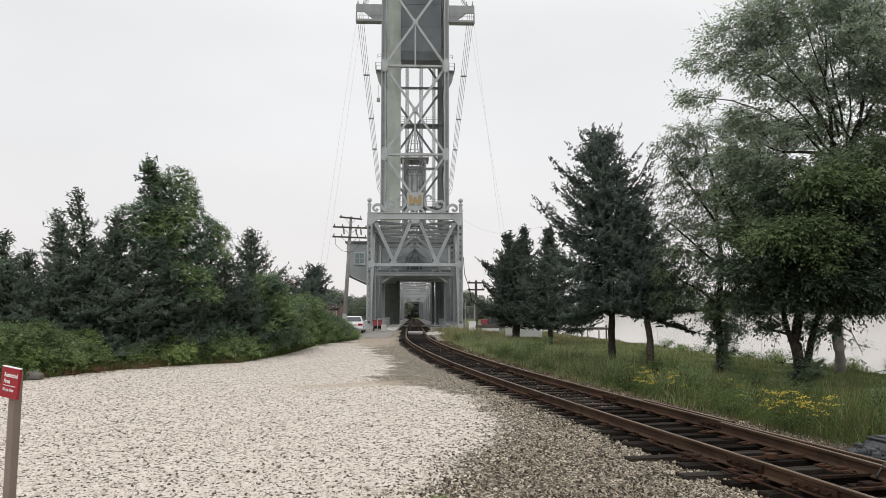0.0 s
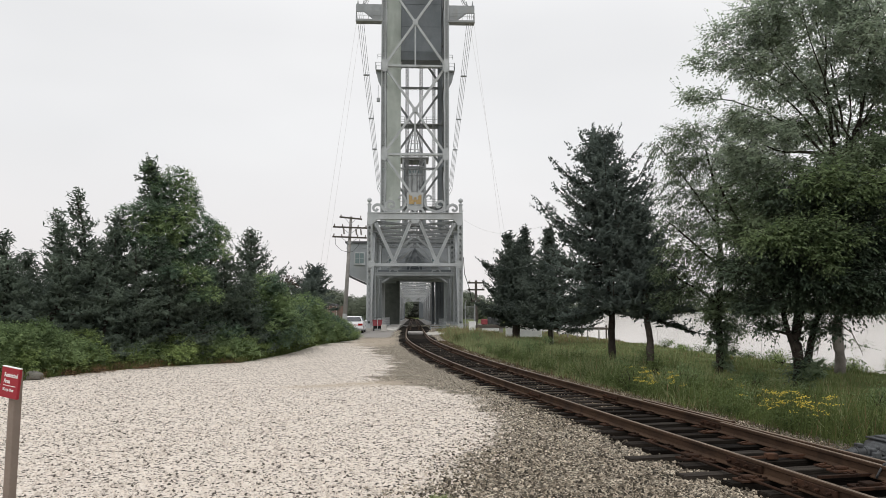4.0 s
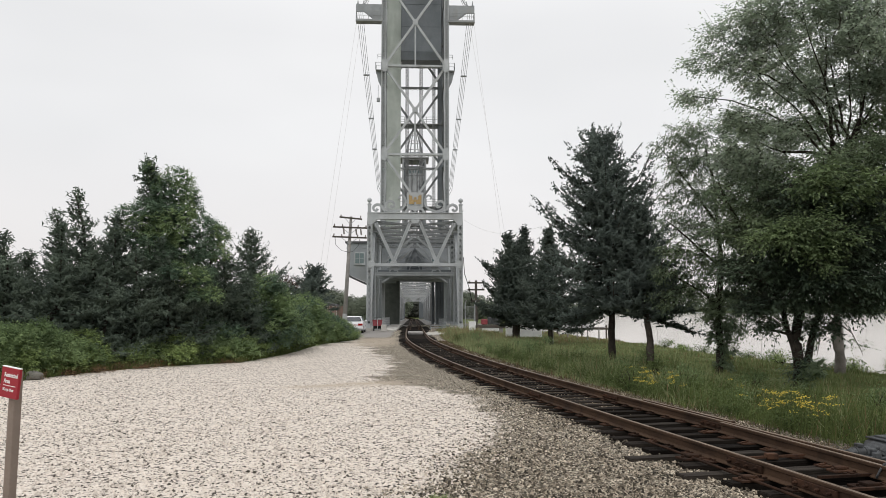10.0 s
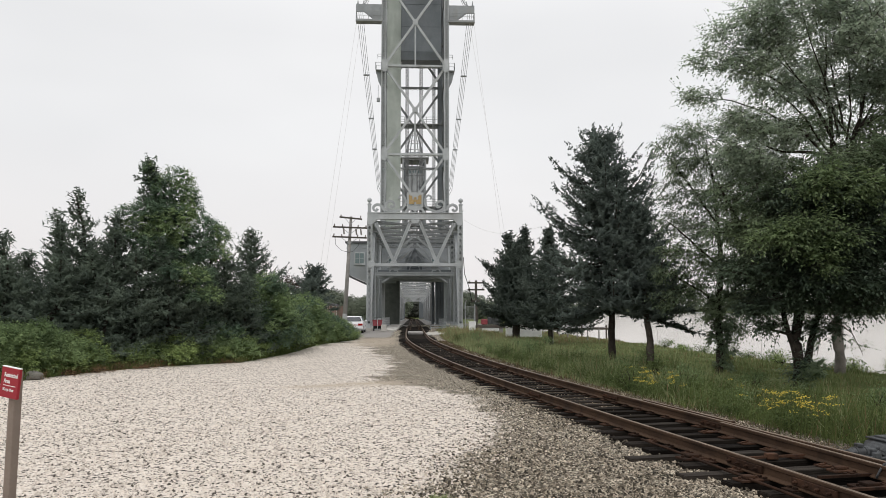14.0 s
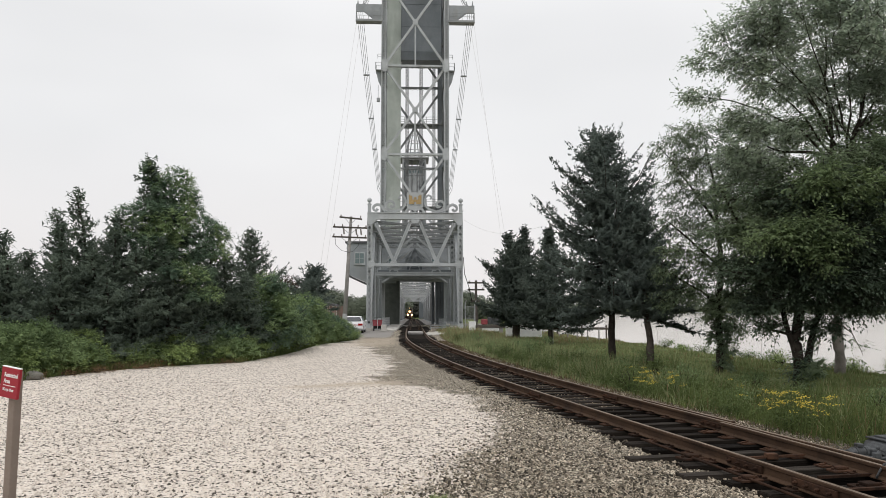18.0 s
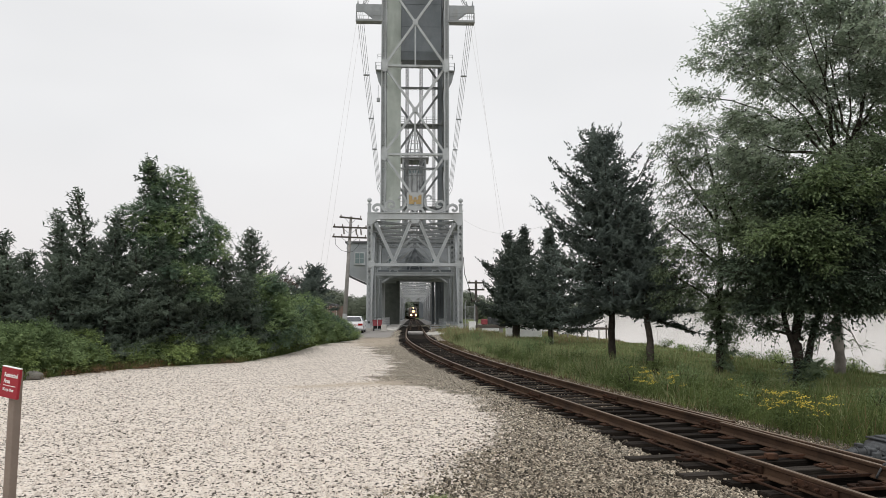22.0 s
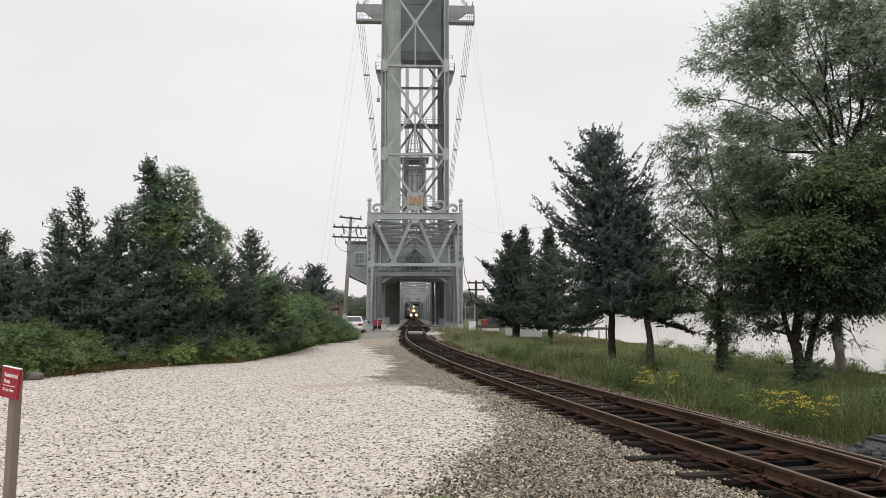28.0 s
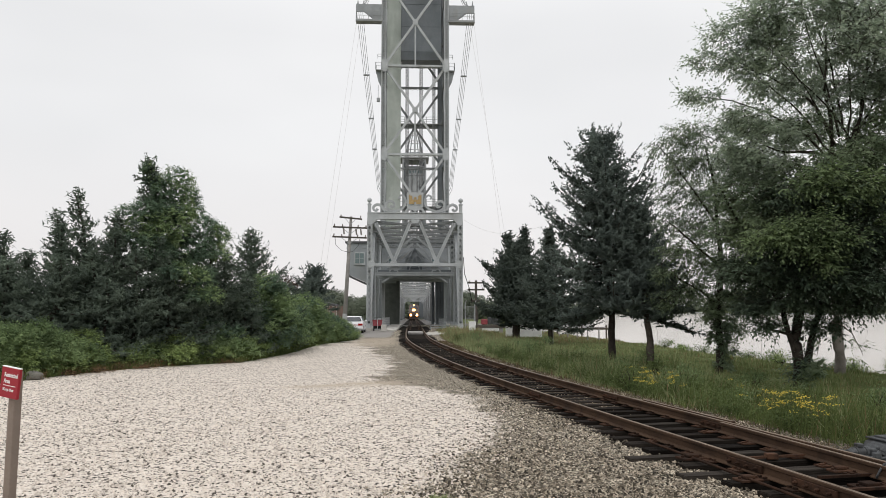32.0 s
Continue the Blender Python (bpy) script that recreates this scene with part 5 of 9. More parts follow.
def make_bridge_deck():
    deck = thing("bridge_deck", BRIDGE, "open timber bridge deck carrying the track between walkways", "bridge deck", kind="structure")
    rng = random.Random(9)
    b0 = Build().soft_box(-1.6, 1.6, -0.12, 0.12, -0.25, 0, 0.012).mesh("deck_sleeper", M_TIE)
    v = 0.4
    n = 0
    rest = Build()
    while v < 236:
        z = deck_z(v) - 0.19
        if v < 110:
            o = part("deck_sleeper", b0, M_TIE, deck)
            o.matrix_basis = pose(rng.uniform(-0.05, 0.05), v, z, 0, 0, rng.uniform(-0.6, 0.6))
            v += 0.5
        else:
            rest.box(-1.6, 1.6, v - 0.12, v + 0.12, z - 0.25, z)
            v += 1.0
        n += 1
    tagged(part("far_sleepers", rest, M_TIE, deck), kind="stuff")
    for x, h in ((-0.7525, 0.168), (0.7525, 0.168), (-0.45, 0.15), (0.45, 0.15)):
        pts = [Vector((x, v, deck_z(v) - 0.168)) for v in (0.0, 60.0, 120.0, 208.0)]
        part("rail" if h > 0.16 else "guard_rail", sweep(RAIL_SECTION, pts, [Vector((1, 0, 0))] * 4).mesh("rail", M_RAIL), M_RAIL, deck)
    def strip(x0, x1, v0, v1, dz, th):
        a, c = deck_z(v0) + dz, deck_z(v1) + dz
        return Build().add([(x0, v0, a - th), (x1, v0, a - th), (x1, v0, a), (x0, v0, a), (x0, v1, c - th), (x1, v1, c - th), (x1, v1, c), (x0, v1, c)],
                           [(0, 1, 2, 3), (7, 6, 5, 4), (0, 4, 5, 1), (1, 5, 6, 2), (2, 6, 7, 3), (3, 7, 4, 0)])
    part("walkway", strip(-3.35, -1.75, -1.2, 38.0, -0.1, 0.25), M_CONCRETE, deck, "pale concrete walkway beside the track")
    part("walkway", strip(1.75, 3.3, 8.0, 38.0, -0.25, 0.2), M_DECK, deck)
    part("walkway", strip(-3.4, -1.8, 40.0, 203.0, -0.2, 0.15), M_DECK, deck, "weathered walkway boards")
    part("walkway", strip(1.8, 3.4, 40.0, 203.0, -0.2, 0.15), M_DECK, deck)
    part("under_floor", strip(-4.2, 4.2, 0.5, 38.0, -0.48, 0.3), M_WEIGHT, deck)
    part("under_floor", strip(-3.6, 3.6, 39.0, 206.0, -0.48, 0.3), M_WEIGHT, deck)
    part("under_floor", strip(-4.2, 4.2, 207.0, 240.0, -0.48, 0.3), M_WEIGHT, deck)
    rail_l = Build()
    railing(rail_l, [(-3.5, -1.2, deck_z(0) - 0.1), (-3.45, 7.0, deck_z(7) - 0.1), (-3.4, 30, deck_z(30) - 0.1)], 1.05, 3, 1.5, 0.035)
    part("walkway_railing", rail_l, M_GALV, deck, "pale pipe railing along the walkway")
    b = Build()
    railing(b, [(1.6, 5.0, 0.05), (4.0, 5.0, 0.05)], 0.45, 2, 1.0, 0.05)
    railing(b, [(3.35, 9.0, 0.1), (3.35, 36.0, -0.1)], 1.05, 2, 2.0, 0.03)
    part("walkway_railing", b, M_STEEL, deck)
    part("kerb", Build().soft_box(-3.15, -2.65, -1.75, -1.25, 0.1, 0.72, 0.03), M_CONCRETE, deck, "pale concrete end block")
    # piers under the towers
    for v in (30.0, 213.0):
        part("pier", Build().soft_box(-7.5, 7.5, v - 9, v + 9, -8, -1.75 if v > 100 else -0.35, 0.3), M_CONCRETE, deck, "concrete bridge pier")


make_approach()
make_tower(BRIDGE @ pose(0, 27.0, 0), "lift_tower", "tall grey riveted steel lift tower with crossed bracing", 60.0, (37.6, 49.0), True)
make_tower(BRIDGE @ pose(0, 218.0, 0, 0, 0, 180), "lift_tower", "far grey steel lift tower with a latticed cap", 60.0, (47.0, 52.0), False)
make_house()
make_lift_span()
make_bridge_deck()


# ---- plants ----
def cedar(name, x, y, height, profile, seed, mat, label, lean=(0, 0), trunk=0.16, clear=0.12, boughs=110, plumes=(), dense=1.0, leaf=0.095, rise=0.0, droop=0.0, bark=M_BARK, core=1.0, spire=True):
    """A cedar: profile gives (share of height, reach) pairs; plumes are extra boughs (share, azimuth, reach, rise).
    Each bough carries branchlets, and every branchlet is set with small knobbly tufts of scaly foliage."""
    rng = np.random.default_rng(seed)
    z0 = float(land(x, y)) - 0.15
    t = thing(name, pose(x, y, z0), label, "tree")
    top = Vector((lean[0], lean[1], height))
    up = np.array([0, 0, 1.0])

    def axis(q):
        return Vector((top.x * q * q, top.y * q * q, height * q))
    qs = np.concatenate([np.linspace(0, 0.4, 26), np.linspace(0.46, 0.96, 7)])
    b = Build().tube([axis(q) + Vector((0.05 * math.sin(7 * q + seed) + 0.02 * math.sin(31 * q + seed), 0.05 * math.cos(9 * q), 0)) for q in qs], [trunk * (1 + 0.45 * max(0, 1 - q / 0.05) ** 2) * (1 - 0.9 * q) + 0.012 for q in qs], 14)
    for i, v in enumerate(b.v):
        p, c = Vector(v), axis(min(1, max(0, v[2] / height)))
        ridge = noise.noise(Vector((math.atan2(p.y - c.y, p.x - c.x) * 2.2, p.z * 0.9, seed))) + 0.6 * noise.noise(p * 5 + Vector((seed, 0, 0)))
        b.v[i] = (c.x + (p.x - c.x) * (1 + 0.22 * ridge), c.y + (p.y - c.y) * (1 + 0.22 * ridge), p.z)
    part("trunk", b, bark, t, smooth=True)
    hs, rs = [p[0] for p in profile], [p[1] for p in profile]
    todo = []
    for i in range(boughs):
        q = clear + (0.985 - clear) * ((i + rng.random()) / boughs) ** 0.92
        share = rng.uniform(0.9, 1.25) if i % 3 == 0 else rng.uniform(0.5, 0.95)
        todo.append((q, i * 137.5 + rng.uniform(-25, 25), max(0.12, np.interp(q, hs, rs) * share), rng.uniform(-0.05, 0.3) + rise + 0.55 * q + 2.2 * max(0, q - 0.8)))
    if spire:
        todo.append((0.9, 0, 0.12, height * 0.1 / 0.12))

    def bough(base, d, reach, climb, sway):
        across = np.array([-d[1], d[0], 0])
        n = max(4, int(reach * math.hypot(1, climb) / 0.16))
        s = np.linspace(0, 1, n)[:, None]
        bend = 0.25 * s + 0.75 * s ** 2.4
        return base + d * reach * s + across * sway * reach * s * s + up * (reach * climb * bend - (0.10 + droop) * reach * np.sin(s * math.pi * 0.9))

    lines, wood, inner = [], [], []
    for q, az, reach, climb in todo + [tuple(p) for p in plumes]:
        a = radians(az)
        pts = bough(np.array(axis(q)), np.array([math.cos(a), math.sin(a), 0.0]), reach, climb, rng.uniform(-0.25, 0.25))
        if reach > 1.7:
            wood.append((pts, reach))
        lines.append(pts[len(pts) // 4:])
        inner.append(pts[:max(2, int(len(pts) * 0.6))])
        if reach < 0.35:
            continue
        for i in range(int(2 + 4.4 * reach * dense)):
            s = rng.uniform(0.22, 0.95)
            a2 = radians(az + (-1 if i % 2 else 1) * rng.uniform(22, 60))
            ln = (0.16 + 0.42 * reach * (1 - 0.75 * s)) * rng.uniform(0.6, 1.25)
            p0 = pts[int(s * (len(pts) - 1))]
            lines.append(bough(p0, np.array([math.cos(a2), math.sin(a2), 0.0]), ln, climb * 0.4 + rng.uniform(-0.05, 0.55), rng.uniform(-0.4, 0.4)))
    for pts, reach in wood:
        k = np.linspace(0, len(pts) - 1, 5).astype(int)
        part("bough", Build().tube([tuple(pts[j]) for j in k], [0.03 * (1 - 0.85 * i / 4) * min(1.3, reach / 1.5) + 0.004 for i in range(5)], 4, cap=False), M_BARK, t)
    # tufts strung along every line
    P, T, U = [], [], []
    for pts in lines:
        seg = np.linalg.norm(np.diff(pts, axis=0), axis=1)
        tang = unit(np.gradient(pts, axis=0))
        n = max(2, int(seg.sum() / 0.068 * dense))
        u = np.sort(rng.random(n)) * (len(pts) - 1)
        k = np.minimum(u.astype(int), len(pts) - 2)
        f = (u - k)[:, None]
        P.append(pts[k] * (1 - f) + pts[k + 1] * f)
        T.append(tang[k])
        U.append(u / (len(pts) - 1))
        P.append(pts[-1:])
        T.append(tang[-1:])
        U.append(np.ones(1))
    P, T, U = np.concatenate(P), np.concatenate(T), np.concatenate(U)
    m = len(P)
    size = rng.uniform(0.65, 1.35, m) * (1.15 - 0.45 * U)
    D = unit(T * 1.0 + up * 0.3 + rng.normal(size=(m, 3)) * 0.45)
    per = 7
    o = unit(rng.normal(size=(m * per, 3)))
    D6, P6, S6 = np.repeat(D, per, axis=0), np.repeat(P, per, axis=0), np.repeat(size, per)
    at = P6 + D6 * (rng.uniform(-0.4, 1.5, m * per) * S6 * leaf)[:, None] + o * (0.34 * leaf * S6 * rng.uniform(0.4, 1.1, m * per))[:, None]
    out = at - np.stack([top.x * (at[:, 2] / height) ** 2, top.y * (at[:, 2] / height) ** 2, at[:, 2]], axis=1)
    face = unit(out) * 0.4 + up * 0.55 + o * 0.6
    width = S6 * leaf * 0.27
    along = D6 + o * 0.5
    # the shaded inside of the crown
    Q = np.concatenate(inner)
    Q = np.repeat(Q, max(1, int(3 * core)), axis=0)
    Q = Q + rng.normal(size=Q.shape) * np.array([0.16, 0.16, 0.11])
    n = len(Q)
    at, face = np.concatenate([at, Q]), np.concatenate([face, rng.normal(size=(n, 3)) * 0.5 + up])
    width = np.concatenate([width, np.full(n, leaf * 0.6)])
    along = np.concatenate([along, rng.normal(size=(n, 3)) * 0.6 + unit(Q * np.array([1, 1, 0]))])
    part("crown", scales("crown", at, face, width, mat, rng, along, 2.6), mat, t)
    return t


def sprays(at, out, rng, reach=0.5, twigs=3, pairs=6, leaf=0.12, droop=0.5, spread=0.55):
    """Leafy twigs: from each place a few twigs fan out, with leaves to either side. Gives places, ways, facings, lengths and twig ends."""
    m = len(at)
    A = unit(out + rng.normal(size=(m, 3)) * 0.25)
    k = twigs * pairs
    D = unit(np.repeat(A, twigs, axis=0) + rng.normal(size=(m * twigs, 3)) * spread)
    R = np.repeat(np.broadcast_to(np.asarray(reach), (m,)), twigs) * rng.uniform(0.6, 1.2, m * twigs)
    S = np.repeat(at, twigs, axis=0)
    s = np.tile(np.linspace(0.12, 1.0, pairs), m * twigs)
    D2, R2, S2 = np.repeat(D, pairs, axis=0), np.repeat(R, pairs), np.repeat(S, pairs, axis=0)
    sag = (s ** 2 * R2 * 0.25 * droop)[:, None] * np.array([0, 0, -1.0])
    P = S2 + D2 * (s * R2)[:, None] + sag
    side = unit(np.cross(D2, np.array([0, 0, 1.0]))) * np.where(np.arange(m * k) % 2, 1.0, -1.0)[:, None]
    side = side * (s < 0.97)[:, None]
    way = D2 * 0.6 + side * 0.8 + np.array([0, 0, -droop]) + rng.normal(size=(m * k, 3)) * 0.25
    face = np.array([0, 0, 1.0]) + rng.normal(size=(m * k, 3)) * 0.4 + D2 * 0.2
    return P, way, unit(face), leaf * (1.15 - 0.4 * s) * rng.uniform(0.8, 1.2, m * k), S + D * R[:, None]


def grown(name, x, y, limbs, blobs, count, seed, mat, label, bark=M_BARK, trunk=(), leaf=0.13, slim=0.38, reach=0.5, twigs=3, pairs=6, droop=0.5, gaps=0.0, split=1, more=(), side=0.5, category="tree"):
    """A tree grown outwards: trunk and limbs are lists of (points, start radius, end radius); leafy sprays fill the blobs
    (x, y, z, rx, ry, rz, fullness, which leaf), and each is joined by a twig to the nearest wood already there."""
    rng = np.random.default_rng(seed)
    z0 = float(land(x, y)) - 0.1
    t = thing(name, pose(x, y, z0), label, category)
    nodes = []
    for nm, group in (("trunk", trunk), ("limb", limbs)):
        for pts, r0, r1 in group:
            pts = [Vector(p) for p in pts]
            fine = []
            for p, q in zip(pts, pts[1:]):
                fine.extend(p + (q - p) * f for f in np.linspace(0, 1, 6)[:-1])
            fine.append(pts[-1])
            fine = [p + Vector(noise.noise_vector(p * 0.9 + Vector((seed, 0, 0)))) * 0.10 * min(1, i) for i, p in enumerate(fine)]
            n = len(fine)
            part(nm, Build().tube(fine, [r0 + (r1 - r0) * i / (n - 1) for i in range(n)], 8), bark, t, smooth=True)
            nodes.extend(tuple(p) for p in fine[2:])
    full = np.array([q[6] if len(q) > 6 else 1.0 for q in blobs])
    sort = np.array([q[7] if len(q) > 7 else 0 for q in blobs])
    blobs = np.array([q[:6] for q in blobs])
    vol = (blobs[:, 3] * blobs[:, 4] * blobs[:, 5]) ** 0.75 * full
    pick = rng.choice(len(blobs), count, p=vol / vol.sum())
    c = blobs[pick, :3] + unit(rng.normal(size=(count, 3))) * (rng.random(count) ** 0.42)[:, None] * blobs[pick, 3:]
    sort = sort[pick]
    if gaps:
        keep = np.array([noise.noise(Vector((p[0] * 0.9, p[1] * 0.9, p[2] * 1.7)) + Vector((seed * 3.1, 0, 0))) > -0.75 + gaps for p in c])
        c, sort = c[keep], sort[keep]
    keep = c[:, 2] > 0.15
    c, sort = c[keep], sort[keep]
    first = np.array(nodes)
    order = np.argsort([((first - p) ** 2).sum(1).min() for p in c])
    c, sort = c[order], sort[order]
    net = np.zeros((len(first) + 4 * len(c) + 4, 3))
    k = len(first)
    net[:k] = first
    wood = Build()
    out = np.zeros_like(c)
    for i, p in enumerate(c):
        near = net[np.argmin(((net[:k] - p) ** 2).sum(1))]
        span = np.linalg.norm(p - near)
        mid = (p + near) / 2 + np.array([0, 0, 0.10 * span]) + rng.normal(size=3) * 0.07 * span
        if span > 0.12:
            wood.tube([tuple(near), tuple(mid), tuple(p)], [0.006 + 0.010 * span, 0.006 + 0.005 * span, 0.004], 4, cap=False)
        net[k], net[k + 1] = mid, p
        k += 2
        flatout = np.array([p[0] - first[:, 0].mean(), p[1], 0])
        out[i] = (p - mid) / (span / 2 + 0.2) * 0.6 + flatout / (np.linalg.norm(flatout) + 0.3) * side
    at, way, face, length, ends = sprays(c, out, rng, reach, twigs, pairs, leaf, droop)
    for i, e in list(enumerate(ends))[::2]:
        wood.tube([tuple(c[i // twigs]), tuple(e)], [0.004, 0.002], 3, cap=False)
    tagged(part("twig_work", wood, bark, t), kind="stuff")
    mats = [mat] + list(more)
    which = np.repeat(sort, twigs * pairs)
    sector = np.repeat(((np.arctan2(c[:, 1], c[:, 0]) + math.pi) / (2 * math.pi) * split).astype(int) % split, twigs * pairs)
    for j, mt in enumerate(mats):
        for g in range(split):
            sel = (which == j) & (sector == g)
            if sel.any():
                part("foliage", leaves("foliage", at[sel], way[sel], length[sel], length[sel] * slim, mt, rng, 0.2, face[sel]), mt, t)
    return t


def leafy_mass(name, x, y, blobs, density, seed, mat, label, leaf=0.11, slim=0.45, reach=0.28, twigs=2, pairs=5, droop=0.35, rough=0.2, category="shrub", lift=0.45, core=True, z=None, parent=None, more=(), patch=0.0):
    """A shrub or a hang of vines: leafy twigs stand all over a hummocky mass of blobs (x, y, z, rx, ry, rz), big shaded leaves fill it."""
    rng = np.random.default_rng(seed)
    z0 = (float(land(x, y)) if z is None else z) - 0.05
    t = parent or thing(name, pose(x, y, z0), label, category)
    B = np.array(blobs, dtype=float)
    at, nor = [], []
    for i, q in enumerate(B):
        n = int(density * 4 * math.pi * ((q[3] * q[4]) ** 1.6 / 3 + (q[3] * q[5]) ** 1.6 / 3 + (q[4] * q[5]) ** 1.6 / 3) ** (1 / 1.6))
        d = unit(rng.normal(size=(n, 3)))
        d = d[d[:, 2] > -0.45]
        lump = np.array([noise.noise(Vector(q[:3] + v * q[3:6]) * 1.6 + Vector((seed, 0, 0))) for v in d])
        fine = np.array([noise.noise(Vector(q[:3] + v * q[3:6]) * 4.5 + Vector((0, seed, 0))) for v in d])
        p = q[:3] + d * q[3:6] * (1 + rough * (lump + 0.6 * fine))[:, None]
        keep = (p[:, 2] > 0.04) & (lump + 0.5 * fine > -0.55 + patch)
        for j, w in enumerate(B):
            if j != i:
                keep &= (((p - w[:3]) / (w[3:6] * 0.9)) ** 2).sum(1) > 1
        at.append(p[keep])
        nor.append(unit(d / q[3:6])[keep])
    at, nor = np.concatenate(at), np.concatenate(nor)
    P, way, face, length, ends = sprays(at, nor * 0.8 + np.array([0, 0, lift]), rng, reach, twigs, pairs, leaf, droop)
    face = unit(face + np.repeat(nor, twigs * pairs, axis=0) * 0.6 + np.array([0, 0, 0.5]))
    if more:
        k = np.repeat(np.array([noise.noise(Vector(p) * 0.8 + Vector((seed, 3, 0))) > 0.1 for p in at]), twigs * pairs)
        part("foliage", leaves("foliage", P[k], way[k], length[k], length[k] * slim, more[0], rng, 0.2, face[k]), more[0], t)
        P, way, face, length = P[~k], way[~k], face[~k], length[~k]
    part("foliage", leaves("foliage", P, way, length, length * slim, mat, rng, 0.2, face), mat, t)
    if core:
        Q = np.concatenate([q[:3] + unit(rng.normal(size=(int(60 * q[3] * q[5]) + 20, 3))) * q[3:6] * rng.uniform(0.4, 0.78, (int(60 * q[3] * q[5]) + 20, 1)) for q in B])
        Q = Q[Q[:, 2] > 0.05]
        part("inner_foliage", leaves("inner_foliage", Q, rng.normal(size=Q.shape), 0.24, 0.15, mat, rng, 0.15), mat, t)
    return t


def broadleaf(name, x, y, limbs, blobs, clusters, per, seed, mat, label, bark=M_BARK, trunk=(), leaf=0.11, droop=0.5, flat=0.45, size=0.42, category="tree", z=None, gaps=0.0, split=1, slim=0.5, shell=False, more=()):
    """A tree or shrub: trunk and limbs are lists of (points, start radius, end radius); leaf clusters fill the blobs (x, y, z, rx, ry, rz)
    and are tied to the nearest limb by twigs."""
    rng = np.random.default_rng(seed)
    z0 = (float(land(x, y)) if z is None else z) - 0.1
    t = thing(name, pose(x, y, z0), label, category)
    nodes = []
    for nm, group in (("trunk", trunk), ("limb", limbs)):
        for pts, r0, r1 in group:
            pts = [Vector(p) for p in pts]
            fine = []
            for p, q in zip(pts, pts[1:]):
                for s in np.linspace(0, 1, 5)[:-1]:
                    fine.append(p + (q - p) * s)
            fine.append(pts[-1])
            fine = [p + Vector(noise.noise_vector(p * 0.9 + Vector((seed, 0, 0)))) * 0.10 * min(1, i) for i, p in enumerate(fine)]
            n = len(fine)
            b = Build().tube(fine, [r0 + (r1 - r0) * i / (n - 1) for i in range(n)], 8)
            part(nm, b, bark, t, smooth=True)
            nodes.extend(tuple(p) for p in fine)
    nodes = np.array(nodes) if nodes else np.zeros((1, 3))
    thick = np.array([q[6] if len(q) > 6 else 1.0 for q in blobs])
    mats = [mat] + list(more)
    sort = np.array([q[7] if len(q) > 7 else 0 for q in blobs])
    blobs = np.array([q[:6] for q in blobs])
    vol = (blobs[:, 3] * blobs[:, 4] * blobs[:, 5]) ** 0.75 * thick
    pick = rng.choice(len(blobs), clusters, p=vol / vol.sum())
    d = unit(rng.normal(size=(clusters, 3)))
    r = rng.random(clusters) ** 0.45
    c = blobs[pick, :3] + d * r[:, None] * blobs[pick, 3:]
    sort = sort[pick]
    if gaps:
        keep = np.array([noise.noise(Vector(p) * 1.3 + Vector((seed * 3.1, 0, 0))) > -0.75 + gaps for p in c])
        c, sort = c[keep], sort[keep]
    c, sort = c[c[:, 2] > 0.12], sort[c[:, 2] > 0.12]
    wood = Build()
    groups = [[] for _ in range(split * len(mats))]
    gways = [[] for _ in range(split * len(mats))]
    gface = [[] for _ in range(split * len(mats))]
    for i, p in enumerate(c):
        near = nodes[np.argmin(((nodes - p) ** 2).sum(1))]
        span = np.linalg.norm(p - near)
        if span > 0.25 and (i % 2 == 0 or len(c) < 400):
            mid = (p + near) / 2 + np.array([0, 0, 0.12 * span]) + rng.normal(size=3) * 0.06 * span
            wood.tube([tuple(near), tuple(mid), tuple(p)], [0.012 + 0.006 * span, 0.010, 0.004], 4, cap=False)
        sz = size * rng.uniform(0.6, 1.3)
        if shell:
            o = unit(rng.normal(size=(per, 3)) + np.array([0, 0, 0.35])) * sz * rng.uniform(0.62, 1.05, (per, 1)) * np.array([1, 1, 0.8])
        else:
            o = rng.normal(size=(per, 3)) * np.array([sz, sz, sz * flat]) * 0.6
        way = o * np.array([1, 1, 0.4]) / sz + rng.normal(size=(per, 3)) * 0.45 + np.array([0, 0, -droop]) + (p - near) / (span + 0.3) * 0.5
        g = int((math.atan2(p[1], p[0]) + math.pi) / (2 * math.pi) * split) % split + split * int(sort[i])
        groups[g].append(p + o)
        gways[g].append(way)
        gface[g].append(o / sz + rng.normal(size=(per, 3)) * 0.6 + np.array([0, 0, 0.5]))
    if wood.v:
        tagged(part("twig_work", wood, bark, t), kind="stuff")
    for k, (a, w, q) in enumerate(zip(groups, gways, gface)):
        if a:
            mat = mats[k // split]
            a, w, q = np.concatenate(a), np.concatenate(w), np.concatenate(q)
            part("foliage", leaves("foliage", a, w, leaf, leaf * slim, mat, rng, 0.25, unit(q)), mat, t)
    return t


CEDARS, BROAD = [], []


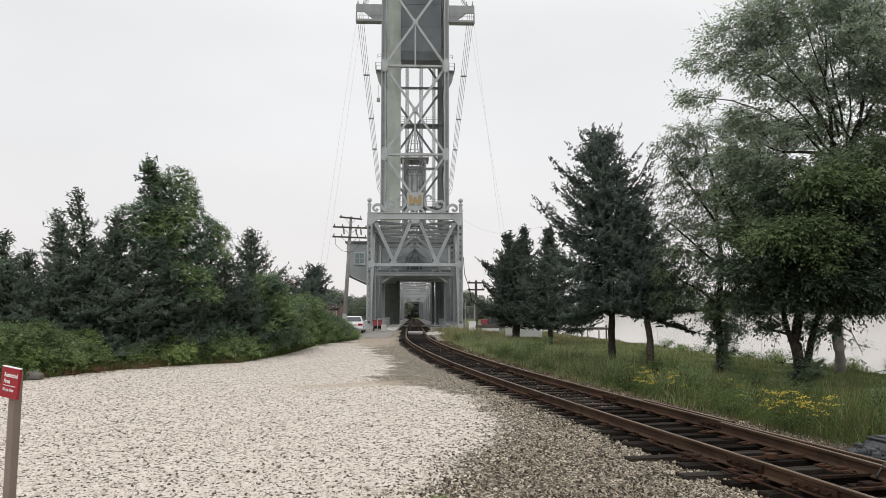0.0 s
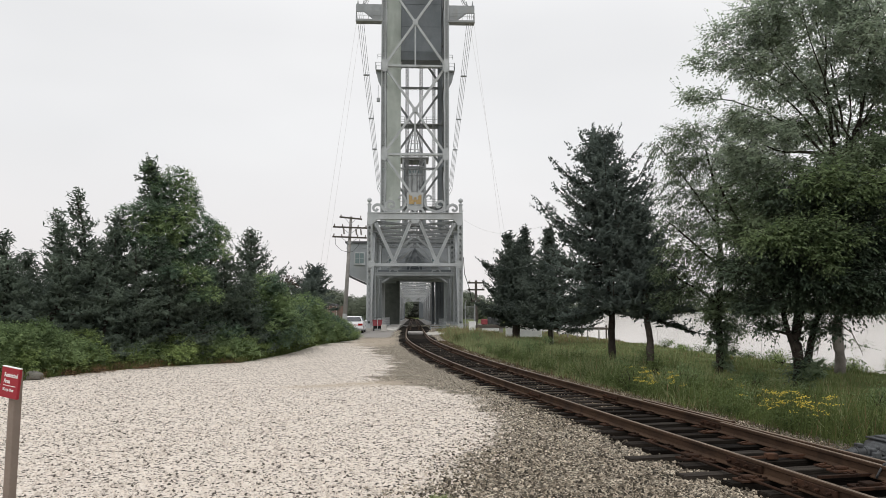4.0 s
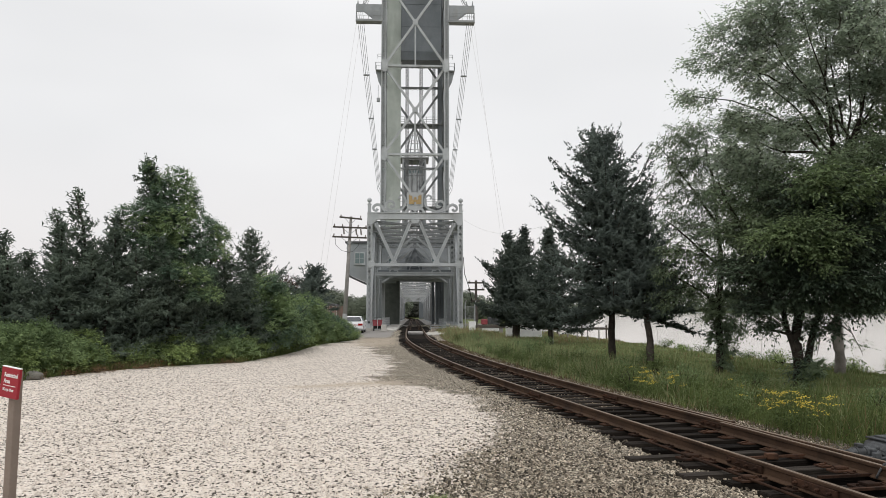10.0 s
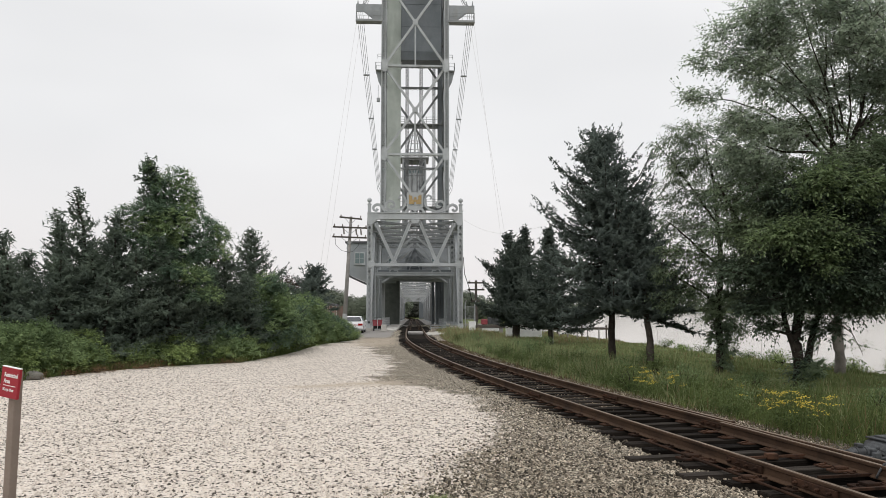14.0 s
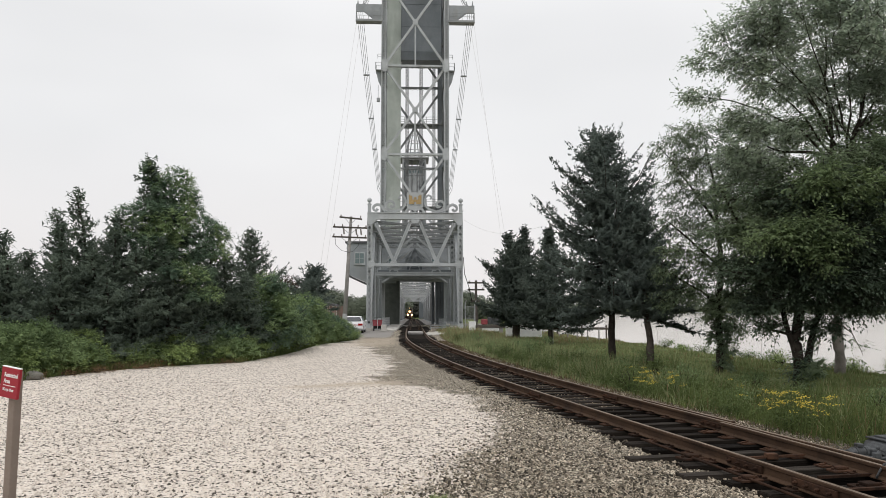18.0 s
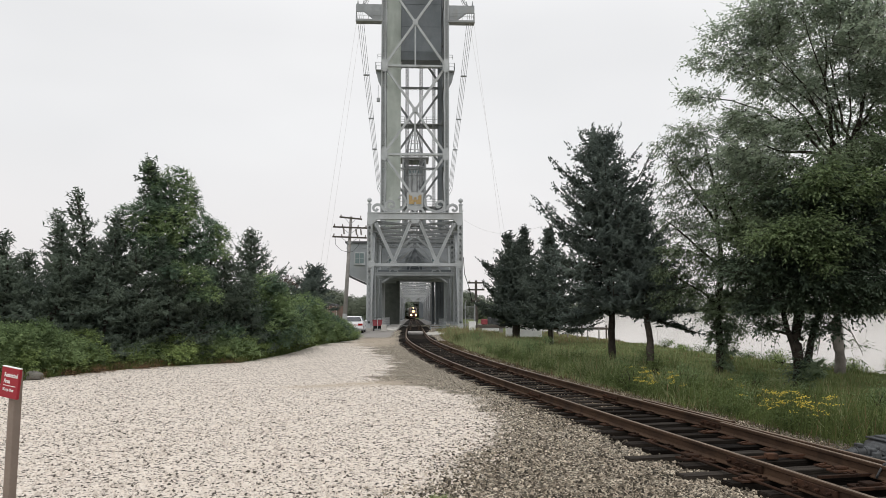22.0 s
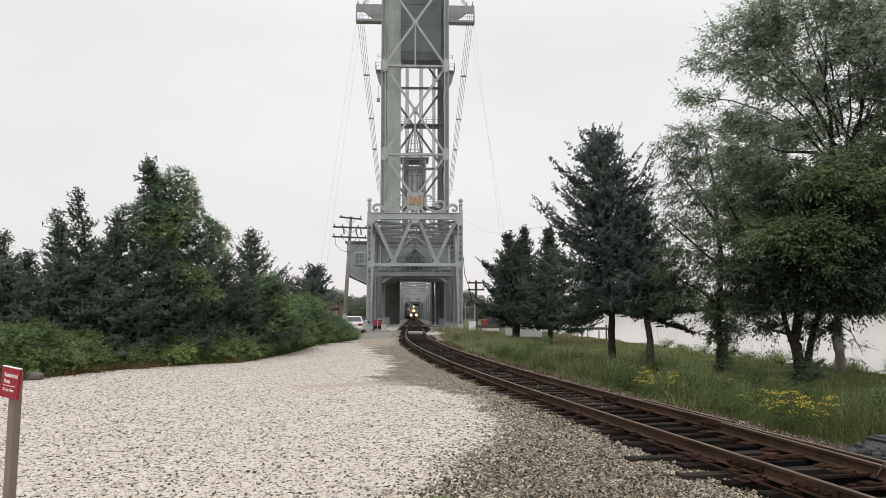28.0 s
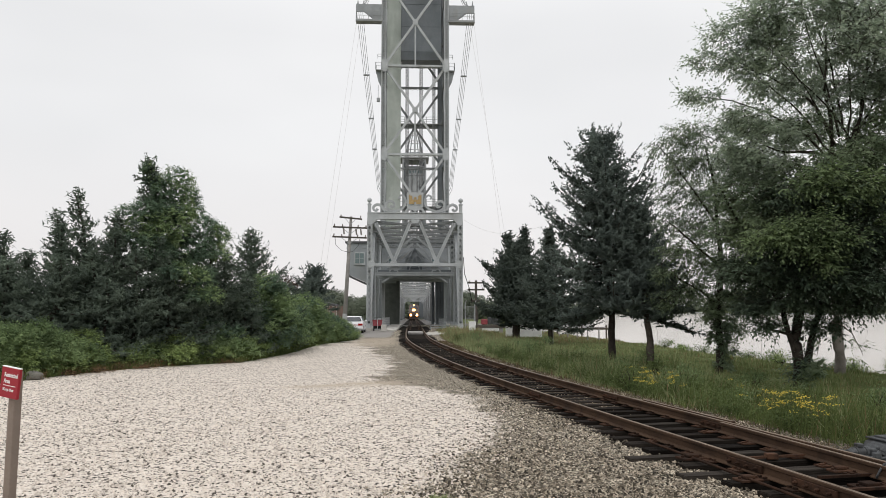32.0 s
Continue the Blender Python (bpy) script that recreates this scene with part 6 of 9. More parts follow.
def make_right_trees():
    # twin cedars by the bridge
    CEDARS.append(cedar("cedar_tree", 5.0, 51.0, 7.6, [(0, 1.3), (0.1, 2.5), (0.35, 2.5), (0.6, 1.8), (0.8, 0.9), (1, 0.12)], 11, M_CEDAR_SHADED,
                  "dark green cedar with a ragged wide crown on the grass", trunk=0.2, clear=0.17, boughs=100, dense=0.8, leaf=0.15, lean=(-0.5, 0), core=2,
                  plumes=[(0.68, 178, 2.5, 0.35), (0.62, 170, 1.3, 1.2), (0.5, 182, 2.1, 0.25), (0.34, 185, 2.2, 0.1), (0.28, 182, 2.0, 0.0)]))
    CEDARS.append(cedar("cedar_tree", 5.3, 52.6, 8.2, [(0, 1.3), (0.1, 2.6), (0.35, 2.5), (0.55, 1.7), (0.8, 0.7), (1, 0.1)], 15, M_CEDAR_SHADED,
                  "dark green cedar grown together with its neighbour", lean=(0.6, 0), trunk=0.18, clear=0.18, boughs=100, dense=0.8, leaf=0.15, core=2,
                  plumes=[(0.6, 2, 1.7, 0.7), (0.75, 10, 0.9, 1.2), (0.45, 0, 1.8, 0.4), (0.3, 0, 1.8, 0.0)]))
    CEDARS.append(cedar("cedar_tree", 6.5, 45.0, 7.3, [(0, 1.6), (0.14, 2.3), (0.4, 2.2), (0.6, 1.4), (0.8, 0.6), (1, 0.1)], 12, M_CEDAR_SHADED,
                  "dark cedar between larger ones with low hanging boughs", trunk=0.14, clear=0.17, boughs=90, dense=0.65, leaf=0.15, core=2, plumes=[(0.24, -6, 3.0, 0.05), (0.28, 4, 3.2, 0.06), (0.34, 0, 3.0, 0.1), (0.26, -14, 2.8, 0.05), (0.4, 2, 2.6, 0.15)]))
    # the tall pair
    CEDARS.append(cedar("cedar_tree", 6.25, 27.6, 9.1, [(0, 0.8), (0.16, 2.2), (0.3, 2.6), (0.5, 2.35), (0.7, 1.85), (0.84, 1.4), (0.93, 0.85), (1, 0.2)], 13, M_CEDAR,
                  "tall dark cedar with upswept boughs on a bare trunk", trunk=0.135, clear=0.25, boughs=132, lean=(-0.35, 0), dense=0.95, leaf=0.105, core=2,
                  plumes=[(0.66, 180, 1.8, 0.65), (0.58, 176, 2.2, 0.5), (0.5, 184, 2.0, 0.5), (0.4, 180, 2.4, 0.3), (0.32, 178, 2.4, 0.1), (0.26, 186, 2.3, -0.1), (0.26, 178, 2.1, -0.25), (0.25, 170, 1.7, -0.35), (0.28, 194, 2.2, -0.2), (0.75, 178, 1.3, 0.8), (0.84, 182, 0.9, 0.9),
                          (0.92, 180, 0.6, 0.8), (0.68, 2, 1.8, 1.15), (0.62, 6, 2.1, 0.95), (0.8, 5, 0.9, 1.1), (0.5, -4, 2.2, 0.45), (0.44, 3, 2.4, 0.3)]))
    CEDARS.append(cedar("cedar_tree", 7.35, 26.4, 6.3, [(0, 0.8), (0.25, 1.4), (0.4, 1.7), (0.6, 1.3), (0.85, 0.6), (1, 0.15)], 14, M_CEDAR,
                  "dark cedar leaning over the grass on a grey trunk", trunk=0.13, clear=0.32, boughs=105, lean=(-0.5, 0), bark=M_BARK_MID, dense=0.9, leaf=0.105, core=2,
                  plumes=[(0.33, -4, 1.9, -0.3), (0.34, 10, 1.6, -0.35), (0.4, 2, 2.0, -0.05), (0.48, -3, 1.8, 0.1), (0.55, 0, 1.5, 0.4)]))
    # thin ivy-clad tree
    T = [([(0, 0, 0), (0.05, 0, 1.2), (0.0, 0, 2.6), (0.1, 0, 4.2), (0.0, 0.1, 6.2), (-0.2, 0.1, 7.8)], 0.14, 0.03)]
    L = [([(0.0, 0, 2.4), (-0.7, 0.1, 3.0), (-1.5, 0.2, 3.5)], 0.05, 0.015), ([(0.05, 0, 2.5), (0.7, 0, 3.1), (1.4, 0.1, 3.4)], 0.05, 0.015),
         ([(0.1, 0, 3.6), (-0.9, -0.2, 4.6), (-1.7, -0.2, 5.2)], 0.05, 0.015), ([(0.1, 0, 4.4), (0.8, 0.2, 5.4), (1.5, 0.2, 6.2)], 0.05, 0.015),
         ([(0.0, 0, 5.2), (-0.9, 0, 6.6), (-1.9, 0, 7.9)], 0.045, 0.012), ([(0.0, 0, 5.6), (0.7, 0, 7.2), (1.4, 0, 8.2)], 0.04, 0.012)]
    blobs = [(-1.5, 0, 7.95, 0.75, 0.3, 0.28, 0.8, 1), (-0.5, 0, 8.2, 1.1, 0.54, 0.45, 0.8, 1), (0.9, 0, 8.3, 1.2, 0.6, 0.45, 0.8, 1), (-0.6, 0, 7.25, 1.4, 0.66, 0.55, 0.9, 1), (1, 0, 7.2, 1.3, 0.66, 0.7, 1, 1),
             (-1.5, 0, 6.8, 0.7, 0.36, 0.35, 0.6, 1), (-0.6, 0, 6.2, 1.3, 0.66, 0.55, 0.7, 1), (0.8, 0, 6, 1.4, 0.72, 0.8, 1, 1), (-0.7, 0, 5.2, 1.3, 0.6, 0.5, 0.7, 1), (0.7, 0, 4.8, 1.5, 0.66, 0.7, 1, 1),
             (-0.9, 0, 4.2, 1.1, 0.9, 0.4, 0.6, 0)]
    blobs += [(0.5, 0, 3.7, 1.4, 1, 0.5, 0.8, 0), (-1.5, 0.1, 3.5, 0.8, 0.7, 0.3, 0.7, 0), (1.3, 0, 3, 1, 0.8, 0.35, 0.8, 0), (0.05, -0.05, 1.7, 0.24, 0.24, 0.8, 1.8, 0), (0.02, -0.05, 0.7, 0.14, 0.14, 0.4, 0.5, 0),
              (0.45, -0.1, 1.75, 0.35, 0.25, 0.45, 0.8, 0), (-0.2, -0.1, 2.3, 0.4, 0.3, 0.4, 1, 0), (-0.7, 0, 2.9, 0.9, 0.6, 0.4, 1.2, 0), (-1.6, 0.1, 2.6, 0.6, 0.5, 0.22, 0.7, 0), (0.9, 0, 2.6, 0.8, 0.6, 0.4, 1.6, 0),
              (1.6, 0.1, 3.6, 0.7, 0.7, 0.5, 1, 0)]
    BROAD.append(grown("ivy_clad_tree", 9.15, 24.6, L, blobs, 2300, 21, M_LEAF, "thin broadleaf tree with ivy climbing its trunk", trunk=T, leaf=0.125, slim=0.42, reach=0.42, twigs=3, pairs=5, gaps=0.4, droop=0.65, more=(M_LEAF_MID,)))
    ivy = [(0.1, -0.05, 0.45, 0.16, 0.18, 0.3), (0.28, -0.1, 0.95, 0.24, 0.2, 0.28), (-0.02, -0.1, 1.3, 0.28, 0.22, 0.3), (0.22, -0.1, 1.75, 0.3, 0.22, 0.3), (-0.12, -0.1, 2.1, 0.3, 0.22, 0.28), (0.15, -0.1, 2.5, 0.35, 0.25, 0.3)]
    leafy_mass("ivy", 0, 0, ivy, 55, 27, M_LEAF, "", leaf=0.12, slim=0.75, reach=0.2, droop=0.7, rough=0.4, parent=BROAD[-1], patch=0.15, core=False)
    # the great tree
    T = [([(0, 0, 0), (0.0, 0, 0.7), (-0.05, 0, 1.5), (0.1, 0, 2.6), (0.7, 0.1, 4.4)], 0.15, 0.1),
         ([(0.05, 0.0, 0.3), (0.3, 0.1, 1.1), (0.45, 0.1, 1.9), (0.9, 0.2, 3.0), (1.7, 0.3, 4.6)], 0.1, 0.06),
         ([(0.0, 0, 0.5), (-0.15, 0, 1.4), (-0.4, 0, 2.4), (-0.9, 0.1, 3.4)], 0.09, 0.05)]
    L = [([(0.7, 0.1, 4.4), (1.1, 0.1, 5.6), (1.25, 0.2, 6.8), (1.1, 0.2, 8.2), (1.2, 0.2, 9.8)], 0.09, 0.02), ([(0.7, 0.1, 4.4), (1.5, 0, 5.6), (1.8, 0.1, 6.8), (2.2, 0.2, 8.6), (2.5, 0.2, 9.8)], 0.07, 0.018),
         ([(1.25, 0.15, 6.4), (0.6, 0, 6.45), (-0.2, 0, 6.5), (-0.9, 0, 6.75)], 0.06, 0.015), ([(1.2, 0.1, 6.2), (0.4, 0.1, 7.0), (-0.6, 0.1, 7.6), (-1.5, 0.1, 7.9), (-2.6, 0.1, 8.05)], 0.04, 0.008),
         ([(1.25, 0.2, 6.9), (0.6, 0.1, 7.9), (-0.4, 0.1, 8.6), (-1.6, 0.2, 8.95)], 0.045, 0.01)]
    L += [([(-0.9, 0.1, 3.4), (-1.3, 0.1, 4.2), (-1.7, 0.1, 5.1), (-1.9, 0.1, 5.7)], 0.07, 0.02), ([(0.1, 0, 1.5), (-0.5, -0.1, 1.75), (-0.9, -0.1, 1.85), (-1.15, -0.2, 2.0)], 0.045, 0.012),
          ([(2.1, 0.3, 4.6), (2.7, 0.2, 5.6), (3.0, 0.1, 7.0)], 0.09, 0.02), ([(1.3, 0.2, 3.2), (2.4, -0.2, 3.6), (3.4, -0.3, 4.2)], 0.07, 0.02), ([(-0.4, 0, 2.4), (-1.0, -0.4, 2.9), (-1.8, -0.6, 3.2)], 0.06, 0.015)]
    for k, (x1, z1) in enumerate(((-1.6, 9.6), (-0.7, 10.0), (0.2, 10.4), (0.9, 10.6), (1.7, 10.5), (2.6, 10.2), (3.3, 9.3), (3.6, 8.0), (-0.6, 9.2))):
        bx, bz = 1.15 + 0.10 * k, 6.4 + 0.25 * (k % 4)
        L.append(([(bx, 0.1, bz), (bx + (x1 - bx) * 0.4 + 0.1, 0.2 - 0.1 * (k % 3), bz + (z1 - bz) * 0.45), (x1, 0.3 - 0.3 * (k % 3), z1)], 0.035, 0.008))
    # Which leaf: 1 shaded, 2 lit, 3 hazy, all put into colour.
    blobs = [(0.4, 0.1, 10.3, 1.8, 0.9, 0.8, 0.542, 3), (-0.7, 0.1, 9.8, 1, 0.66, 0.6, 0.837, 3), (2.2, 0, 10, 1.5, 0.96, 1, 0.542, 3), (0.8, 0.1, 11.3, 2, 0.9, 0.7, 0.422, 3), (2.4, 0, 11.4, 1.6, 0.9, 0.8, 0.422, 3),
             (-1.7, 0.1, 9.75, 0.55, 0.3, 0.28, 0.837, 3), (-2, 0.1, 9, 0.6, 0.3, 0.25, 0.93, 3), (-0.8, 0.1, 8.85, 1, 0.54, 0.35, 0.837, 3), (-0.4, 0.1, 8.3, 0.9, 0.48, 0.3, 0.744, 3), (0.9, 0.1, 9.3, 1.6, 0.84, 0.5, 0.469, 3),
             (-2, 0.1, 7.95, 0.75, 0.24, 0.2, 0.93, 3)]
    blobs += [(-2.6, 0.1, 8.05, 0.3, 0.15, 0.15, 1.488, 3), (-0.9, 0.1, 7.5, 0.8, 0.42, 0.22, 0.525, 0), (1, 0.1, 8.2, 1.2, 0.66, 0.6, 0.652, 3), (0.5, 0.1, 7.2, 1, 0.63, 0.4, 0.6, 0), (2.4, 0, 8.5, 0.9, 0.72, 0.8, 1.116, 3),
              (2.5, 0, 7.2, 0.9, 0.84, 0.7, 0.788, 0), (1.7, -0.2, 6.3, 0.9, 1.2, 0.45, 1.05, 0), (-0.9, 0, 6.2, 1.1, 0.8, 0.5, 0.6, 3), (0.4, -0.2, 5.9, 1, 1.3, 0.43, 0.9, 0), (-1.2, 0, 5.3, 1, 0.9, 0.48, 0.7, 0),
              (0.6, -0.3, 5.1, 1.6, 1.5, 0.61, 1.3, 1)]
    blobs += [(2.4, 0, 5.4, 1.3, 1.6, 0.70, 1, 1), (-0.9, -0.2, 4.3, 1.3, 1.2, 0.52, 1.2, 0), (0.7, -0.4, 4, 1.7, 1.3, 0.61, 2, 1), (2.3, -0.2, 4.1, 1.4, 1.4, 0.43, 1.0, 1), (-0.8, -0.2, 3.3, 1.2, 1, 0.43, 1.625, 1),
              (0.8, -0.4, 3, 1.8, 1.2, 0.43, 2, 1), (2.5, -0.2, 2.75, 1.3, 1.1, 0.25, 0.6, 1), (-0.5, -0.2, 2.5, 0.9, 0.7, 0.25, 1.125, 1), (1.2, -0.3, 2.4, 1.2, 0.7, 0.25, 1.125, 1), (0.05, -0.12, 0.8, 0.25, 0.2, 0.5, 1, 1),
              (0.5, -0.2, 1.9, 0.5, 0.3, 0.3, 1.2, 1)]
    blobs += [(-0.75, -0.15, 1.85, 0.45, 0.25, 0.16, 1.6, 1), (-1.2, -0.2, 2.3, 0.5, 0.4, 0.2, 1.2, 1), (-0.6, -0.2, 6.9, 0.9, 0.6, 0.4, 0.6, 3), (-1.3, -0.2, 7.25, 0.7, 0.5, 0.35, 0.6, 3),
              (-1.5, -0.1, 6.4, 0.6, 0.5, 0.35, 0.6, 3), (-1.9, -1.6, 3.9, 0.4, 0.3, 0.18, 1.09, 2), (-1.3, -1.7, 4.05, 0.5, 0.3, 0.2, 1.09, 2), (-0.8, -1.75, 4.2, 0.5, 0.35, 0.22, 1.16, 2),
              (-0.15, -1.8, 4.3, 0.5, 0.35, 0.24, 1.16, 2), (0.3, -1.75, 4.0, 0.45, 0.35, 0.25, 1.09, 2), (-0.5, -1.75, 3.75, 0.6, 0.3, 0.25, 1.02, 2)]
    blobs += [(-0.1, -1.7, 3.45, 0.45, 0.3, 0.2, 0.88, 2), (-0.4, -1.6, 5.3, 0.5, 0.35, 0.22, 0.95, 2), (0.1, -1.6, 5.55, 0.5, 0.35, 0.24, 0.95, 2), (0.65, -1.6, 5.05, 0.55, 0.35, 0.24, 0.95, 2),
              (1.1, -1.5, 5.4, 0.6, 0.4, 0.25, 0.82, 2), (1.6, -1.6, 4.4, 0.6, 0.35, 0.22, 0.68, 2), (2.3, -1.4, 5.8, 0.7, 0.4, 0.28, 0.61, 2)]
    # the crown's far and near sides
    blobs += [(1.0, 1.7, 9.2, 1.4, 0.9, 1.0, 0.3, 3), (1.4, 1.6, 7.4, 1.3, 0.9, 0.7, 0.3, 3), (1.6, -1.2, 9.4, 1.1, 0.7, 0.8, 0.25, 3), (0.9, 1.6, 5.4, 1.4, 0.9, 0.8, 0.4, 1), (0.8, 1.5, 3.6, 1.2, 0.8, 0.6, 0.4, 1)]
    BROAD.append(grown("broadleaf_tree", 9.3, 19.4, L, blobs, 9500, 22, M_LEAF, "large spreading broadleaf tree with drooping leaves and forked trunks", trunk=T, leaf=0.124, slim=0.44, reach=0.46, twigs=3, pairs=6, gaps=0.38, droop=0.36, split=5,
                       more=(M_LEAF_SHADED, M_LEAF_LIT, M_LEAF_TOP), side=0.8))
    # foot of the great tree: shrub growth
    BROAD.append(leafy_mass("shrub", 9.05, 18.9, [(0.12, 0, 0.3, 0.14, 0.16, 0.3), (0.3, 0.1, 0.6, 0.18, 0.18, 0.26), (0.55, 0.1, 0.72, 0.18, 0.16, 0.18)], 85, 23, M_LEAF, "low leafy growth round the trunk's foot", leaf=0.09, reach=0.14))
    # pale trunk further back
    T = [([(0, 0, 0), (0.03, 0, 1.5), (-0.05, 0, 3.2), (0.1, 0, 5.0)], 0.19, 0.12)]
    L = [([(0, 0, 1.9), (0.5, 0, 1.5), (0.8, 0, 0.7)], 0.03, 0.008), ([(0, 0, 2.0), (-0.6, 0, 1.5), (-0.8, 0, 0.7)], 0.03, 0.008), ([(0, 0, 3.2), (1.2, 0, 4.0), (2.0, 0, 4.4)], 0.1, 0.03), ([(0, 0, 3.4), (-1.1, 0, 4.2), (-1.8, 0, 4.6)], 0.1, 0.03)]
    BROAD.append(grown("broadleaf_tree", 13.4, 25.2, L, [(0, 0, 5.0, 2.6, 2, 1.2), (1.8, 0, 3.9, 1.6, 1.4, 0.5, 0.5), (-1.2, 0, 3.3, 1.4, 1.2, 0.6, 0.8), (0.7, 0, 1.0, 0.4, 0.3, 0.5, 0.6), (-0.8, 0, 1.2, 0.25, 0.3, 0.6, 0.6)], 700, 24, M_LEAF,
                       "leafy tree with a pale trunk by the fence", bark=M_BARK_PALE, trunk=T, leaf=0.14, reach=0.45, pairs=5, gaps=0.2))


def make_left_trees():
    # x, y, height, reach, seed, lean, rise of the boughs
    ced = [(-15.9, 27.0, 5.1, 1.0, 31, -0.3, 0.2), (-14.9, 29.0, 6.2, 0.85, 33, -0.45, 0.1), (-13.35, 28.0, 6.85, 1.05, 34, -0.75, 0.12), (-13.3, 30.0, 6.2, 1.2, 35, 0, 0.2), (-9.6, 37.0, 6.3, 2.3, 38, -0.1, -0.05),
           (-17.5, 28.0, 5.0, 1.4, 43, 0, 0.1), (-14.7, 28.6, 5.6, 1.0, 44, -0.2, 0.2), (-15.4, 26.0, 4.0, 1.7, 45, 0, -0.25), (-14.0, 26.6, 4.2, 1.7, 46, 0.2, -0.25), (-13.0, 27.6, 4.5, 1.6, 47, -0.2, -0.25),
           (-11.9, 28.6, 4.5, 1.7, 48, 0, -0.25), (-10.9, 29.4, 4.6, 1.7, 49, 0, -0.25)]
    ced += [(-17.4, 25.5, 3.9, 1.6, 50, 0, -0.2), (-12.4, 27.2, 3.4, 1.5, 53, 0, -0.3), (-10.2, 30.6, 4.4, 1.6, 54, 0, -0.25), (-9.6, 32.5, 4.9, 1.5, 55, 0, -0.2), (-8.9, 33.2, 3.9, 1.4, 56, 0, -0.25),
            (-12.9, 29.2, 5.5, 1.5, 57, -0.2, 0), (-8.2, 47.0, 3.2, 1.5, 52, 0, -0.1), (-16.7, 29.6, 4.6, 1.3, 58, 0, 0.1), (-14.8, 30.6, 5.0, 1.3, 59, 0, 0.1), (-18.6, 29.0, 5.2, 1.3, 60, 0, 0.1),
            (-10.2, 32.4, 5.0, 1.6, 74, 0, -0.2)]
    for x, y, h, r, s, lean, rise in ced:
        low = rise < -0.1
        CEDARS.append(cedar("cedar_tree", x, y, h, [(0, r * 1.0), (0.15, r * 1.15), (0.45, r), (0.65, r * 0.72), (0.82, r * 0.46), (1, 0.08)] if low else [(0, r * 1.2), (0.3, r * 1.2), (0.5, r * 0.95), (0.7, r * 0.62), (0.85, r * 0.34), (1, 0.04)], s, M_CEDAR_L,
                            "dark green cedar in the thicket beside the yard", trunk=0.13, clear=0.05, boughs=int(34 + 26 * r) + (0 if low else 22), lean=(lean, 0), leaf=0.088, dense=0.85, rise=rise, droop=0.06 if low else 0.0, core=2, spire=not low,
                            plumes=[] if low or r > 2 else [(0.84, 182, 0.4 * r, 0.7), (0.62, 178, 1.0 * r, 0.6), (0.55, 2, 0.9 * r, 0.6), (0.48, 182, 1.2 * r, 0.5), (0.74, 186, 0.75 * r, 0.7), (0.68, 4, 0.6 * r, 0.7)]))
    CEDARS.append(cedar("cedar_tree", -9.2, 49.0, 4.9, [(0, 0.6), (0.3, 1.1), (0.5, 1.4), (0.78, 1.3), (0.9, 0.8), (1, 0.35)], 39, M_CEDAR, "dark wind-bent cedar with a spreading top", trunk=0.15, clear=0.25, boughs=60,
                        lean=(0.8, 0), leaf=0.14, dense=0.85, core=2, spire=False, plumes=[(0.8, 0, 1.1, 0.45), (0.7, 8, 1.5, 0.15), (0.88, -5, 0.8, 0.6), (0.62, 0, 1.7, 0.0), (0.5, 0, 1.9, -0.1), (0.42, 4, 2.0, -0.2), (0.35, 0, 1.9, -0.15), (0.55, 178, 1.5, 0.2), (0.7, 182, 1.6, 0.25)]))
    # the cedar in the middle, smothered by vines
    t = cedar("vine_hung_tree", -11.55, 31.0, 8.7, [(0, 2.2), (0.3, 2.3), (0.5, 2.0), (0.6, 1.75), (0.7, 1.2), (0.8, 0.7), (0.9, 0.35), (1, 0.2)], 51, M_CEDAR_L, "tall cedar smothered by bright green hanging vines", trunk=0.2, clear=0.1, boughs=100,
              lean=(-1.0, 0), leaf=0.115, dense=0.8, core=2, plumes=[(0.93, 180, 0.5, 0.5), (0.9, 176, 0.7, 0.15), (0.84, 184, 0.55, -0.2), (0.95, 2, 0.3, 1.2), (0.7, 0, 1.5, 0.4), (0.6, 2, 2.3, 0.3), (0.52, -4, 2.4, 0.2), (0.62, 178, 1.5, 0.2), (0.8, 5, 1.4, 0.2), (0.76, 0, 1.5, 0.25)])
    CEDARS.append(t)
    vines = [(0.3, -0.2, 7.7, 0.5, 0.5, 0.42), (0.6, -0.3, 7.05, 0.55, 0.6, 0.45), (0.85, -0.2, 6.45, 0.5, 0.55, 0.4), (-0.1, -0.4, 7.0, 0.45, 0.5, 0.45), (-0.75, -0.1, 7.6, 0.16, 0.18, 0.3), (-0.95, -0.2, 8.2, 0.13, 0.14, 0.22),
             (-1.35, -0.5, 6.2, 0.6, 0.6, 0.3), (-1.0, -0.6, 5.85, 0.6, 0.55, 0.36), (-0.4, -0.6, 6.35, 0.6, 0.6, 0.4), (-1.0, -0.9, 5.2, 0.8, 0.6, 0.34), (-0.3, -1.2, 5.05, 0.75, 0.5, 0.33), (-0.1, -1.2, 4.4, 0.8, 0.5, 0.34),
             (0.5, -0.8, 6.1, 0.7, 0.6, 0.42), (0.4, -0.9, 5.45, 0.8, 0.6, 0.4)]
    vines += [(1.55, -0.6, 5.65, 0.6, 0.7, 0.38), (2.1, -0.4, 5.3, 0.45, 0.6, 0.42), (1.3, -0.9, 5.1, 0.75, 0.6, 0.42), (1.95, -0.7, 4.6, 0.65, 0.7, 0.42), (1.0, -1.1, 4.4, 0.8, 0.5, 0.36), (1.2, -2.1, 3.7, 0.6, 0.4, 0.3),
              (1.9, -1.8, 3.5, 0.55, 0.4, 0.34), (2.2, -1.9, 2.8, 0.5, 0.4, 0.3)]
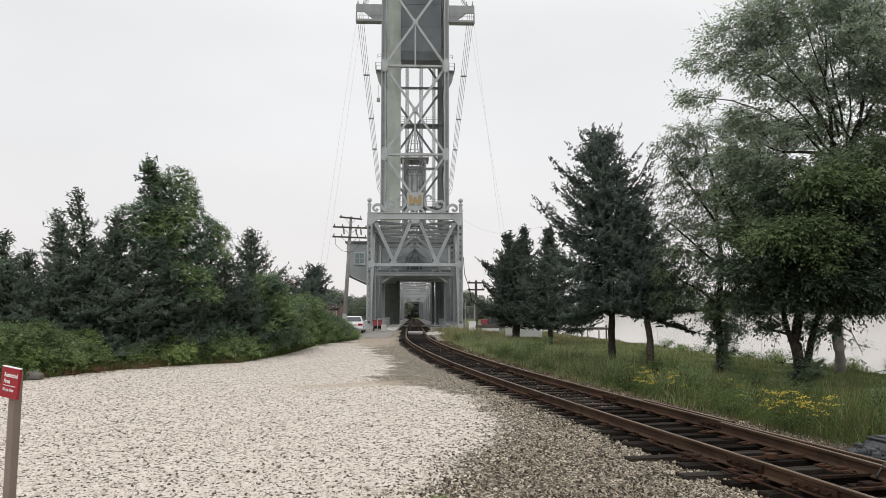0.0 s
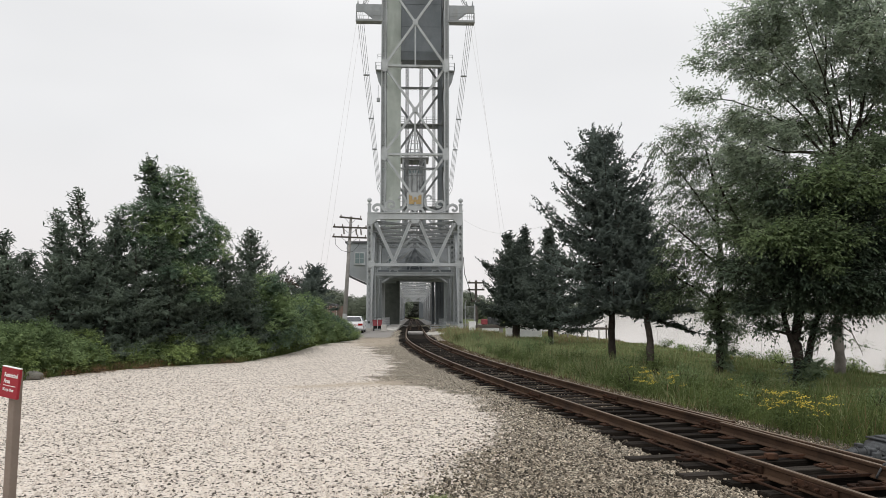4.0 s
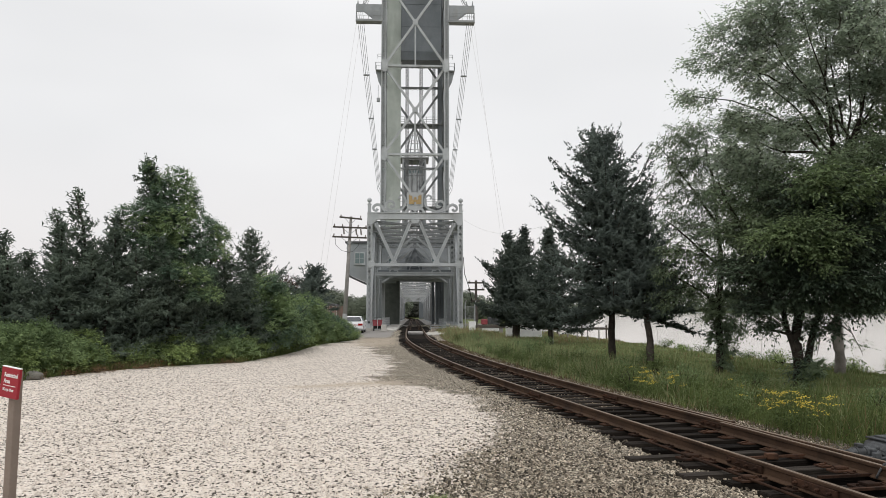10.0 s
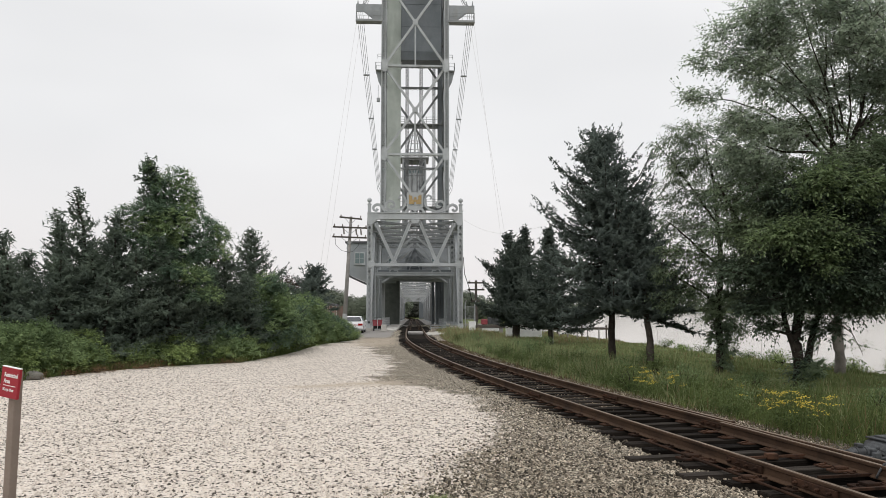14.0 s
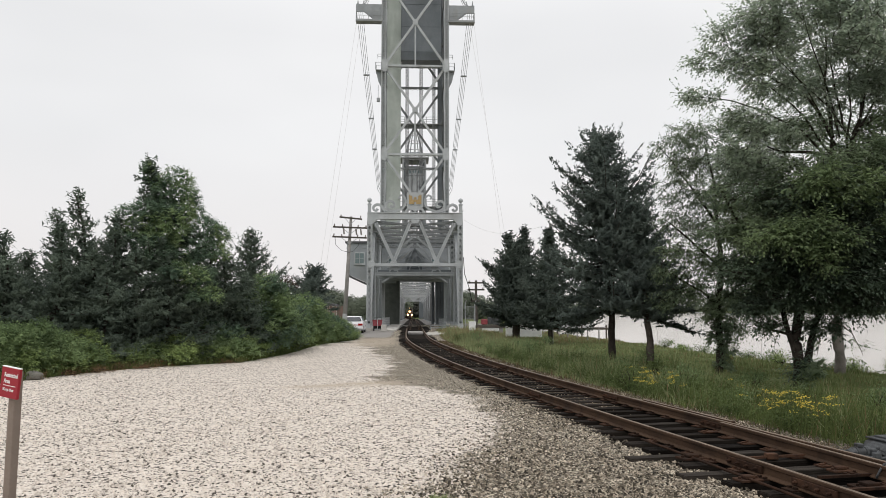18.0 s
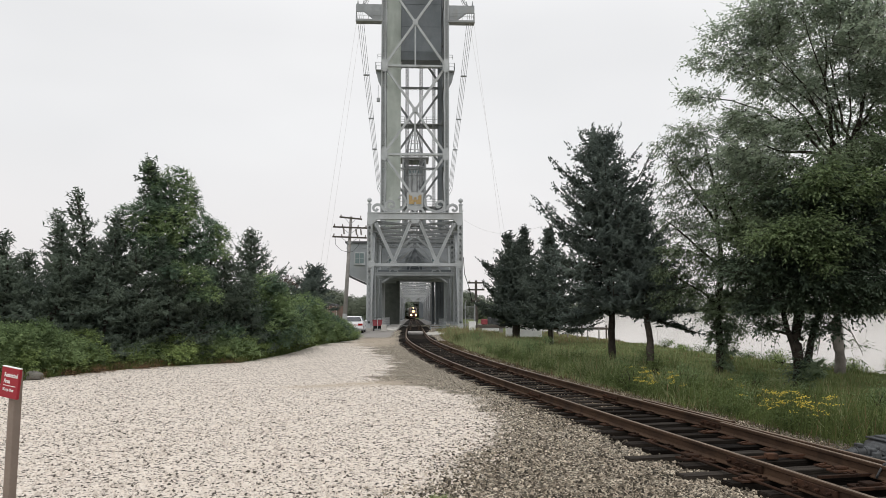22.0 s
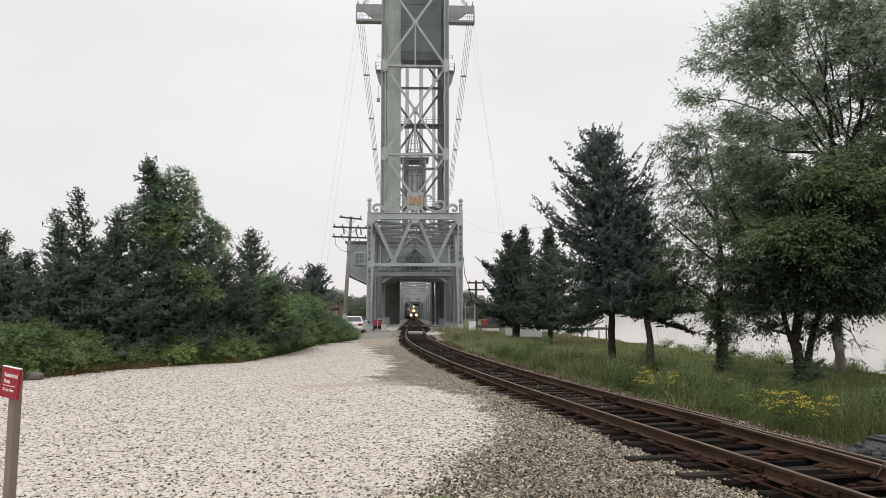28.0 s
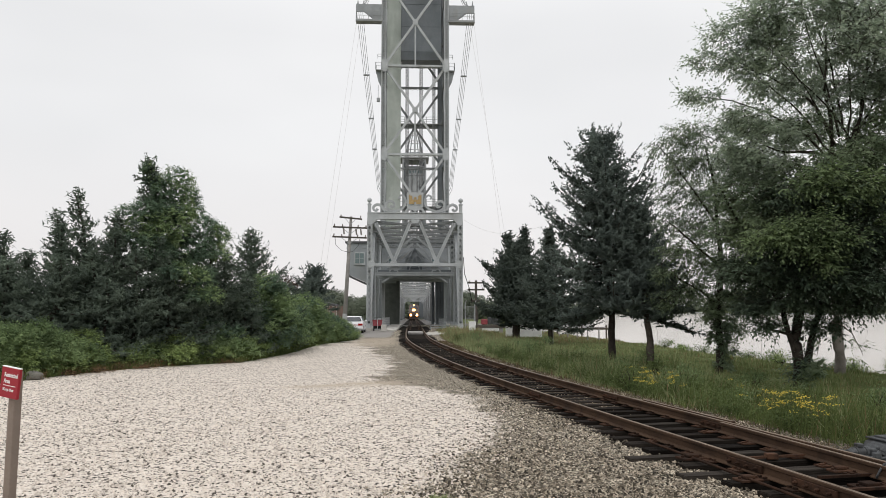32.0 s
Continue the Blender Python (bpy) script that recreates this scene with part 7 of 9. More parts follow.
    leafy_mass("vines", 0, 0, vines, 74, 251, M_VINE, "", leaf=0.1, slim=0.6, reach=0.26, droop=0.5, rough=0.42, parent=t, patch=0.1, more=(M_VINE_BRIGHT,))
    # vines and shrubs towards the bridge
    for k, (x, y, w, h, s) in enumerate(((-8.2, 35.0, 1.3, 3.9, 61), (-8.4, 38.5, 1.4, 3.5, 62), (-8.0, 43.0, 1.25, 2.9, 63), (-7.4, 47.0, 1.1, 1.75, 64), (-7.2, 50.0, 1.0, 1.3, 65), (-6.95, 51.6, 0.85, 0.85, 68), (-9.6, 31.2, 1.5, 1.5, 66), (-8.9, 36.0, 1.2, 3.2, 67))):
        r = random.Random(s)
        blobs = [(0, 0.2, h * 0.35, w, 1.4, h * 0.4)]
        for i in range(9):
            q = 0.25 + 0.7 * i / 8
            blobs.append((r.uniform(-0.8, 0.8) * w * (1.1 - q * 0.7), r.uniform(-1.1, 0.2) * (1.2 - q), h * q * 0.92, r.uniform(0.4, 0.65), r.uniform(0.4, 0.65), r.uniform(0.25, 0.42)))
        BROAD.append(leafy_mass("shrub", x, y, blobs, 46, s, M_VINE_BRIGHT, "bright green vine-covered shrub at the yard's edge", leaf=0.14, slim=0.5, reach=0.3, rough=0.38, patch=0.16, more=(M_VINE,)))
    # rounded shrubs near the sign
    for x, y, w, h, s in ((-14.1, 23.2, 2.0, 1.8, 71), (-13.0, 24.8, 1.0, 1.3, 72), (-16.5, 22.4, 1.9, 2.0, 73)):
        r = random.Random(s)
        blobs = [(0, 0.3, h * 0.4, w, 1.2, h * 0.45)]
        for i in range(11):
            q = r.uniform(0.3, 1.0)
            blobs.append((r.uniform(-0.95, 0.95) * w * (1.15 - 0.45 * q), r.uniform(-1.0, 0.4), h * q * 0.86, r.uniform(0.45, 0.75), r.uniform(0.4, 0.6), r.uniform(0.2, 0.34)))
        BROAD.append(leafy_mass("shrub", x, y, blobs, 52, s, M_BUSH, "rounded dense green shrub beside the yard", leaf=0.115, slim=0.36, reach=0.3, pairs=6, lift=0.6, rough=0.2))
    # low weeds along the edge
    for i in range(40):
        y = 21.6 + (i // 2) * 1.5 + 0.6 * (i % 2)
        x = float(verge_x(y)) - (0.5 + 0.2 * (i % 3) if i % 2 else 1.35)
        h = (0.5 + 0.35 * ((i * 7) % 4) / 3) * (1.0 if i % 2 else 1.8)
        r = random.Random(80 + i)
        blobs = [(r.uniform(-0.7, 0.7), r.uniform(-0.35, 0.35), h * r.uniform(0.3, 0.65), r.uniform(0.3, 0.5), r.uniform(0.25, 0.4), h * r.uniform(0.22, 0.4)) for _ in range(5)]
        BROAD.append(leafy_mass("weed_clump", x, y, blobs, 44, 80 + i, M_WEED if i % 4 else M_BUSH, "low leafy weeds along the gravel's edge", leaf=0.1, slim=0.42, reach=0.24, lift=0.8, rough=0.3, category="weeds", core=False))
    for i, (dx, y) in enumerate(((-0.25, 22.2), (-0.1, 23.4), (0.0, 24.6), (-0.2, 25.6), (0.05, 26.4), (-0.1, 27.4), (-0.1, 29.5))):
        BROAD.append(broadleaf("dry_weed_clump", float(verge_x(y)) + dx, y, [], [(0, 0, 0.16, 0.75, 0.4, 0.16)], 34, 26, 180 + i, M_DRYWEED, "low withered brown weeds along the gravel's edge", leaf=0.075, size=0.2, category="weeds", slim=0.25))
    # bare reddish tree at the far end
    T = [([(0, 0, 0), (0.1, 0, 1.6), (0.3, 0, 3.0)], 0.12, 0.05)]
    L = [([(0.1, 0, 1.6), (-0.9, 0, 2.8), (-1.6, 0, 3.6)], 0.05, 0.015), ([(0.2, 0, 2.2), (1.0, 0, 3.2), (1.7, 0, 3.7)], 0.05, 0.015)]
    BROAD.append(grown("bronze_leaved_tree", -10.6, 50.5, L, [(-0.6, 0, 3.9, 1.7, 1.2, 0.6), (0.9, 0, 3.8, 1.2, 1, 0.55)], 220, 97, M_REDLEAF, "small tree with thin bronze leaves", trunk=T, leaf=0.13, reach=0.4, gaps=0.2))


def make_grass():
    rng = np.random.default_rng(7)
    n = 250000
    y = 7 + 62 * rng.random(n) ** 1.5
    lo = track_x(y) + np.interp(y, [0, 10.0, 11, 12, 30, 60, 75], [2.8, 2.5, 2.0, 1.85, 1.65, 1.8, 2.1]) + np.abs(rng.normal(0, 0.25, n))
    hi = bank_x(y)
    x = lo + (hi - lo) * rng.random(n)
    tall = 1.1 - 0.75 * smooth(2.6, 6.0, x - lo)
    h = rng.uniform(0.18, 0.72, n) * tall * (0.75 + 0.5 * np.sin(x * 1.7) * np.sin(y * 0.9)) * np.where(x - lo < 0.5, 0.5, 1)
    dry = (rng.random(n) < 0.07) | ((y > 46) & (rng.random(n) < 0.3))
    pale = ~dry & (rng.random(n) < 0.06 + 0.65 * smooth(13, 22, y) * smooth(6.0, 3.5, x - lo) + 0.4 * smooth(24, 40, y))
    lawn = ~dry & ~pale & (x - lo > 3.6 + 0.8 * rng.normal(size=n))
    for nm, sel, mat, lab in (("short_grass", lawn, M_LAWN, "short green grass under the trees"), ("tall_grass", ~dry & ~pale & ~lawn, M_GRASS, "tall green grass between the track and the water"), ("seeding_grass", pale, M_GRASS_PALE, "pale seeding grass along the track"),
                              ("dry_grass", dry, M_STRAW, "scattered dry grass stalks")):
        at = np.stack([x[sel], y[sel], land(x[sel], y[sel]) - 0.02], axis=1)
        w = rng.normal(size=(sel.sum(), 3)) * rng.choice([0.2, 0.4, 0.8], (sel.sum(), 1)) + np.array([0.05, 0, 1.0])
        ob = new(nm, blades(nm, at, w, h[sel], 0.005 + 0.0008 * y[sel], mat, rng))
        tagged(ob, lab, "grass", kind="stuff")
    # withered low growth on the soil beside the rail
    k = 9000
    vy = 7.5 + 40 * rng.random(k) ** 1.4
    vx = track_x(vy) + 1.25 + np.abs(rng.normal(0, 0.55, k)) + np.where(vy < 11, 0.5, 0)
    at = np.stack([vx, vy, land(vx, vy) - 0.01], axis=1)
    ob = new("withered_verge", blades("withered_verge", at, rng.normal(size=(k, 3)) * 0.8 + np.array([0, 0, 0.7]), rng.uniform(0.03, 0.16, k), 0.006 + 0.0006 * vy, M_DRYVERGE, rng))
    tagged(ob, "low withered growth on the soil beside the rail", "weeds", kind="stuff")
    # fine-leaved herbs standing among the grass
    n, k = 9000, 10
    y = 8 + 26 * rng.random(n) ** 1.4
    lo = track_x(y) + np.interp(y, [0, 10.0, 11, 12, 30], [3.1, 2.8, 2.3, 2.2, 1.9])
    x = lo + np.abs(rng.normal(0, 1.6, n))
    patch = np.array([noise.noise(Vector((a * 1.1, c * 0.7, 4.0))) for a, c in zip(x, y)])
    keep = patch + rng.normal(0, 0.12, n) > -0.05
    x, y, lo, patch, n = x[keep], y[keep], lo[keep], patch[keep], int(keep.sum())
    root = np.stack([x, y, land(x, y)], axis=1)
    stem = unit(rng.normal(size=(n, 3)) * 0.16 + np.array([0, 0, 1.0]))
    h = rng.uniform(0.3, 0.75, n) * (0.75 + 1.0 * np.clip(patch, 0, 0.6)) * np.where(x - lo < 0.5, 0.7, 1) * (1 - 0.6 * smooth(2.4, 4.5, x - lo))
    u = np.tile(np.linspace(0.15, 1.0, k), n)
    at = np.repeat(root, k, axis=0) + np.repeat(stem * h[:, None], k, axis=0) * u[:, None]
    ways = rng.normal(size=(n * k, 3)) * np.array([1, 1, 0.4]) + np.array([0, 0, 0.7])
    ob = new("fine_herbs", leaves("fine_herbs", at, ways, (0.125 - 0.07 * u), 0.015, M_HERB, rng, 0.1))
    tagged(ob, "fine-leaved green herbs among the grass", "herbs", kind="stuff")
    # thin sprouts in the left verge
    n = 9000
    y = 20 + 32 * rng.random(n)
    x = verge_x(y) + 0.15 - np.abs(rng.normal(0, 0.6, n))
    at = np.stack([x, y, land(x, y) - 0.02], axis=1)
    ob = new("verge_grass", leaves("verge_grass", at, rng.normal(size=(n, 3)) * 0.35 + np.array([0, 0, 1.0]), rng.uniform(0.1, 0.4, n), 0.03, M_GRASS, rng, 0.1))
    tagged(ob, "short grass along the gravel's edge", "grass", kind="stuff")
    # a small tuft in the ballast
    at = np.stack([rng.normal(-0.03, 0.07, 90), rng.normal(8.42, 0.04, 90), np.zeros(90)], axis=1)
    at[:, 2] = land(at[:, 0], at[:, 1])
    ob = new("weed_tuft", blades("weed_tuft", at, rng.normal(size=(90, 3)) * 0.5 + np.array([0, 0, 0.8]), rng.uniform(0.03, 0.1, 90), 0.012, M_WEED, rng))
    tagged(ob, "small green weed tuft in the ballast", "weeds")
    # rank weeds along the bank's edge
    for i in range(18):
        y = 17.5 + 1.45 * i
        x = float(bank_x(y)) - 0.35 + 0.25 * ((i * 5) % 3)
        h = 0.35 + 0.3 * ((i * 7) % 4) / 3
        BROAD.append(broadleaf("weed_clump", x, y, [], [(0, 0, h * 0.5, 0.45, 0.4, h * 0.6)], 22, 30, 210 + i, M_BUSH if i % 3 else M_WEED, "rank green weeds on the bank's edge", leaf=0.09, size=0.2, category="weeds", slim=0.3))
    # leafy weeds standing in the grass
    for i in range(36):
        y = 13.0 + 1.05 * i
        x = float(track_x(y)) + 2.4 + 0.75 * ((i * 5) % 6)
        h = 0.4 + 0.16 * ((i * 3) % 4)
        BROAD.append(broadleaf("weed_clump", x, y, [], [(0, 0, h * 0.6, 0.5, 0.4, h * 0.5)], 26, 34, 140 + i, M_BUSH if i % 3 else M_HERB, "leafy green weeds standing in the tall grass", leaf=0.08, size=0.2, category="weeds", slim=0.3))
    # yellow wildflowers
    clumps = [(4.75, 17.3, 0.26, 18), (5.1, 16.8, 0.25, 9), (5.9, 15.0, 0.4, 4), (5.72, 12.8, 0.2, 15), (5.92, 12.4, 0.2, 20), (6.07, 12.0, 0.18, 12), (5.88, 9.75, 0.08, 8)]
    for i, (cx, cy, r, k) in enumerate(clumps):
        g = thing("wildflowers", pose(cx, cy, float(land(cx, cy))), "clump of yellow wildflowers in the tall grass", "flowers", "wildflower clumps")
        px, py = rng.normal(0, r * 0.6, k), rng.normal(0, r * 0.4, k)
        hh = rng.uniform(0.4, 0.74, k)
        b = Build()
        for a, c, z in zip(px, py, hh):
            b.tube([(a, c, -0.03), (a + 0.03, c, z * 0.6), (a + 0.02, c + 0.02, z)], 0.003, 4)
        tagged(part("stalk_work", b, M_GRASS, g), kind="stuff")
        b = Build()
        for a, c, z in zip(px, py, hh):
            for _ in range(9):
                o = rng.normal(0, 0.036, 3) * np.array([1.2, 1, 0.32])
                b.lathe([(0.003, -0.004), (0.011, 0.0), (0.003, 0.007)], (a + 0.02 + o[0], c + 0.02 + o[1], z + o[2]), 5)
        tagged(part("bloom_work", b, M_FLOWER, g), kind="stuff")


def make_far_woods():
    """Wooded far shores: billowing crowns, each a dome of leaf clumps turned to the sky."""
    rng = np.random.default_rng(3)
    up = np.array([0, 0, 1.0])
    for xs, ys, hgt, n, m, mat, lab in (((-76, -18), (302, 345), (9.5, 14.5), 95, 900, M_FAR, "far green woods beyond the canal"), ((-160, -76), (302, 345), (9.5, 14.5), 90, 160, M_FAR, "far green woods beyond the canal"), ((4, 60), (322, 375), (9.5, 14.5), 80, 900, M_FAR, "far green woods beyond the canal"),
                                        ((80, 1500), (1190, 1330), (22, 34), 300, 70, M_FAR, "distant wooded shore across the water"), ((-23, 10), (385, 430), (12, 16), 60, 300, M_FAR_DARK, "dark woods closing the line beyond the bridge")):
        x, y = rng.uniform(*xs, n), rng.uniform(*ys, n)
        h = rng.uniform(*hgt, n) * (0.85 + 0.15 * np.sin(x * 0.21))
        r = h * rng.uniform(0.36, 0.52, n)
        d = unit(rng.normal(size=(n * m, 3)) + up * 0.25)
        lump = 1 + 0.12 * np.sin(d[:, 0] * 7 + np.repeat(x, m)) * np.sin(d[:, 2] * 6 + np.repeat(y, m))
        R = np.repeat(np.stack([r, r, h * 0.5], axis=1), m, axis=0)
        at = np.repeat(np.stack([x, y, land(x, y) + h * 0.5], axis=1), m, axis=0) + d * R * (lump * rng.uniform(0.86, 1.02, n * m))[:, None]
        hh = np.repeat(h, m)
        ob = new("far_woods", scales("far_woods", at, d + up * 0.9 + rng.normal(size=(n * m, 3)) * 0.16, hh * (0.044 if m > 500 else 0.07 if m > 100 else 0.1), mat, rng))
        tagged(ob, lab, "woods", kind="stuff")


make_right_trees()
make_left_trees()
make_grass()
make_far_woods()
stones("pale_gravel", 52000, pale_region, (0.011, 0.026), M_STONE, 1, "loose pale crushed stones on the yard")
stones("grey_gravel", 115000, grey_region, (0.0095, 0.026), M_BALLAST, 2, "loose grey ballast stones round the track")
stones("track_rubble", 10000, track_region, (0.01, 0.028), M_RUBBLE, 5, "dark stone rubble between the sleepers")


# ---- things about the yard ----
def words(name, text, size, at, mat, parent, lean=0.0, width=None):
    """Raised lettering on an upright face that looks towards -y."""
    cu = bpy.data.curves.new(name, "FONT")
    cu.body, cu.size, cu.extrude, cu.offset = text, size, 0.0015, 0.0012
    tmp = bpy.data.objects.new("tmp", cu)
    me = bpy.data.meshes.new_from_object(tmp)
    bpy.data.objects.remove(tmp)
    me.name = name
    me.materials.clear()
    me.materials.append(mat)
    ob = new(name, me)
    ob.parent = parent
    ob.matrix_basis = pose(*at, 90, 0, 0) @ Matrix.Diagonal((width or 1, 1, 1, 1))
    return ob


def make_sign():
    s = thing("warning_sign", pose(-3.74, 6.5, float(land(-3.74, 6.5)), 0, 1.15, -22), "red warning sign with white lettering on a brown timber post", "sign")
    part("post", Build().soft_box(-0.037, 0.037, -0.037, 0.037, -0.2, 1.57, 0.005), M_POST, s, "brown painted timber post")
    p = part("panel", Build().soft_box(-0.118, 0.098, -0.066, -0.038, 1.345, 1.605, 0.004), M_RED, s, "red enamelled sign panel")
    p.matrix_basis = pose(0.008, 0, 1.475, 0, 5.5, 0) @ pose(0, 0, -1.475)
    part("panel_edge", Build().soft_box(-0.118, 0.098, -0.0665, -0.038, 1.603, 1.612, 0.003), M_WHITE, p)
    words("lettering", "Restricted", 0.05, (-0.078, -0.067, 1.525), M_WHITE, p, width=0.78)
    words("lettering", "Area", 0.05, (-0.078, -0.067, 1.472), M_WHITE, p, width=0.78)
    words("lettering", "Keep Out", 0.032, (-0.078, -0.067, 1.405), M_WHITE, p)
    part("rule", Build().box(-0.08, 0.07, -0.0685, -0.066, 1.448, 1.453), M_WHITE, p)


def make_car():
    """A white saloon seen from behind."""
    x, y = -7.95, 66.0
    car = thing("car", pose(x, y, float(land(x, y)), 0, 0, 3), "white four-door saloon car parked beside the bridge", "car")
    W = 0.96
    low = [(-2.6, 0.42), (-2.68, 0.6), (-2.62, 0.92), (-2.5, 0.98), (-1.55, 1.0), (1.05, 0.98), (2.3, 0.88), (2.6, 0.7), (2.62, 0.4), (2.3, 0.24), (-2.3, 0.26)]
    bm = bmesh.new()
    rows = []
    for u, k in ((-W, 0.93), (-W * 0.96, 1.0), (W * 0.96, 1.0), (W, 0.93)):
        rows.append([bm.verts.new((u, a, 0.25 + (z - 0.25) * k)) for a, z in low])
    n = len(low)
    for r, q in zip(rows, rows[1:]):
        for i in range(n):
            bm.faces.new((r[i], r[(i + 1) % n], q[(i + 1) % n], q[i]))
    bm.faces.new(rows[0][::-1])
    bm.faces.new(rows[-1])
    bmesh.ops.bevel(bm, geom=list(bm.edges), offset=0.04, segments=2, affect="EDGES")
    bmesh.ops.recalc_face_normals(bm, faces=bm.faces)
    me = bpy.data.meshes.new("body")
    bm.to_mesh(me)
    bm.free()
    me.materials.append(M_CAR)
    part("body", me, M_CAR, car, "white painted body", True)
    # cabin
    b = Build()
    prof = [(-1.75, 0.98, 0.90), (-1.15, 1.40, 0.70), (-0.9, 1.45, 0.68), (0.35, 1.46, 0.68), (1.15, 0.97, 0.88)]
    vs = []
    for a, z, w in prof:
        vs += [(-w, a, z), (w, a, z)]
    fs = [(2 * i, 2 * i + 1, 2 * i + 3, 2 * i + 2) for i in range(4)] + [(0, 2, 4, 6, 8), (9, 7, 5, 3, 1), (0, 8, 9, 1)]
    part("cabin", b.add(vs, fs), M_CAR, car)
    g = Build().add([(-0.80, -1.72, 1.03), (0.80, -1.72, 1.03), (0.63, -1.22, 1.37), (-0.63, -1.22, 1.37)], [(0, 1, 2, 3)])
    g.v = [(p[0], p[1] - 0.03, p[2] + 0.025) for p in g.v]
    part("rear_window", g, M_GLASS, car, "dark rear window")
    for s in (-1, 1):
        g = Build().add([(s * 0.905, -1.45, 1.03), (s * 0.905, 0.85, 1.03), (s * 0.72, 0.3, 1.38), (s * 0.72, -1.05, 1.37)], [(0, 1, 2, 3)])
        g.v = [(p[0] + s * 0.012, p[1], p[2]) for p in g.v]
        part("side_window", g, M_GLASS, car)
        part("tail_lamp", Build().soft_box(min(s * 0.55, s * 0.93), max(s * 0.55, s * 0.93), -2.7, -2.6, 0.68, 0.86, 0.02), M_LAMP_RED, car, "red tail lamp")
        part("wing_mirror", Build().soft_box(s * 1.02 - 0.09, s * 1.02 + 0.09, 0.75, 0.85, 0.98, 1.12, 0.03), M_CAR, car)
        for a in (-1.6, 1.5):
            w = part("wheel", Build().lathe([(0.2, -0.11), (0.31, -0.11), (0.335, -0.06), (0.335, 0.06), (0.31, 0.11), (0.2, 0.11)], (s * 0.86, a, 0.33), 18, "x"), M_TYRE, car, "black tyre")
            part("rim", Build().lathe([(0.21, -0.02), (0.2, 0.02), (0.08, 0.03)], (s * 0.975, a, 0.33), 14, "x"), M_CHROME, w)
    part("bumper", Build().soft_box(-0.95, 0.95, -2.74, -2.6, 0.4, 0.58, 0.04), M_CAR, car)
    part("number_plate", Build().soft_box(-0.16, 0.16, -2.72, -2.68, 0.7, 0.84, 0.01), M_WHITE, car)
    part("trim", Build().box(-0.55, 0.55, -2.695, -2.66, 0.72, 0.76), M_LAMP_RED, car)


def make_pole():
    """Leaning service pole with three crossarms."""
    p = thing("utility_pole", pose(-8.3, 62.0, 0.1, 0, 3.0, 0), "tall leaning timber utility pole with three crossarms and insulators", "utility pole")
    part("shaft", Build().tube([(0, 0, -0.5), (0, 0, 5), (0, 0, 9.9)], [0.19, 0.16, 0.11], 12), M_POLE, p, smooth=True)
    for z, w, o, tilt in ((9.75, 0.95, 0.0, 0.05), (8.95, 1.45, 0.0, -0.02), (8.12, 1.45, 0.0, -0.02)):
        arm = part("crossarm", Build().beam((-w + o, -0.16, z + tilt), (w + o, -0.16, z - tilt), 0.11, 0.13), M_POLE_DARK, p)
        k = 5 if w > 1 else 3
        for i in range(k):
            x = -w + 0.12 + (2 * w - 0.24) * i / (k - 1) + o
            if abs(x) < 0.1:
                continue
            part("insulator", Build().lathe([(0.03, 0), (0.07, 0.03), (0.035, 0.07), (0.075, 0.1), (0.04, 0.15), (0.05, 0.2)], (x, -0.16, z + 0.05), 8), M_INSUL, arm)
        for s in (-1, 1):
            part("arm_brace", Build().beam((s * w * 0.5, -0.2, z - 0.03), (0, -0.18, z - 0.55), 0.03, 0.04), M_GALV, arm)
    for s, dz in ((-1, 0.0), (0.75, 0.1)):
        pts = [(s * 1.2, -0.25, 8.05 + dz), (s * 1.1, -0.3, 7.4 + dz), (s * 0.55, -0.3, 6.95), (0.05, -0.2, 6.85)]
        part("jumper_cable", Build().tube(pts, 0.018, 5), M_TYRE, p)
    for x in (-0.55, 0.5, 0.9):
        part("cutout", Build().beam((x, -0.22, 8.85), (x + 0.1, -0.3, 8.35), 0.09, 0.09), M_INSUL, p)
    part("base_sleeve", Build().tube([(0, 0, 1.0), (0, 0, 1.7)], [0.2, 0.195], 12), M_GALV, p)


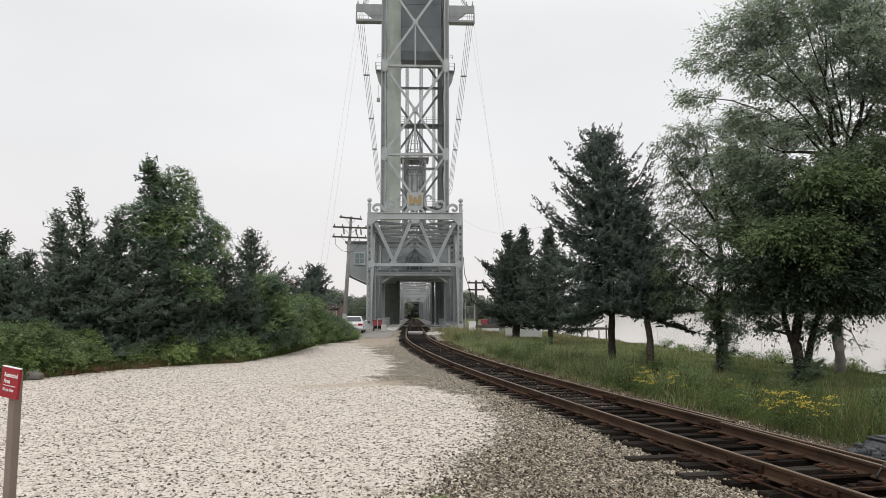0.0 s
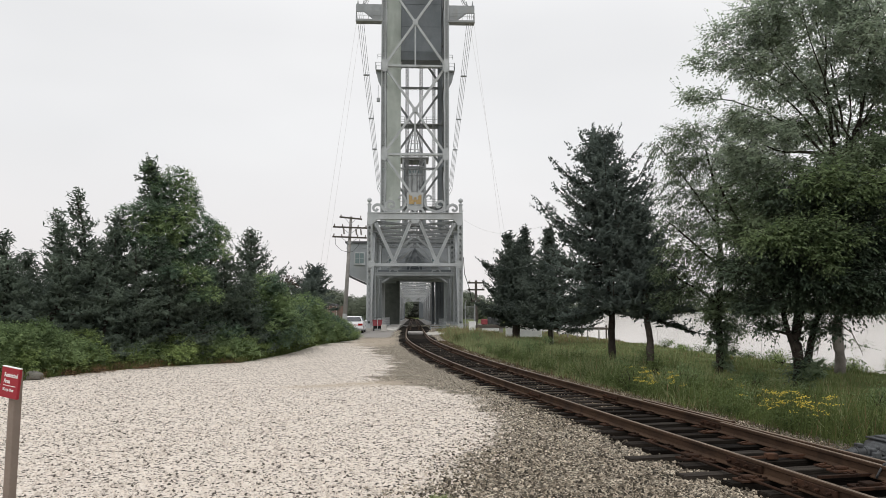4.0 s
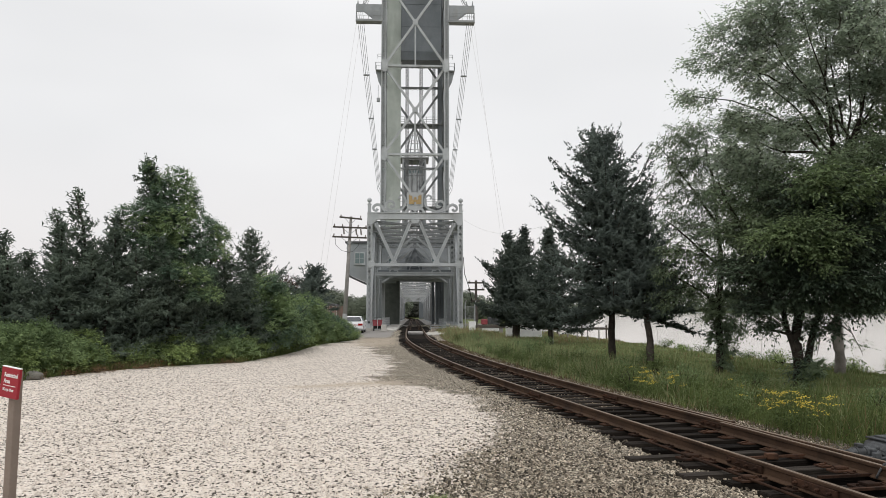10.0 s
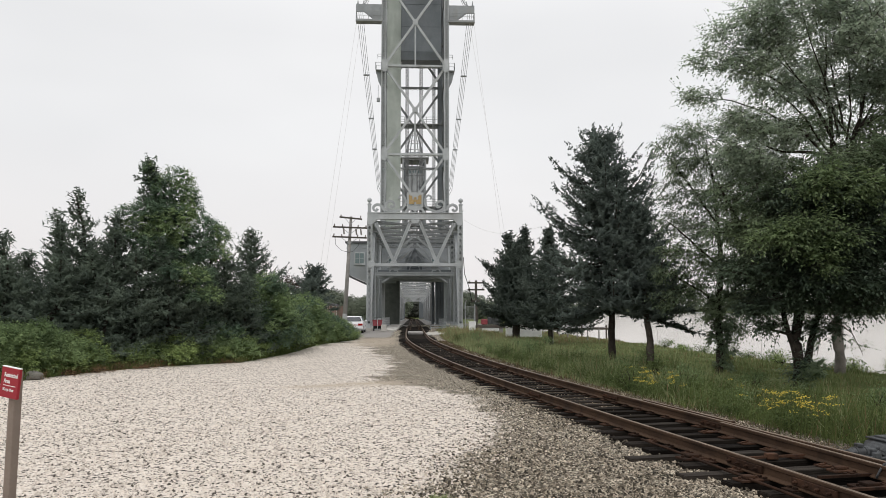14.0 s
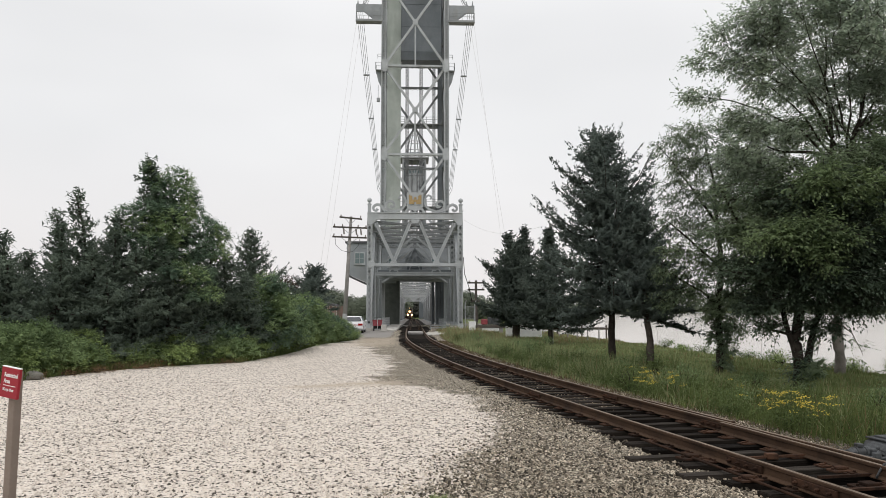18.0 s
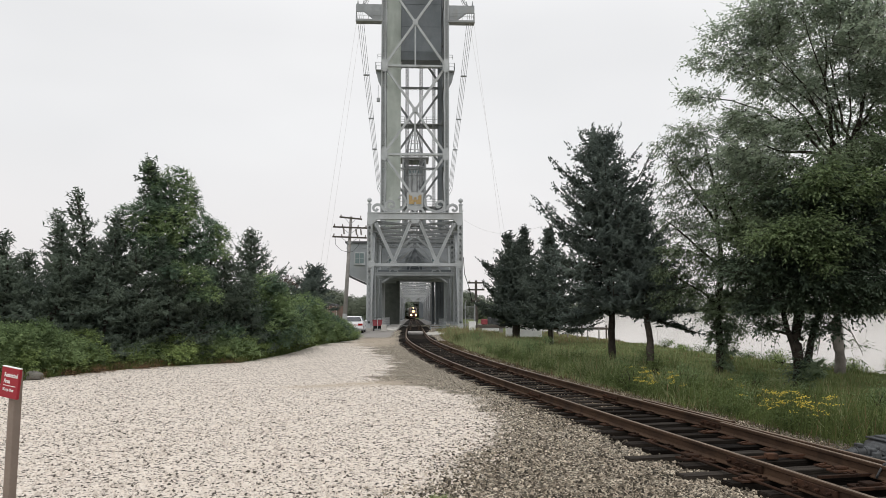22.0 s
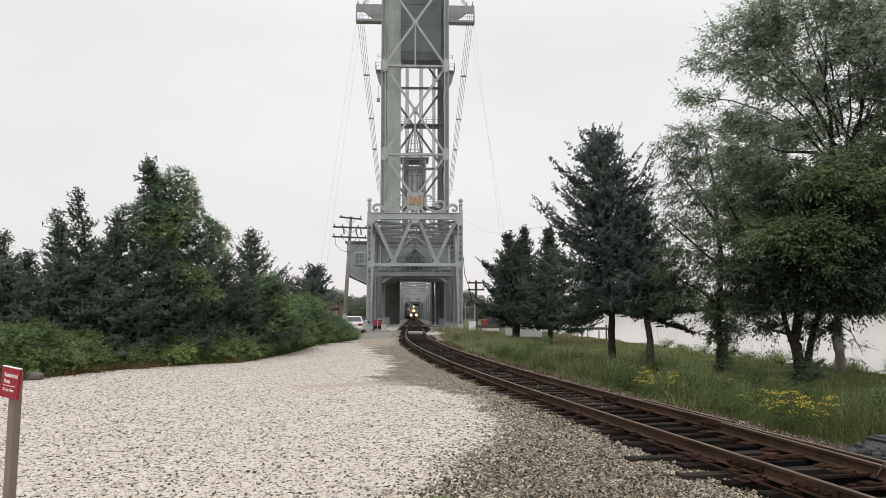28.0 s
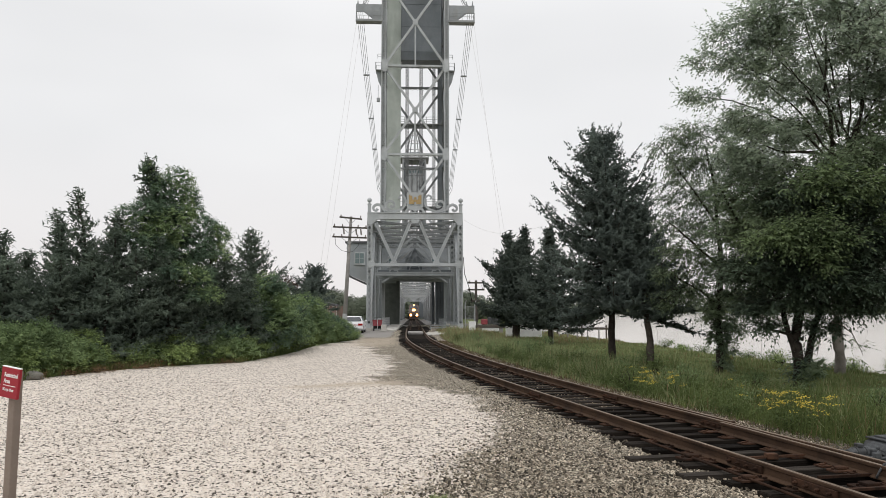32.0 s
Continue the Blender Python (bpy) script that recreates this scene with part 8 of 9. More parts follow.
def make_right_props():
    q = thing("signal_pole", pose(3.35, 75.0, 0.0), "short dark timber pole with crossarms beside the bridge", "utility pole")
    part("shaft", Build().tube([(0, 0, -0.8), (0, 0, 5.1)], [0.16, 0.12], 10), M_POLE_DARK, q, smooth=True)
    for z, w in ((4.85, 0.85), (4.15, 0.85), (3.0, 0.5)):
        arm = part("crossarm", Build().soft_box(-w, w, -0.3, -0.18, z - 0.08, z + 0.08, 0.01), M_POLE_DARK, q)
        for x in (-w + 0.15, w - 0.15):
            part("insulator", Build().lathe([(0.05, 0), (0.07, 0.06), (0.04, 0.16)], (x, -0.24, z + 0.07), 8), M_INSUL, arm)
    part("control_box", Build().soft_box(-0.2, 0.2, -0.35, -0.12, 0.9, 1.9, 0.03), M_POLE_DARK, q)
    c = thing("relay_cabinet", pose(2.62, 66.0, float(land(2.62, 66))), "pale grey relay cabinet beside the track", "cabinet")
    part("body", Build().soft_box(-0.31, 0.31, -0.3, 0.3, 0, 1.02, 0.02), M_WHITE, c)
    part("lid", Build().soft_box(-0.34, 0.34, -0.33, 0.33, 1.02, 1.07, 0.015), M_WHITE, c)
    part("door", Build().soft_box(-0.26, 0.26, -0.325, -0.3, 0.1, 0.95, 0.01), M_WHITE, c)
    # chain-link gate beside the bridge
    g = thing("chain_link_gate", pose(2.7, 72.0, 0.1), "grey chain-link gate leaf standing open", "gate")
    for x in (-0.55, 0.4):
        part("gate_post", Build().tube([(x, 0, -0.1), (x, 0, 2.6), (x + 0.12, -0.1, 2.9)], 0.045, 8), M_GALV, g)
    for z in (0.15, 1.2, 2.3):
        part("gate_rail", Build().tube([(-0.55, 0, z), (0.4, 0, z)], 0.025, 6), M_GALV, g)
    b = Build()
    for i in range(-22, 10):
        for s in (-1, 1):
            x0 = -0.55 + 0.1 * i if s > 0 else 0.4 - 0.1 * i
            a, e = max(-0.55, min(0.4, x0)), max(-0.55, min(0.4, x0 + s * 2.15))
            if abs(e - a) > 0.05:
                b.beam((a, 0, 0.15 + abs(a - x0)), (e, 0, 0.15 + abs(e - x0)), 0.006, 0.006, (0, 1, 0))
    tagged(part("mesh", b, M_GALV, g), kind="stuff")
    # white utility boxes behind the cedar
    for x, y, w, h, lab in ((6.15, 56.5, 2.7, 0.95, "long low white storage box on the grass"), (4.05, 66.0, 1.9, 0.55, "low white concrete barrier")):
        k = thing("storage_box", pose(x, y, float(land(x, y))), lab, "storage box")
        part("body", Build().soft_box(-w / 2, w / 2, -0.4, 0.4, 0, h * 0.85, 0.03), M_WHITE, k)
        part("lid", Build().soft_box(-w / 2 - 0.03, w / 2 + 0.03, -0.43, 0.43, h * 0.85, h, 0.03), M_WHITE, k)
    # timber barrier and red handcar behind it
    t = thing("timber_barrier", pose(4.1, 64.0, float(land(4.1, 64))), "weathered timber barrier at the end of the grass", "barrier")
    for x in (-0.9, 0.9):
        part("post", Build().soft_box(x - 0.16, x + 0.16, -0.12, 0.12, -0.1, 0.85, 0.02), M_POLE, t)
    part("beam", Build().soft_box(-1.3, 1.3, -0.2, -0.12, 0.55, 0.8, 0.02), M_POLE_DARK, t)
    r = thing("track_machine", pose(4.4, 72.0, 0.05), "faded red track machine parked beyond the barrier", "machine")
    part("body", Build().soft_box(-0.7, -0.1, -0.5, 0.6, 0.65, 1.15, 0.06), M_REDMACH, r)
    part("engine_box", Build().soft_box(-0.05, 0.3, -0.45, 0.5, 0.65, 1.35, 0.05), M_MACHINE, r)
    part("frame", Build().soft_box(-1.1, 1.3, -0.5, 0.6, 0.4, 0.62, 0.03), M_POLE_DARK, r)
    part("cab", Build().soft_box(0.35, 1.1, -0.4, 0.5, 0.65, 1.9, 0.05), M_MACHINE, r)
    part("mast", Build().beam((0.9, 0, 1.9), (0.9, 0, 2.8), 0.08), M_GALV, r)
    for x in (-0.8, 0.9):
        part("wheel", Build().lathe([(0.32, -0.08), (0.35, 0), (0.32, 0.08)], (x, -0.52, 0.33), 14, "y"), M_TYRE, r)
    # red cart by the walkway
    k = thing("red_handcart", BRIDGE @ pose(-3.55, -0.5, 0.1), "red metal handcart parked beside the walkway", "cart")
    part("tub", Build().prism([(-0.40, 0.5), (0.40, 0.5), (0.44, 1.02), (-0.44, 1.02)], -0.3, 0.3), M_REDMACH, k)
    part("rim", Build().soft_box(-0.47, 0.47, -0.33, 0.33, 1.0, 1.07, 0.02), M_REDMACH, k)
    part("chassis", Build().soft_box(-0.38, 0.38, -0.26, 0.26, 0.24, 0.5, 0.02), M_TYRE, k)
    part("push_bar", Build().tube([(-0.38, 0.3, 1.0), (-0.38, 0.45, 1.25), (0.38, 0.45, 1.25), (0.38, 0.3, 1.0)], 0.02, 6), M_TYRE, k)
    for x in (-0.33, 0.33):
        for y in (-0.2, 0.2):
            part("wheel", Build().lathe([(0.03, -0.04), (0.13, -0.04), (0.14, 0), (0.13, 0.04), (0.03, 0.04)], (x, y, 0.14), 12, "x"), M_TYRE, k)


def make_fences():
    # chain-link fence on the bank's edge
    f = thing("chain_link_fence", label="tall grey chain-link fence along the water's edge", category="fence")
    ys = np.arange(14.0, 47.0, 2.75)
    pts = [Vector((float(bank_x(y)) + 0.35, y, float(land(bank_x(y) + 0.2, y)))) for y in ys]
    for p in pts:
        part("fence_post", Build().tube([p, p + Vector((0, 0, 2.1))], 0.014, 6), M_WIRE, f)
    wire = Build()
    for p, q in zip(pts, pts[1:]):
        part("top_rail", Build().tube([p + Vector((0, 0, 2.05)), q + Vector((0, 0, 2.05))], 0.02, 6), M_GALV, f)
        n = 24
        L = (q - p).length
        hgt = 2.0
        step = L / n
        for i in range(-int(hgt / step), n):
            for s in (1, -1):
                x0 = i * step
                a, e = max(0.0, x0), min(L, x0 + hgt)
                if e <= a:
                    continue
                za, ze = a - x0, e - x0
                if s < 0:
                    a, e = L - a, L - e
                d = (q - p) / L
                wire.beam(p + d * a + Vector((0, 0, za + 0.04)), p + d * e + Vector((0, 0, ze + 0.04)), 0.0026, 0.0026, (1, 0, 0))
    tagged(part("wire_mesh", wire, M_WIRE, f), kind="stuff")
    # low rail fence by the water
    g = thing("post_and_rail_fence", label="low grey post-and-rail fence by the water", category="fence")
    last = None
    for i in range(7):
        x, y = 10.3 - 0.28 * i, 49.0 + 2.4 * i
        p = Vector((x, y, float(land(x, y))))
        part("fence_post", Build().tube([p, p + Vector((0, 0, 0.85))], 0.045, 8), M_POLE, g)
        if last:
            part("fence_rail", Build().beam(last + Vector((0, 0, 0.78)), p + Vector((0, 0, 0.78)), 0.025, 0.035), M_POLE, g)
        last = p
    # jetty and shed out in the water behind it
    j = thing("jetty", pose(17.0, 92.0, -2.35), "low grey timber jetty with a shed out in the water", "jetty")
    part("deck", Build().soft_box(-6.5, 3.2, -1.4, 1.4, 2.05, 2.3, 0.03), M_POLE_DARK, j)
    for x in (-6, -3, 0, 3):
        part("pile", Build().tube([(x, -1.2, -3), (x, -1.2, 2.6)], 0.1, 8), M_POLE_DARK, j)
    part("shed", Build().prism([(-3.0, 2.3), (1.2, 2.3), (1.2, 2.7), (-0.9, 3.1), (-3.0, 2.7)], -1.2, 1.2), M_BOAT, j)
    # board fence and pale shed beyond the bushes
    b = thing("board_fence", pose(-11.5, 66.0, 0.1), "brown weathered board fence", "fence")
    for i in range(26):
        part("board", Build().soft_box(-2.6 + 0.2 * i, -2.42 + 0.2 * i, 0, 0.03, 0, 2.3 + 0.05 * (i % 3), 0.005), M_FENCE_WOOD, b)
    part("rail", Build().soft_box(-2.6, 2.6, 0.03, 0.1, 0.5, 0.6, 0.01), M_FENCE_WOOD, b)
    part("rail", Build().soft_box(-2.6, 2.6, 0.03, 0.1, 1.3, 1.4, 0.01), M_FENCE_WOOD, b)
    s = thing("shed", pose(-12.0, 74.0, 0.0), "small pale shed behind the board fence", "shed")
    part("wall", Build().soft_box(-1.6, 1.1, 0, 2.5, 0, 2.5, 0.03), M_WHITE, s)
    part("roof", Build().prism([(-1.8, 2.5), (1.3, 2.5), (1.2, 2.65), (-0.2, 2.95), (-1.7, 2.65)], -0.2, 2.7), M_ROOF, s)


def make_wires():
    # thin guy wires slanting down from the outriggers, and a line to the trees
    for s, foot in ((-1, ((-17.2, 98.0, 1.3), (-16.4, 98.0, 1.3))), (1, ((9.0, 98.0, 1.3), (10.0, 98.0, 1.3)))):
        for i, q in enumerate(foot):
            top = BRIDGE @ Vector((s * (8.0 - 0.6 * i), 26.8, 41.3))
            b = Build().tube([top, q], 0.014, 4)
            tagged(part("guy_wire", b, M_WIRE), "thin pale guy wire slanting down from the tower", "wire", "guy wires")
    a, c = BRIDGE @ Vector((4.6, 0, 10.9)), Vector((7.0, 52, 8.0))
    pts = [a + (c - a) * t + Vector((0, 0, -0.9 * math.sin(t * math.pi))) for t in np.linspace(0, 1, 12)]
    tagged(part("overhead_cable", Build().tube(pts, 0.012, 4), M_WIRE), "sagging thin overhead cable", "cable")
    p = thing("lamp_pole", pose(6.75, 46.0, 0.0), "slender grey pole rising behind a cedar", "pole")
    part("shaft", Build().tube([(0, 0, -0.3), (0, 0, 7.5)], [0.11, 0.09], 10), M_POLE, p)
    a = BRIDGE @ Vector((4.7, 0.3, 7.2))
    c = BRIDGE @ Vector((5.6, 1.5, 3.0))
    pts = [a, a + Vector((0.1, -0.1, -1.6)), a + Vector((0.5, 0, -2.8)), c]
    tagged(part("hanging_cable", Build().tube(pts, 0.035, 6), M_TYRE), "loose cable hanging from the portal leg", "cable")


def make_switch_machine():
    x, y = 6.12, 10.5
    m = thing("switch_machine", pose(x, y, float(land(x, y)) - 0.02, 0, 0, 12), "grey cast switch machine on timbers beside the rail", "switch machine")
    for a, c in ((-0.36, -0.14), (0.16, 0.38)):
        part("timber", Build().soft_box(-1.1, 0.6, a, c, -0.12, 0.05, 0.01), M_TIE, m)
    part("base_plate", Build().soft_box(-0.45, 0.75, -0.3, 0.3, 0.05, 0.08, 0.01), M_MACHINE, m)
    # gear case with a ribbed lid and a round cover facing the track
    part("gear_case", Build().prism([(-0.1, 0.08), (0.66, 0.08), (0.66, 0.25), (0.58, 0.31), (0.02, 0.31), (-0.06, 0.27), (-0.1, 0.2)], -0.2, 0.22), M_MACHINE, m)
    part("case_lid", Build().soft_box(-0.03, 0.68, -0.24, 0.25, 0.31, 0.335, 0.008).soft_box(0.05, 0.6, -0.16, 0.17, 0.335, 0.36, 0.01), M_MACHINE, m)
    cover = part("round_cover", Build().lathe([(0.135, 0.0), (0.135, -0.03), (0.115, -0.035), (0.11, -0.055), (0.05, -0.06), (0.045, -0.09), (0.02, -0.095)], (0.06, -0.2, 0.19), 20, "y"), M_MACHINE, m, "round bolted cover")
    for k in range(6):
        a = k * math.pi / 3
        part("bolt", Build().lathe([(0.014, 0), (0.014, -0.014), (0.006, -0.018)], (0.06 + 0.122 * math.cos(a), -0.23, 0.19 + 0.122 * math.sin(a)), 6, "y"), M_MACHINE, cover)
    # neck, motor with bands, and end bell
    part("neck", Build().soft_box(-0.24, -0.1, -0.12, 0.12, 0.08, 0.22, 0.02).soft_box(-0.2, -0.12, -0.15, 0.15, 0.1, 0.17, 0.01), M_MACHINE, m)
    mot = part("motor", Build().lathe([(0.04, -0.14), (0.065, -0.135), (0.076, -0.11), (0.076, -0.09), (0.084, -0.088), (0.084, -0.06), (0.076, -0.058), (0.076, 0.05), (0.088, 0.052), (0.088, 0.09), (0.05, 0.095)], (-0.36, -0.02, 0.165), 18, "x"), M_MACHINE, m, "round banded motor housing")
    part("end_bell", Build().lathe([(0.015, -0.06), (0.05, -0.055), (0.06, -0.02), (0.064, 0.0)], (-0.5, -0.02, 0.165), 14, "x"), M_MACHINE, mot)
    part("terminal_box", Build().soft_box(-0.42, -0.33, -0.07, 0.03, 0.235, 0.29, 0.012), M_MACHINE, mot)
    for s in (-0.45, -0.29):
        part("foot", Build().soft_box(s - 0.025, s + 0.025, -0.16, 0.12, 0.05, 0.11, 0.01), M_MACHINE, m)
    part("crank_arm", Build().beam((-0.2, -0.2, 0.2), (-0.02, -0.24, 0.1), 0.04, 0.03), M_MACHINE, m)
    part("lever", Build().tube([(-0.18, -0.16, 0.2), (-0.3, -0.2, 0.13), (-0.46, -0.2, 0.11)], 0.014, 6), M_MACHINE, m)
    part("conduit", Build().tube([(-0.53, -0.12, 0.17), (-0.56, -0.2, 0.12), (-0.4, -0.26, 0.09), (0.0, -0.27, 0.09)], 0.018, 6), M_MACHINE, m)
    for k, (a, c, r, h) in enumerate(((-0.54, 0.1, 0.04, 0.11), (-0.6, -0.06, 0.045, 0.09), (-0.27, 0.1, 0.03, 0.15), (-0.2, 0.16, 0.025, 0.17), (-0.14, -0.1, 0.025, 0.17))):
        part("plug_cap", Build().lathe([(r * 1.25, 0.08), (r * 1.25, 0.1), (r, 0.105), (r, 0.08 + h * 0.8), (r * 1.15, 0.08 + h * 0.82), (r * 1.1, 0.08 + h * 0.95), (r * 0.4, 0.08 + h)], (a, c, 0.0), 8), M_MACHINE, m)
    for x in (-0.02, 0.12, 0.26, 0.4, 0.54):
        part("case_rib", Build().soft_box(x - 0.012, x + 0.012, -0.225, -0.2, 0.1, 0.3, 0.004), M_MACHINE, m)
        part("bolt", Build().lathe([(0.016, 0.335), (0.016, 0.352), (0.006, 0.356)], (x + 0.05, -0.21, 0), 6), M_MACHINE, m)
    part("link_rod", Build().tube([(-0.7, -0.12, 0.12), (-0.5, -0.2, 0.16), (-0.3, -0.24, 0.12), (-0.1, -0.27, 0.13)], 0.022, 6), M_MACHINE, m)
    part("clevis", Build().soft_box(-0.74, -0.62, -0.18, -0.06, 0.08, 0.19, 0.015).soft_box(-0.34, -0.24, -0.28, -0.2, 0.06, 0.2, 0.012), M_MACHINE, m)
    part("hasp", Build().soft_box(0.3, 0.36, -0.262, -0.24, 0.26, 0.335, 0.006), M_GALV, m)
    part("drive_shoe", Build().soft_box(0.12, 0.5, -0.34, -0.24, 0.06, 0.11, 0.01), M_RUST, m)
    part("drive_rod", Build().beam((-1.0, -0.05, 0.09), (-0.4, -0.05, 0.09), 0.06, 0.03), M_RUST, m)


def make_stone_things():
    rng = random.Random(2)
    for x, y, r in ((-12.1, 22.0, 0.22),):
        bm = bmesh.new()
        bmesh.ops.create_icosphere(bm, subdivisions=3, radius=r)
        for v in bm.verts:
            v.co = Vector((v.co.x * 1.25, v.co.y, v.co.z * 0.75)) * (1 + 0.3 * noise.noise(v.co * 6 + Vector((x, 0, 0))) + 0.1 * noise.noise(v.co * 17))
        me = bpy.data.meshes.new("boulder")
        bm.to_mesh(me)
        bm.free()
        me.materials.append(M_BOULDER)
        ob = new("boulder", me)
        ob.matrix_basis = pose(x, y, float(land(x, y)) + r * 0.4)
        tagged(ob, "grey rounded boulder among the weeds", "boulder")
    # crossing slab between and beside the rails
    y = 61.5
    p, s = track_frame(y)
    yaw = math.degrees(math.atan2(s.y, s.x))
    c = thing("crossing_slab", pose(p.x, p.y, p.z, 0, 0, yaw), "worn grey timber crossing panel set between the rails", "crossing slab", kind="structure")
    part("slab", Build().soft_box(-0.62, 0.62, -1.7, 1.7, -0.2, -0.03, 0.02), M_POLE, c)
    b = Build()
    for i in range(60):
        a, e = rng.uniform(1.0, 2.8), rng.uniform(-3.5, 2.5)
        r = rng.uniform(0.08, 0.25)
        b.soft_box(a - r, a + r, e - r, e + r, -0.3, -0.14 + rng.uniform(0, 0.05), 0.03)
    tagged(part("rubble", b, M_CONCRETE, c, "pale broken stone beside the rail"), kind="stuff")


make_sign()
make_car()
make_pole()
make_right_props()
make_fences()
make_wires()
make_switch_machine()
make_stone_things()


# ---- the train ----
CURVE_V, CURVE_R = 208.0, 560.0


def line_pose(v):
    """Where the line runs, v metres beyond the portal: straight over the bridge, then curving away."""
    k = max(0.0, v - CURVE_V)
    return BRIDGE @ pose(-k * k / (2 * CURVE_R), v, deck_z(min(v, 240)), 0, 0, math.degrees(k / CURVE_R))


def make_far_line():
    t = thing("far_track", label="distant track curving away beyond the bridge", category="railway track", kind="structure")
    vs = np.arange(208, 440, 4.0)
    for off in (-0.7525, 0.7525):
        pts, sides = [], []
        for v in vs:
            m = line_pose(v)
            pts.append(m @ Vector((off, 0, -0.168)))
            sides.append((m.to_3x3() @ Vector((1, 0, 0))))
        part("rail", sweep(RAIL_SECTION, pts, sides).mesh("rail", M_RAIL), M_RAIL, t)
    b = Build()
    for v in np.arange(237, 435, 0.7):
        m = line_pose(v)
        b.add([m @ Vector(p) for p in ((-1.3, -0.12, -0.4), (1.3, -0.12, -0.4), (1.3, 0.12, -0.4), (-1.3, 0.12, -0.4), (-1.3, -0.12, -0.19), (1.3, -0.12, -0.19), (1.3, 0.12, -0.19), (-1.3, 0.12, -0.19))],
              [(4, 5, 6, 7), (0, 1, 5, 4), (1, 2, 6, 5), (2, 3, 7, 6), (3, 0, 4, 7)])
    tagged(part("sleeper_row", b, M_TIE, t), kind="stuff")
    b = Build()
    for v, w in zip(vs[8:], vs[9:]):
        m, q = line_pose(v), line_pose(w)
        b.add([m @ Vector((-3, 0, -0.8)), m @ Vector((-1.7, 0, -0.26)), m @ Vector((1.7, 0, -0.26)), m @ Vector((3, 0, -0.8)),
               q @ Vector((-3, 0, -0.8)), q @ Vector((-1.7, 0, -0.26)), q @ Vector((1.7, 0, -0.26)), q @ Vector((3, 0, -0.8))], [(0, 1, 5, 4), (1, 2, 6, 5), (2, 3, 7, 6)])
    part("ballast_bed", b, M_BALLAST, t)


def truck(parent, y):
    t = part("bogie", Build().soft_box(-1.1, 1.1, y - 1.9, y + 1.9, 0.45, 0.8, 0.04), M_TYRE, parent, "dark bogie frame")
    for a in (-1.3, 1.3):
        for s in (-1, 1):
            part("wheel", Build().lathe([(0.5, -0.07), (0.5, 0.06), (0.53, 0.07), (0.2, 0.08)], (s * 0.76, y + a, 0.5), 16, "x"), M_RAIL, t)


def make_locomotive():
    """A streamlined cab unit: rounded nose to -y."""
    m = thing("locomotive", label="dark maroon diesel locomotive with lit headlamps", category="locomotive")
    prof = [(-8.4, 0.55, 0.9, 2.5), (-8.2, 0.85, 0.8, 2.75), (-7.7, 1.2, 0.75, 2.95), (-7.1, 1.42, 0.7, 3.05), (-6.7, 1.48, 0.7, 3.2), (-6.1, 1.5, 0.7, 4.3), (-5.6, 1.5, 0.7, 4.5), (8.3, 1.5, 0.7, 4.5)]
    n = 20
    b = Build()
    for y, w, z0, z1 in prof:
        for j in range(n):
            a = 2 * math.pi * j / n
            c, s = math.cos(a), math.sin(a)
            x = w * math.copysign(abs(c) ** 0.35, c)
            z = (z0 + z1) / 2 + (z1 - z0) / 2 * math.copysign(abs(s) ** (0.5 if s > 0 else 0.25), s)
            b.v.append((x, y, z))
    for i in range(len(prof) - 1):
        for j in range(n):
            k, q = i * n + j, i * n + (j + 1) % n
            b.f.append((k, q, q + n, k + n))
    b.f.append(tuple(range(n))[::-1])
    b.f.append(tuple((len(prof) - 1) * n + j for j in range(n)))
    part("body", b, M_LOCO_PALE, m, "dark maroon rounded body", True)
    part("skirt", Build().soft_box(-1.45, 1.45, -8.0, 8.2, 0.55, 1.15, 0.1), M_LOCO, m, "dark lower skirt")
    for s in (-1, 1):
        g = Build().add([(s * 0.1, -6.78, 3.28), (s * 1.15, -6.66, 3.28), (s * 1.0, -6.14, 4.02), (s * 0.1, -6.2, 4.08)], [(0, 1, 2, 3)])
        g.v = [(p[0], p[1] - 0.06, p[2]) for p in g.v]
        part("windscreen", g, M_GLASS, m, "dark windscreen")
        part("side_window", Build().box(s * 1.5 - 0.02, s * 1.5 + 0.02, -6.0, -5.2, 3.3, 3.95), M_GLASS, m)
        part("ditch_lamp", Build().lathe([(0.05, 0), (0.3, -0.03), (0.3, -0.1), (0.05, -0.16)], (s * 0.85, -8.27, 1.4), 14, "y"), M_LIGHT, m, "lit orange-white ditch lamp")
        # Added glowing ring: the lamp's orange bloom given a shape.
        part("reflector", Build().lathe([(0.28, 0), (0.46, -0.02), (0.44, -0.08), (0.28, -0.1)], (s * 0.85, -8.2, 1.4), 16, "y"), M_HALO, m, "glowing orange ring standing in for lamp glare")
    part("reflector", Build().lathe([(0.3, 0), (0.58, -0.02), (0.56, -0.08), (0.3, -0.1)], (0, -8.15, 2.75), 16, "y"), M_HALO, m, "glowing orange ring standing in for lamp glare")
    part("headlamp", Build().lathe([(0.05, 0.05), (0.36, 0.0), (0.36, -0.1), (0.05, -0.16)], (0, -8.25, 2.75), 16, "y"), M_LIGHT, m, "lit round headlamp")
    part("roof_headlamp", Build().lathe([(0.05, 0.05), (0.24, 0.0), (0.24, -0.1), (0.05, -0.14)], (0, -6.2, 4.25), 12, "y"), M_LIGHT_W, m, "lit upper headlamp")
    part("coupler", Build().soft_box(-0.15, 0.15, -8.9, -8.2, 0.75, 1.0, 0.03), M_RAIL, m)
    part("pilot", Build().prism([(-1.35, 0.2), (1.35, 0.2), (1.3, 0.75), (-1.3, 0.75)], -8.5, -8.2), M_LOCO, m)
    truck(m, -5.0)
    truck(m, 5.0)
    return m


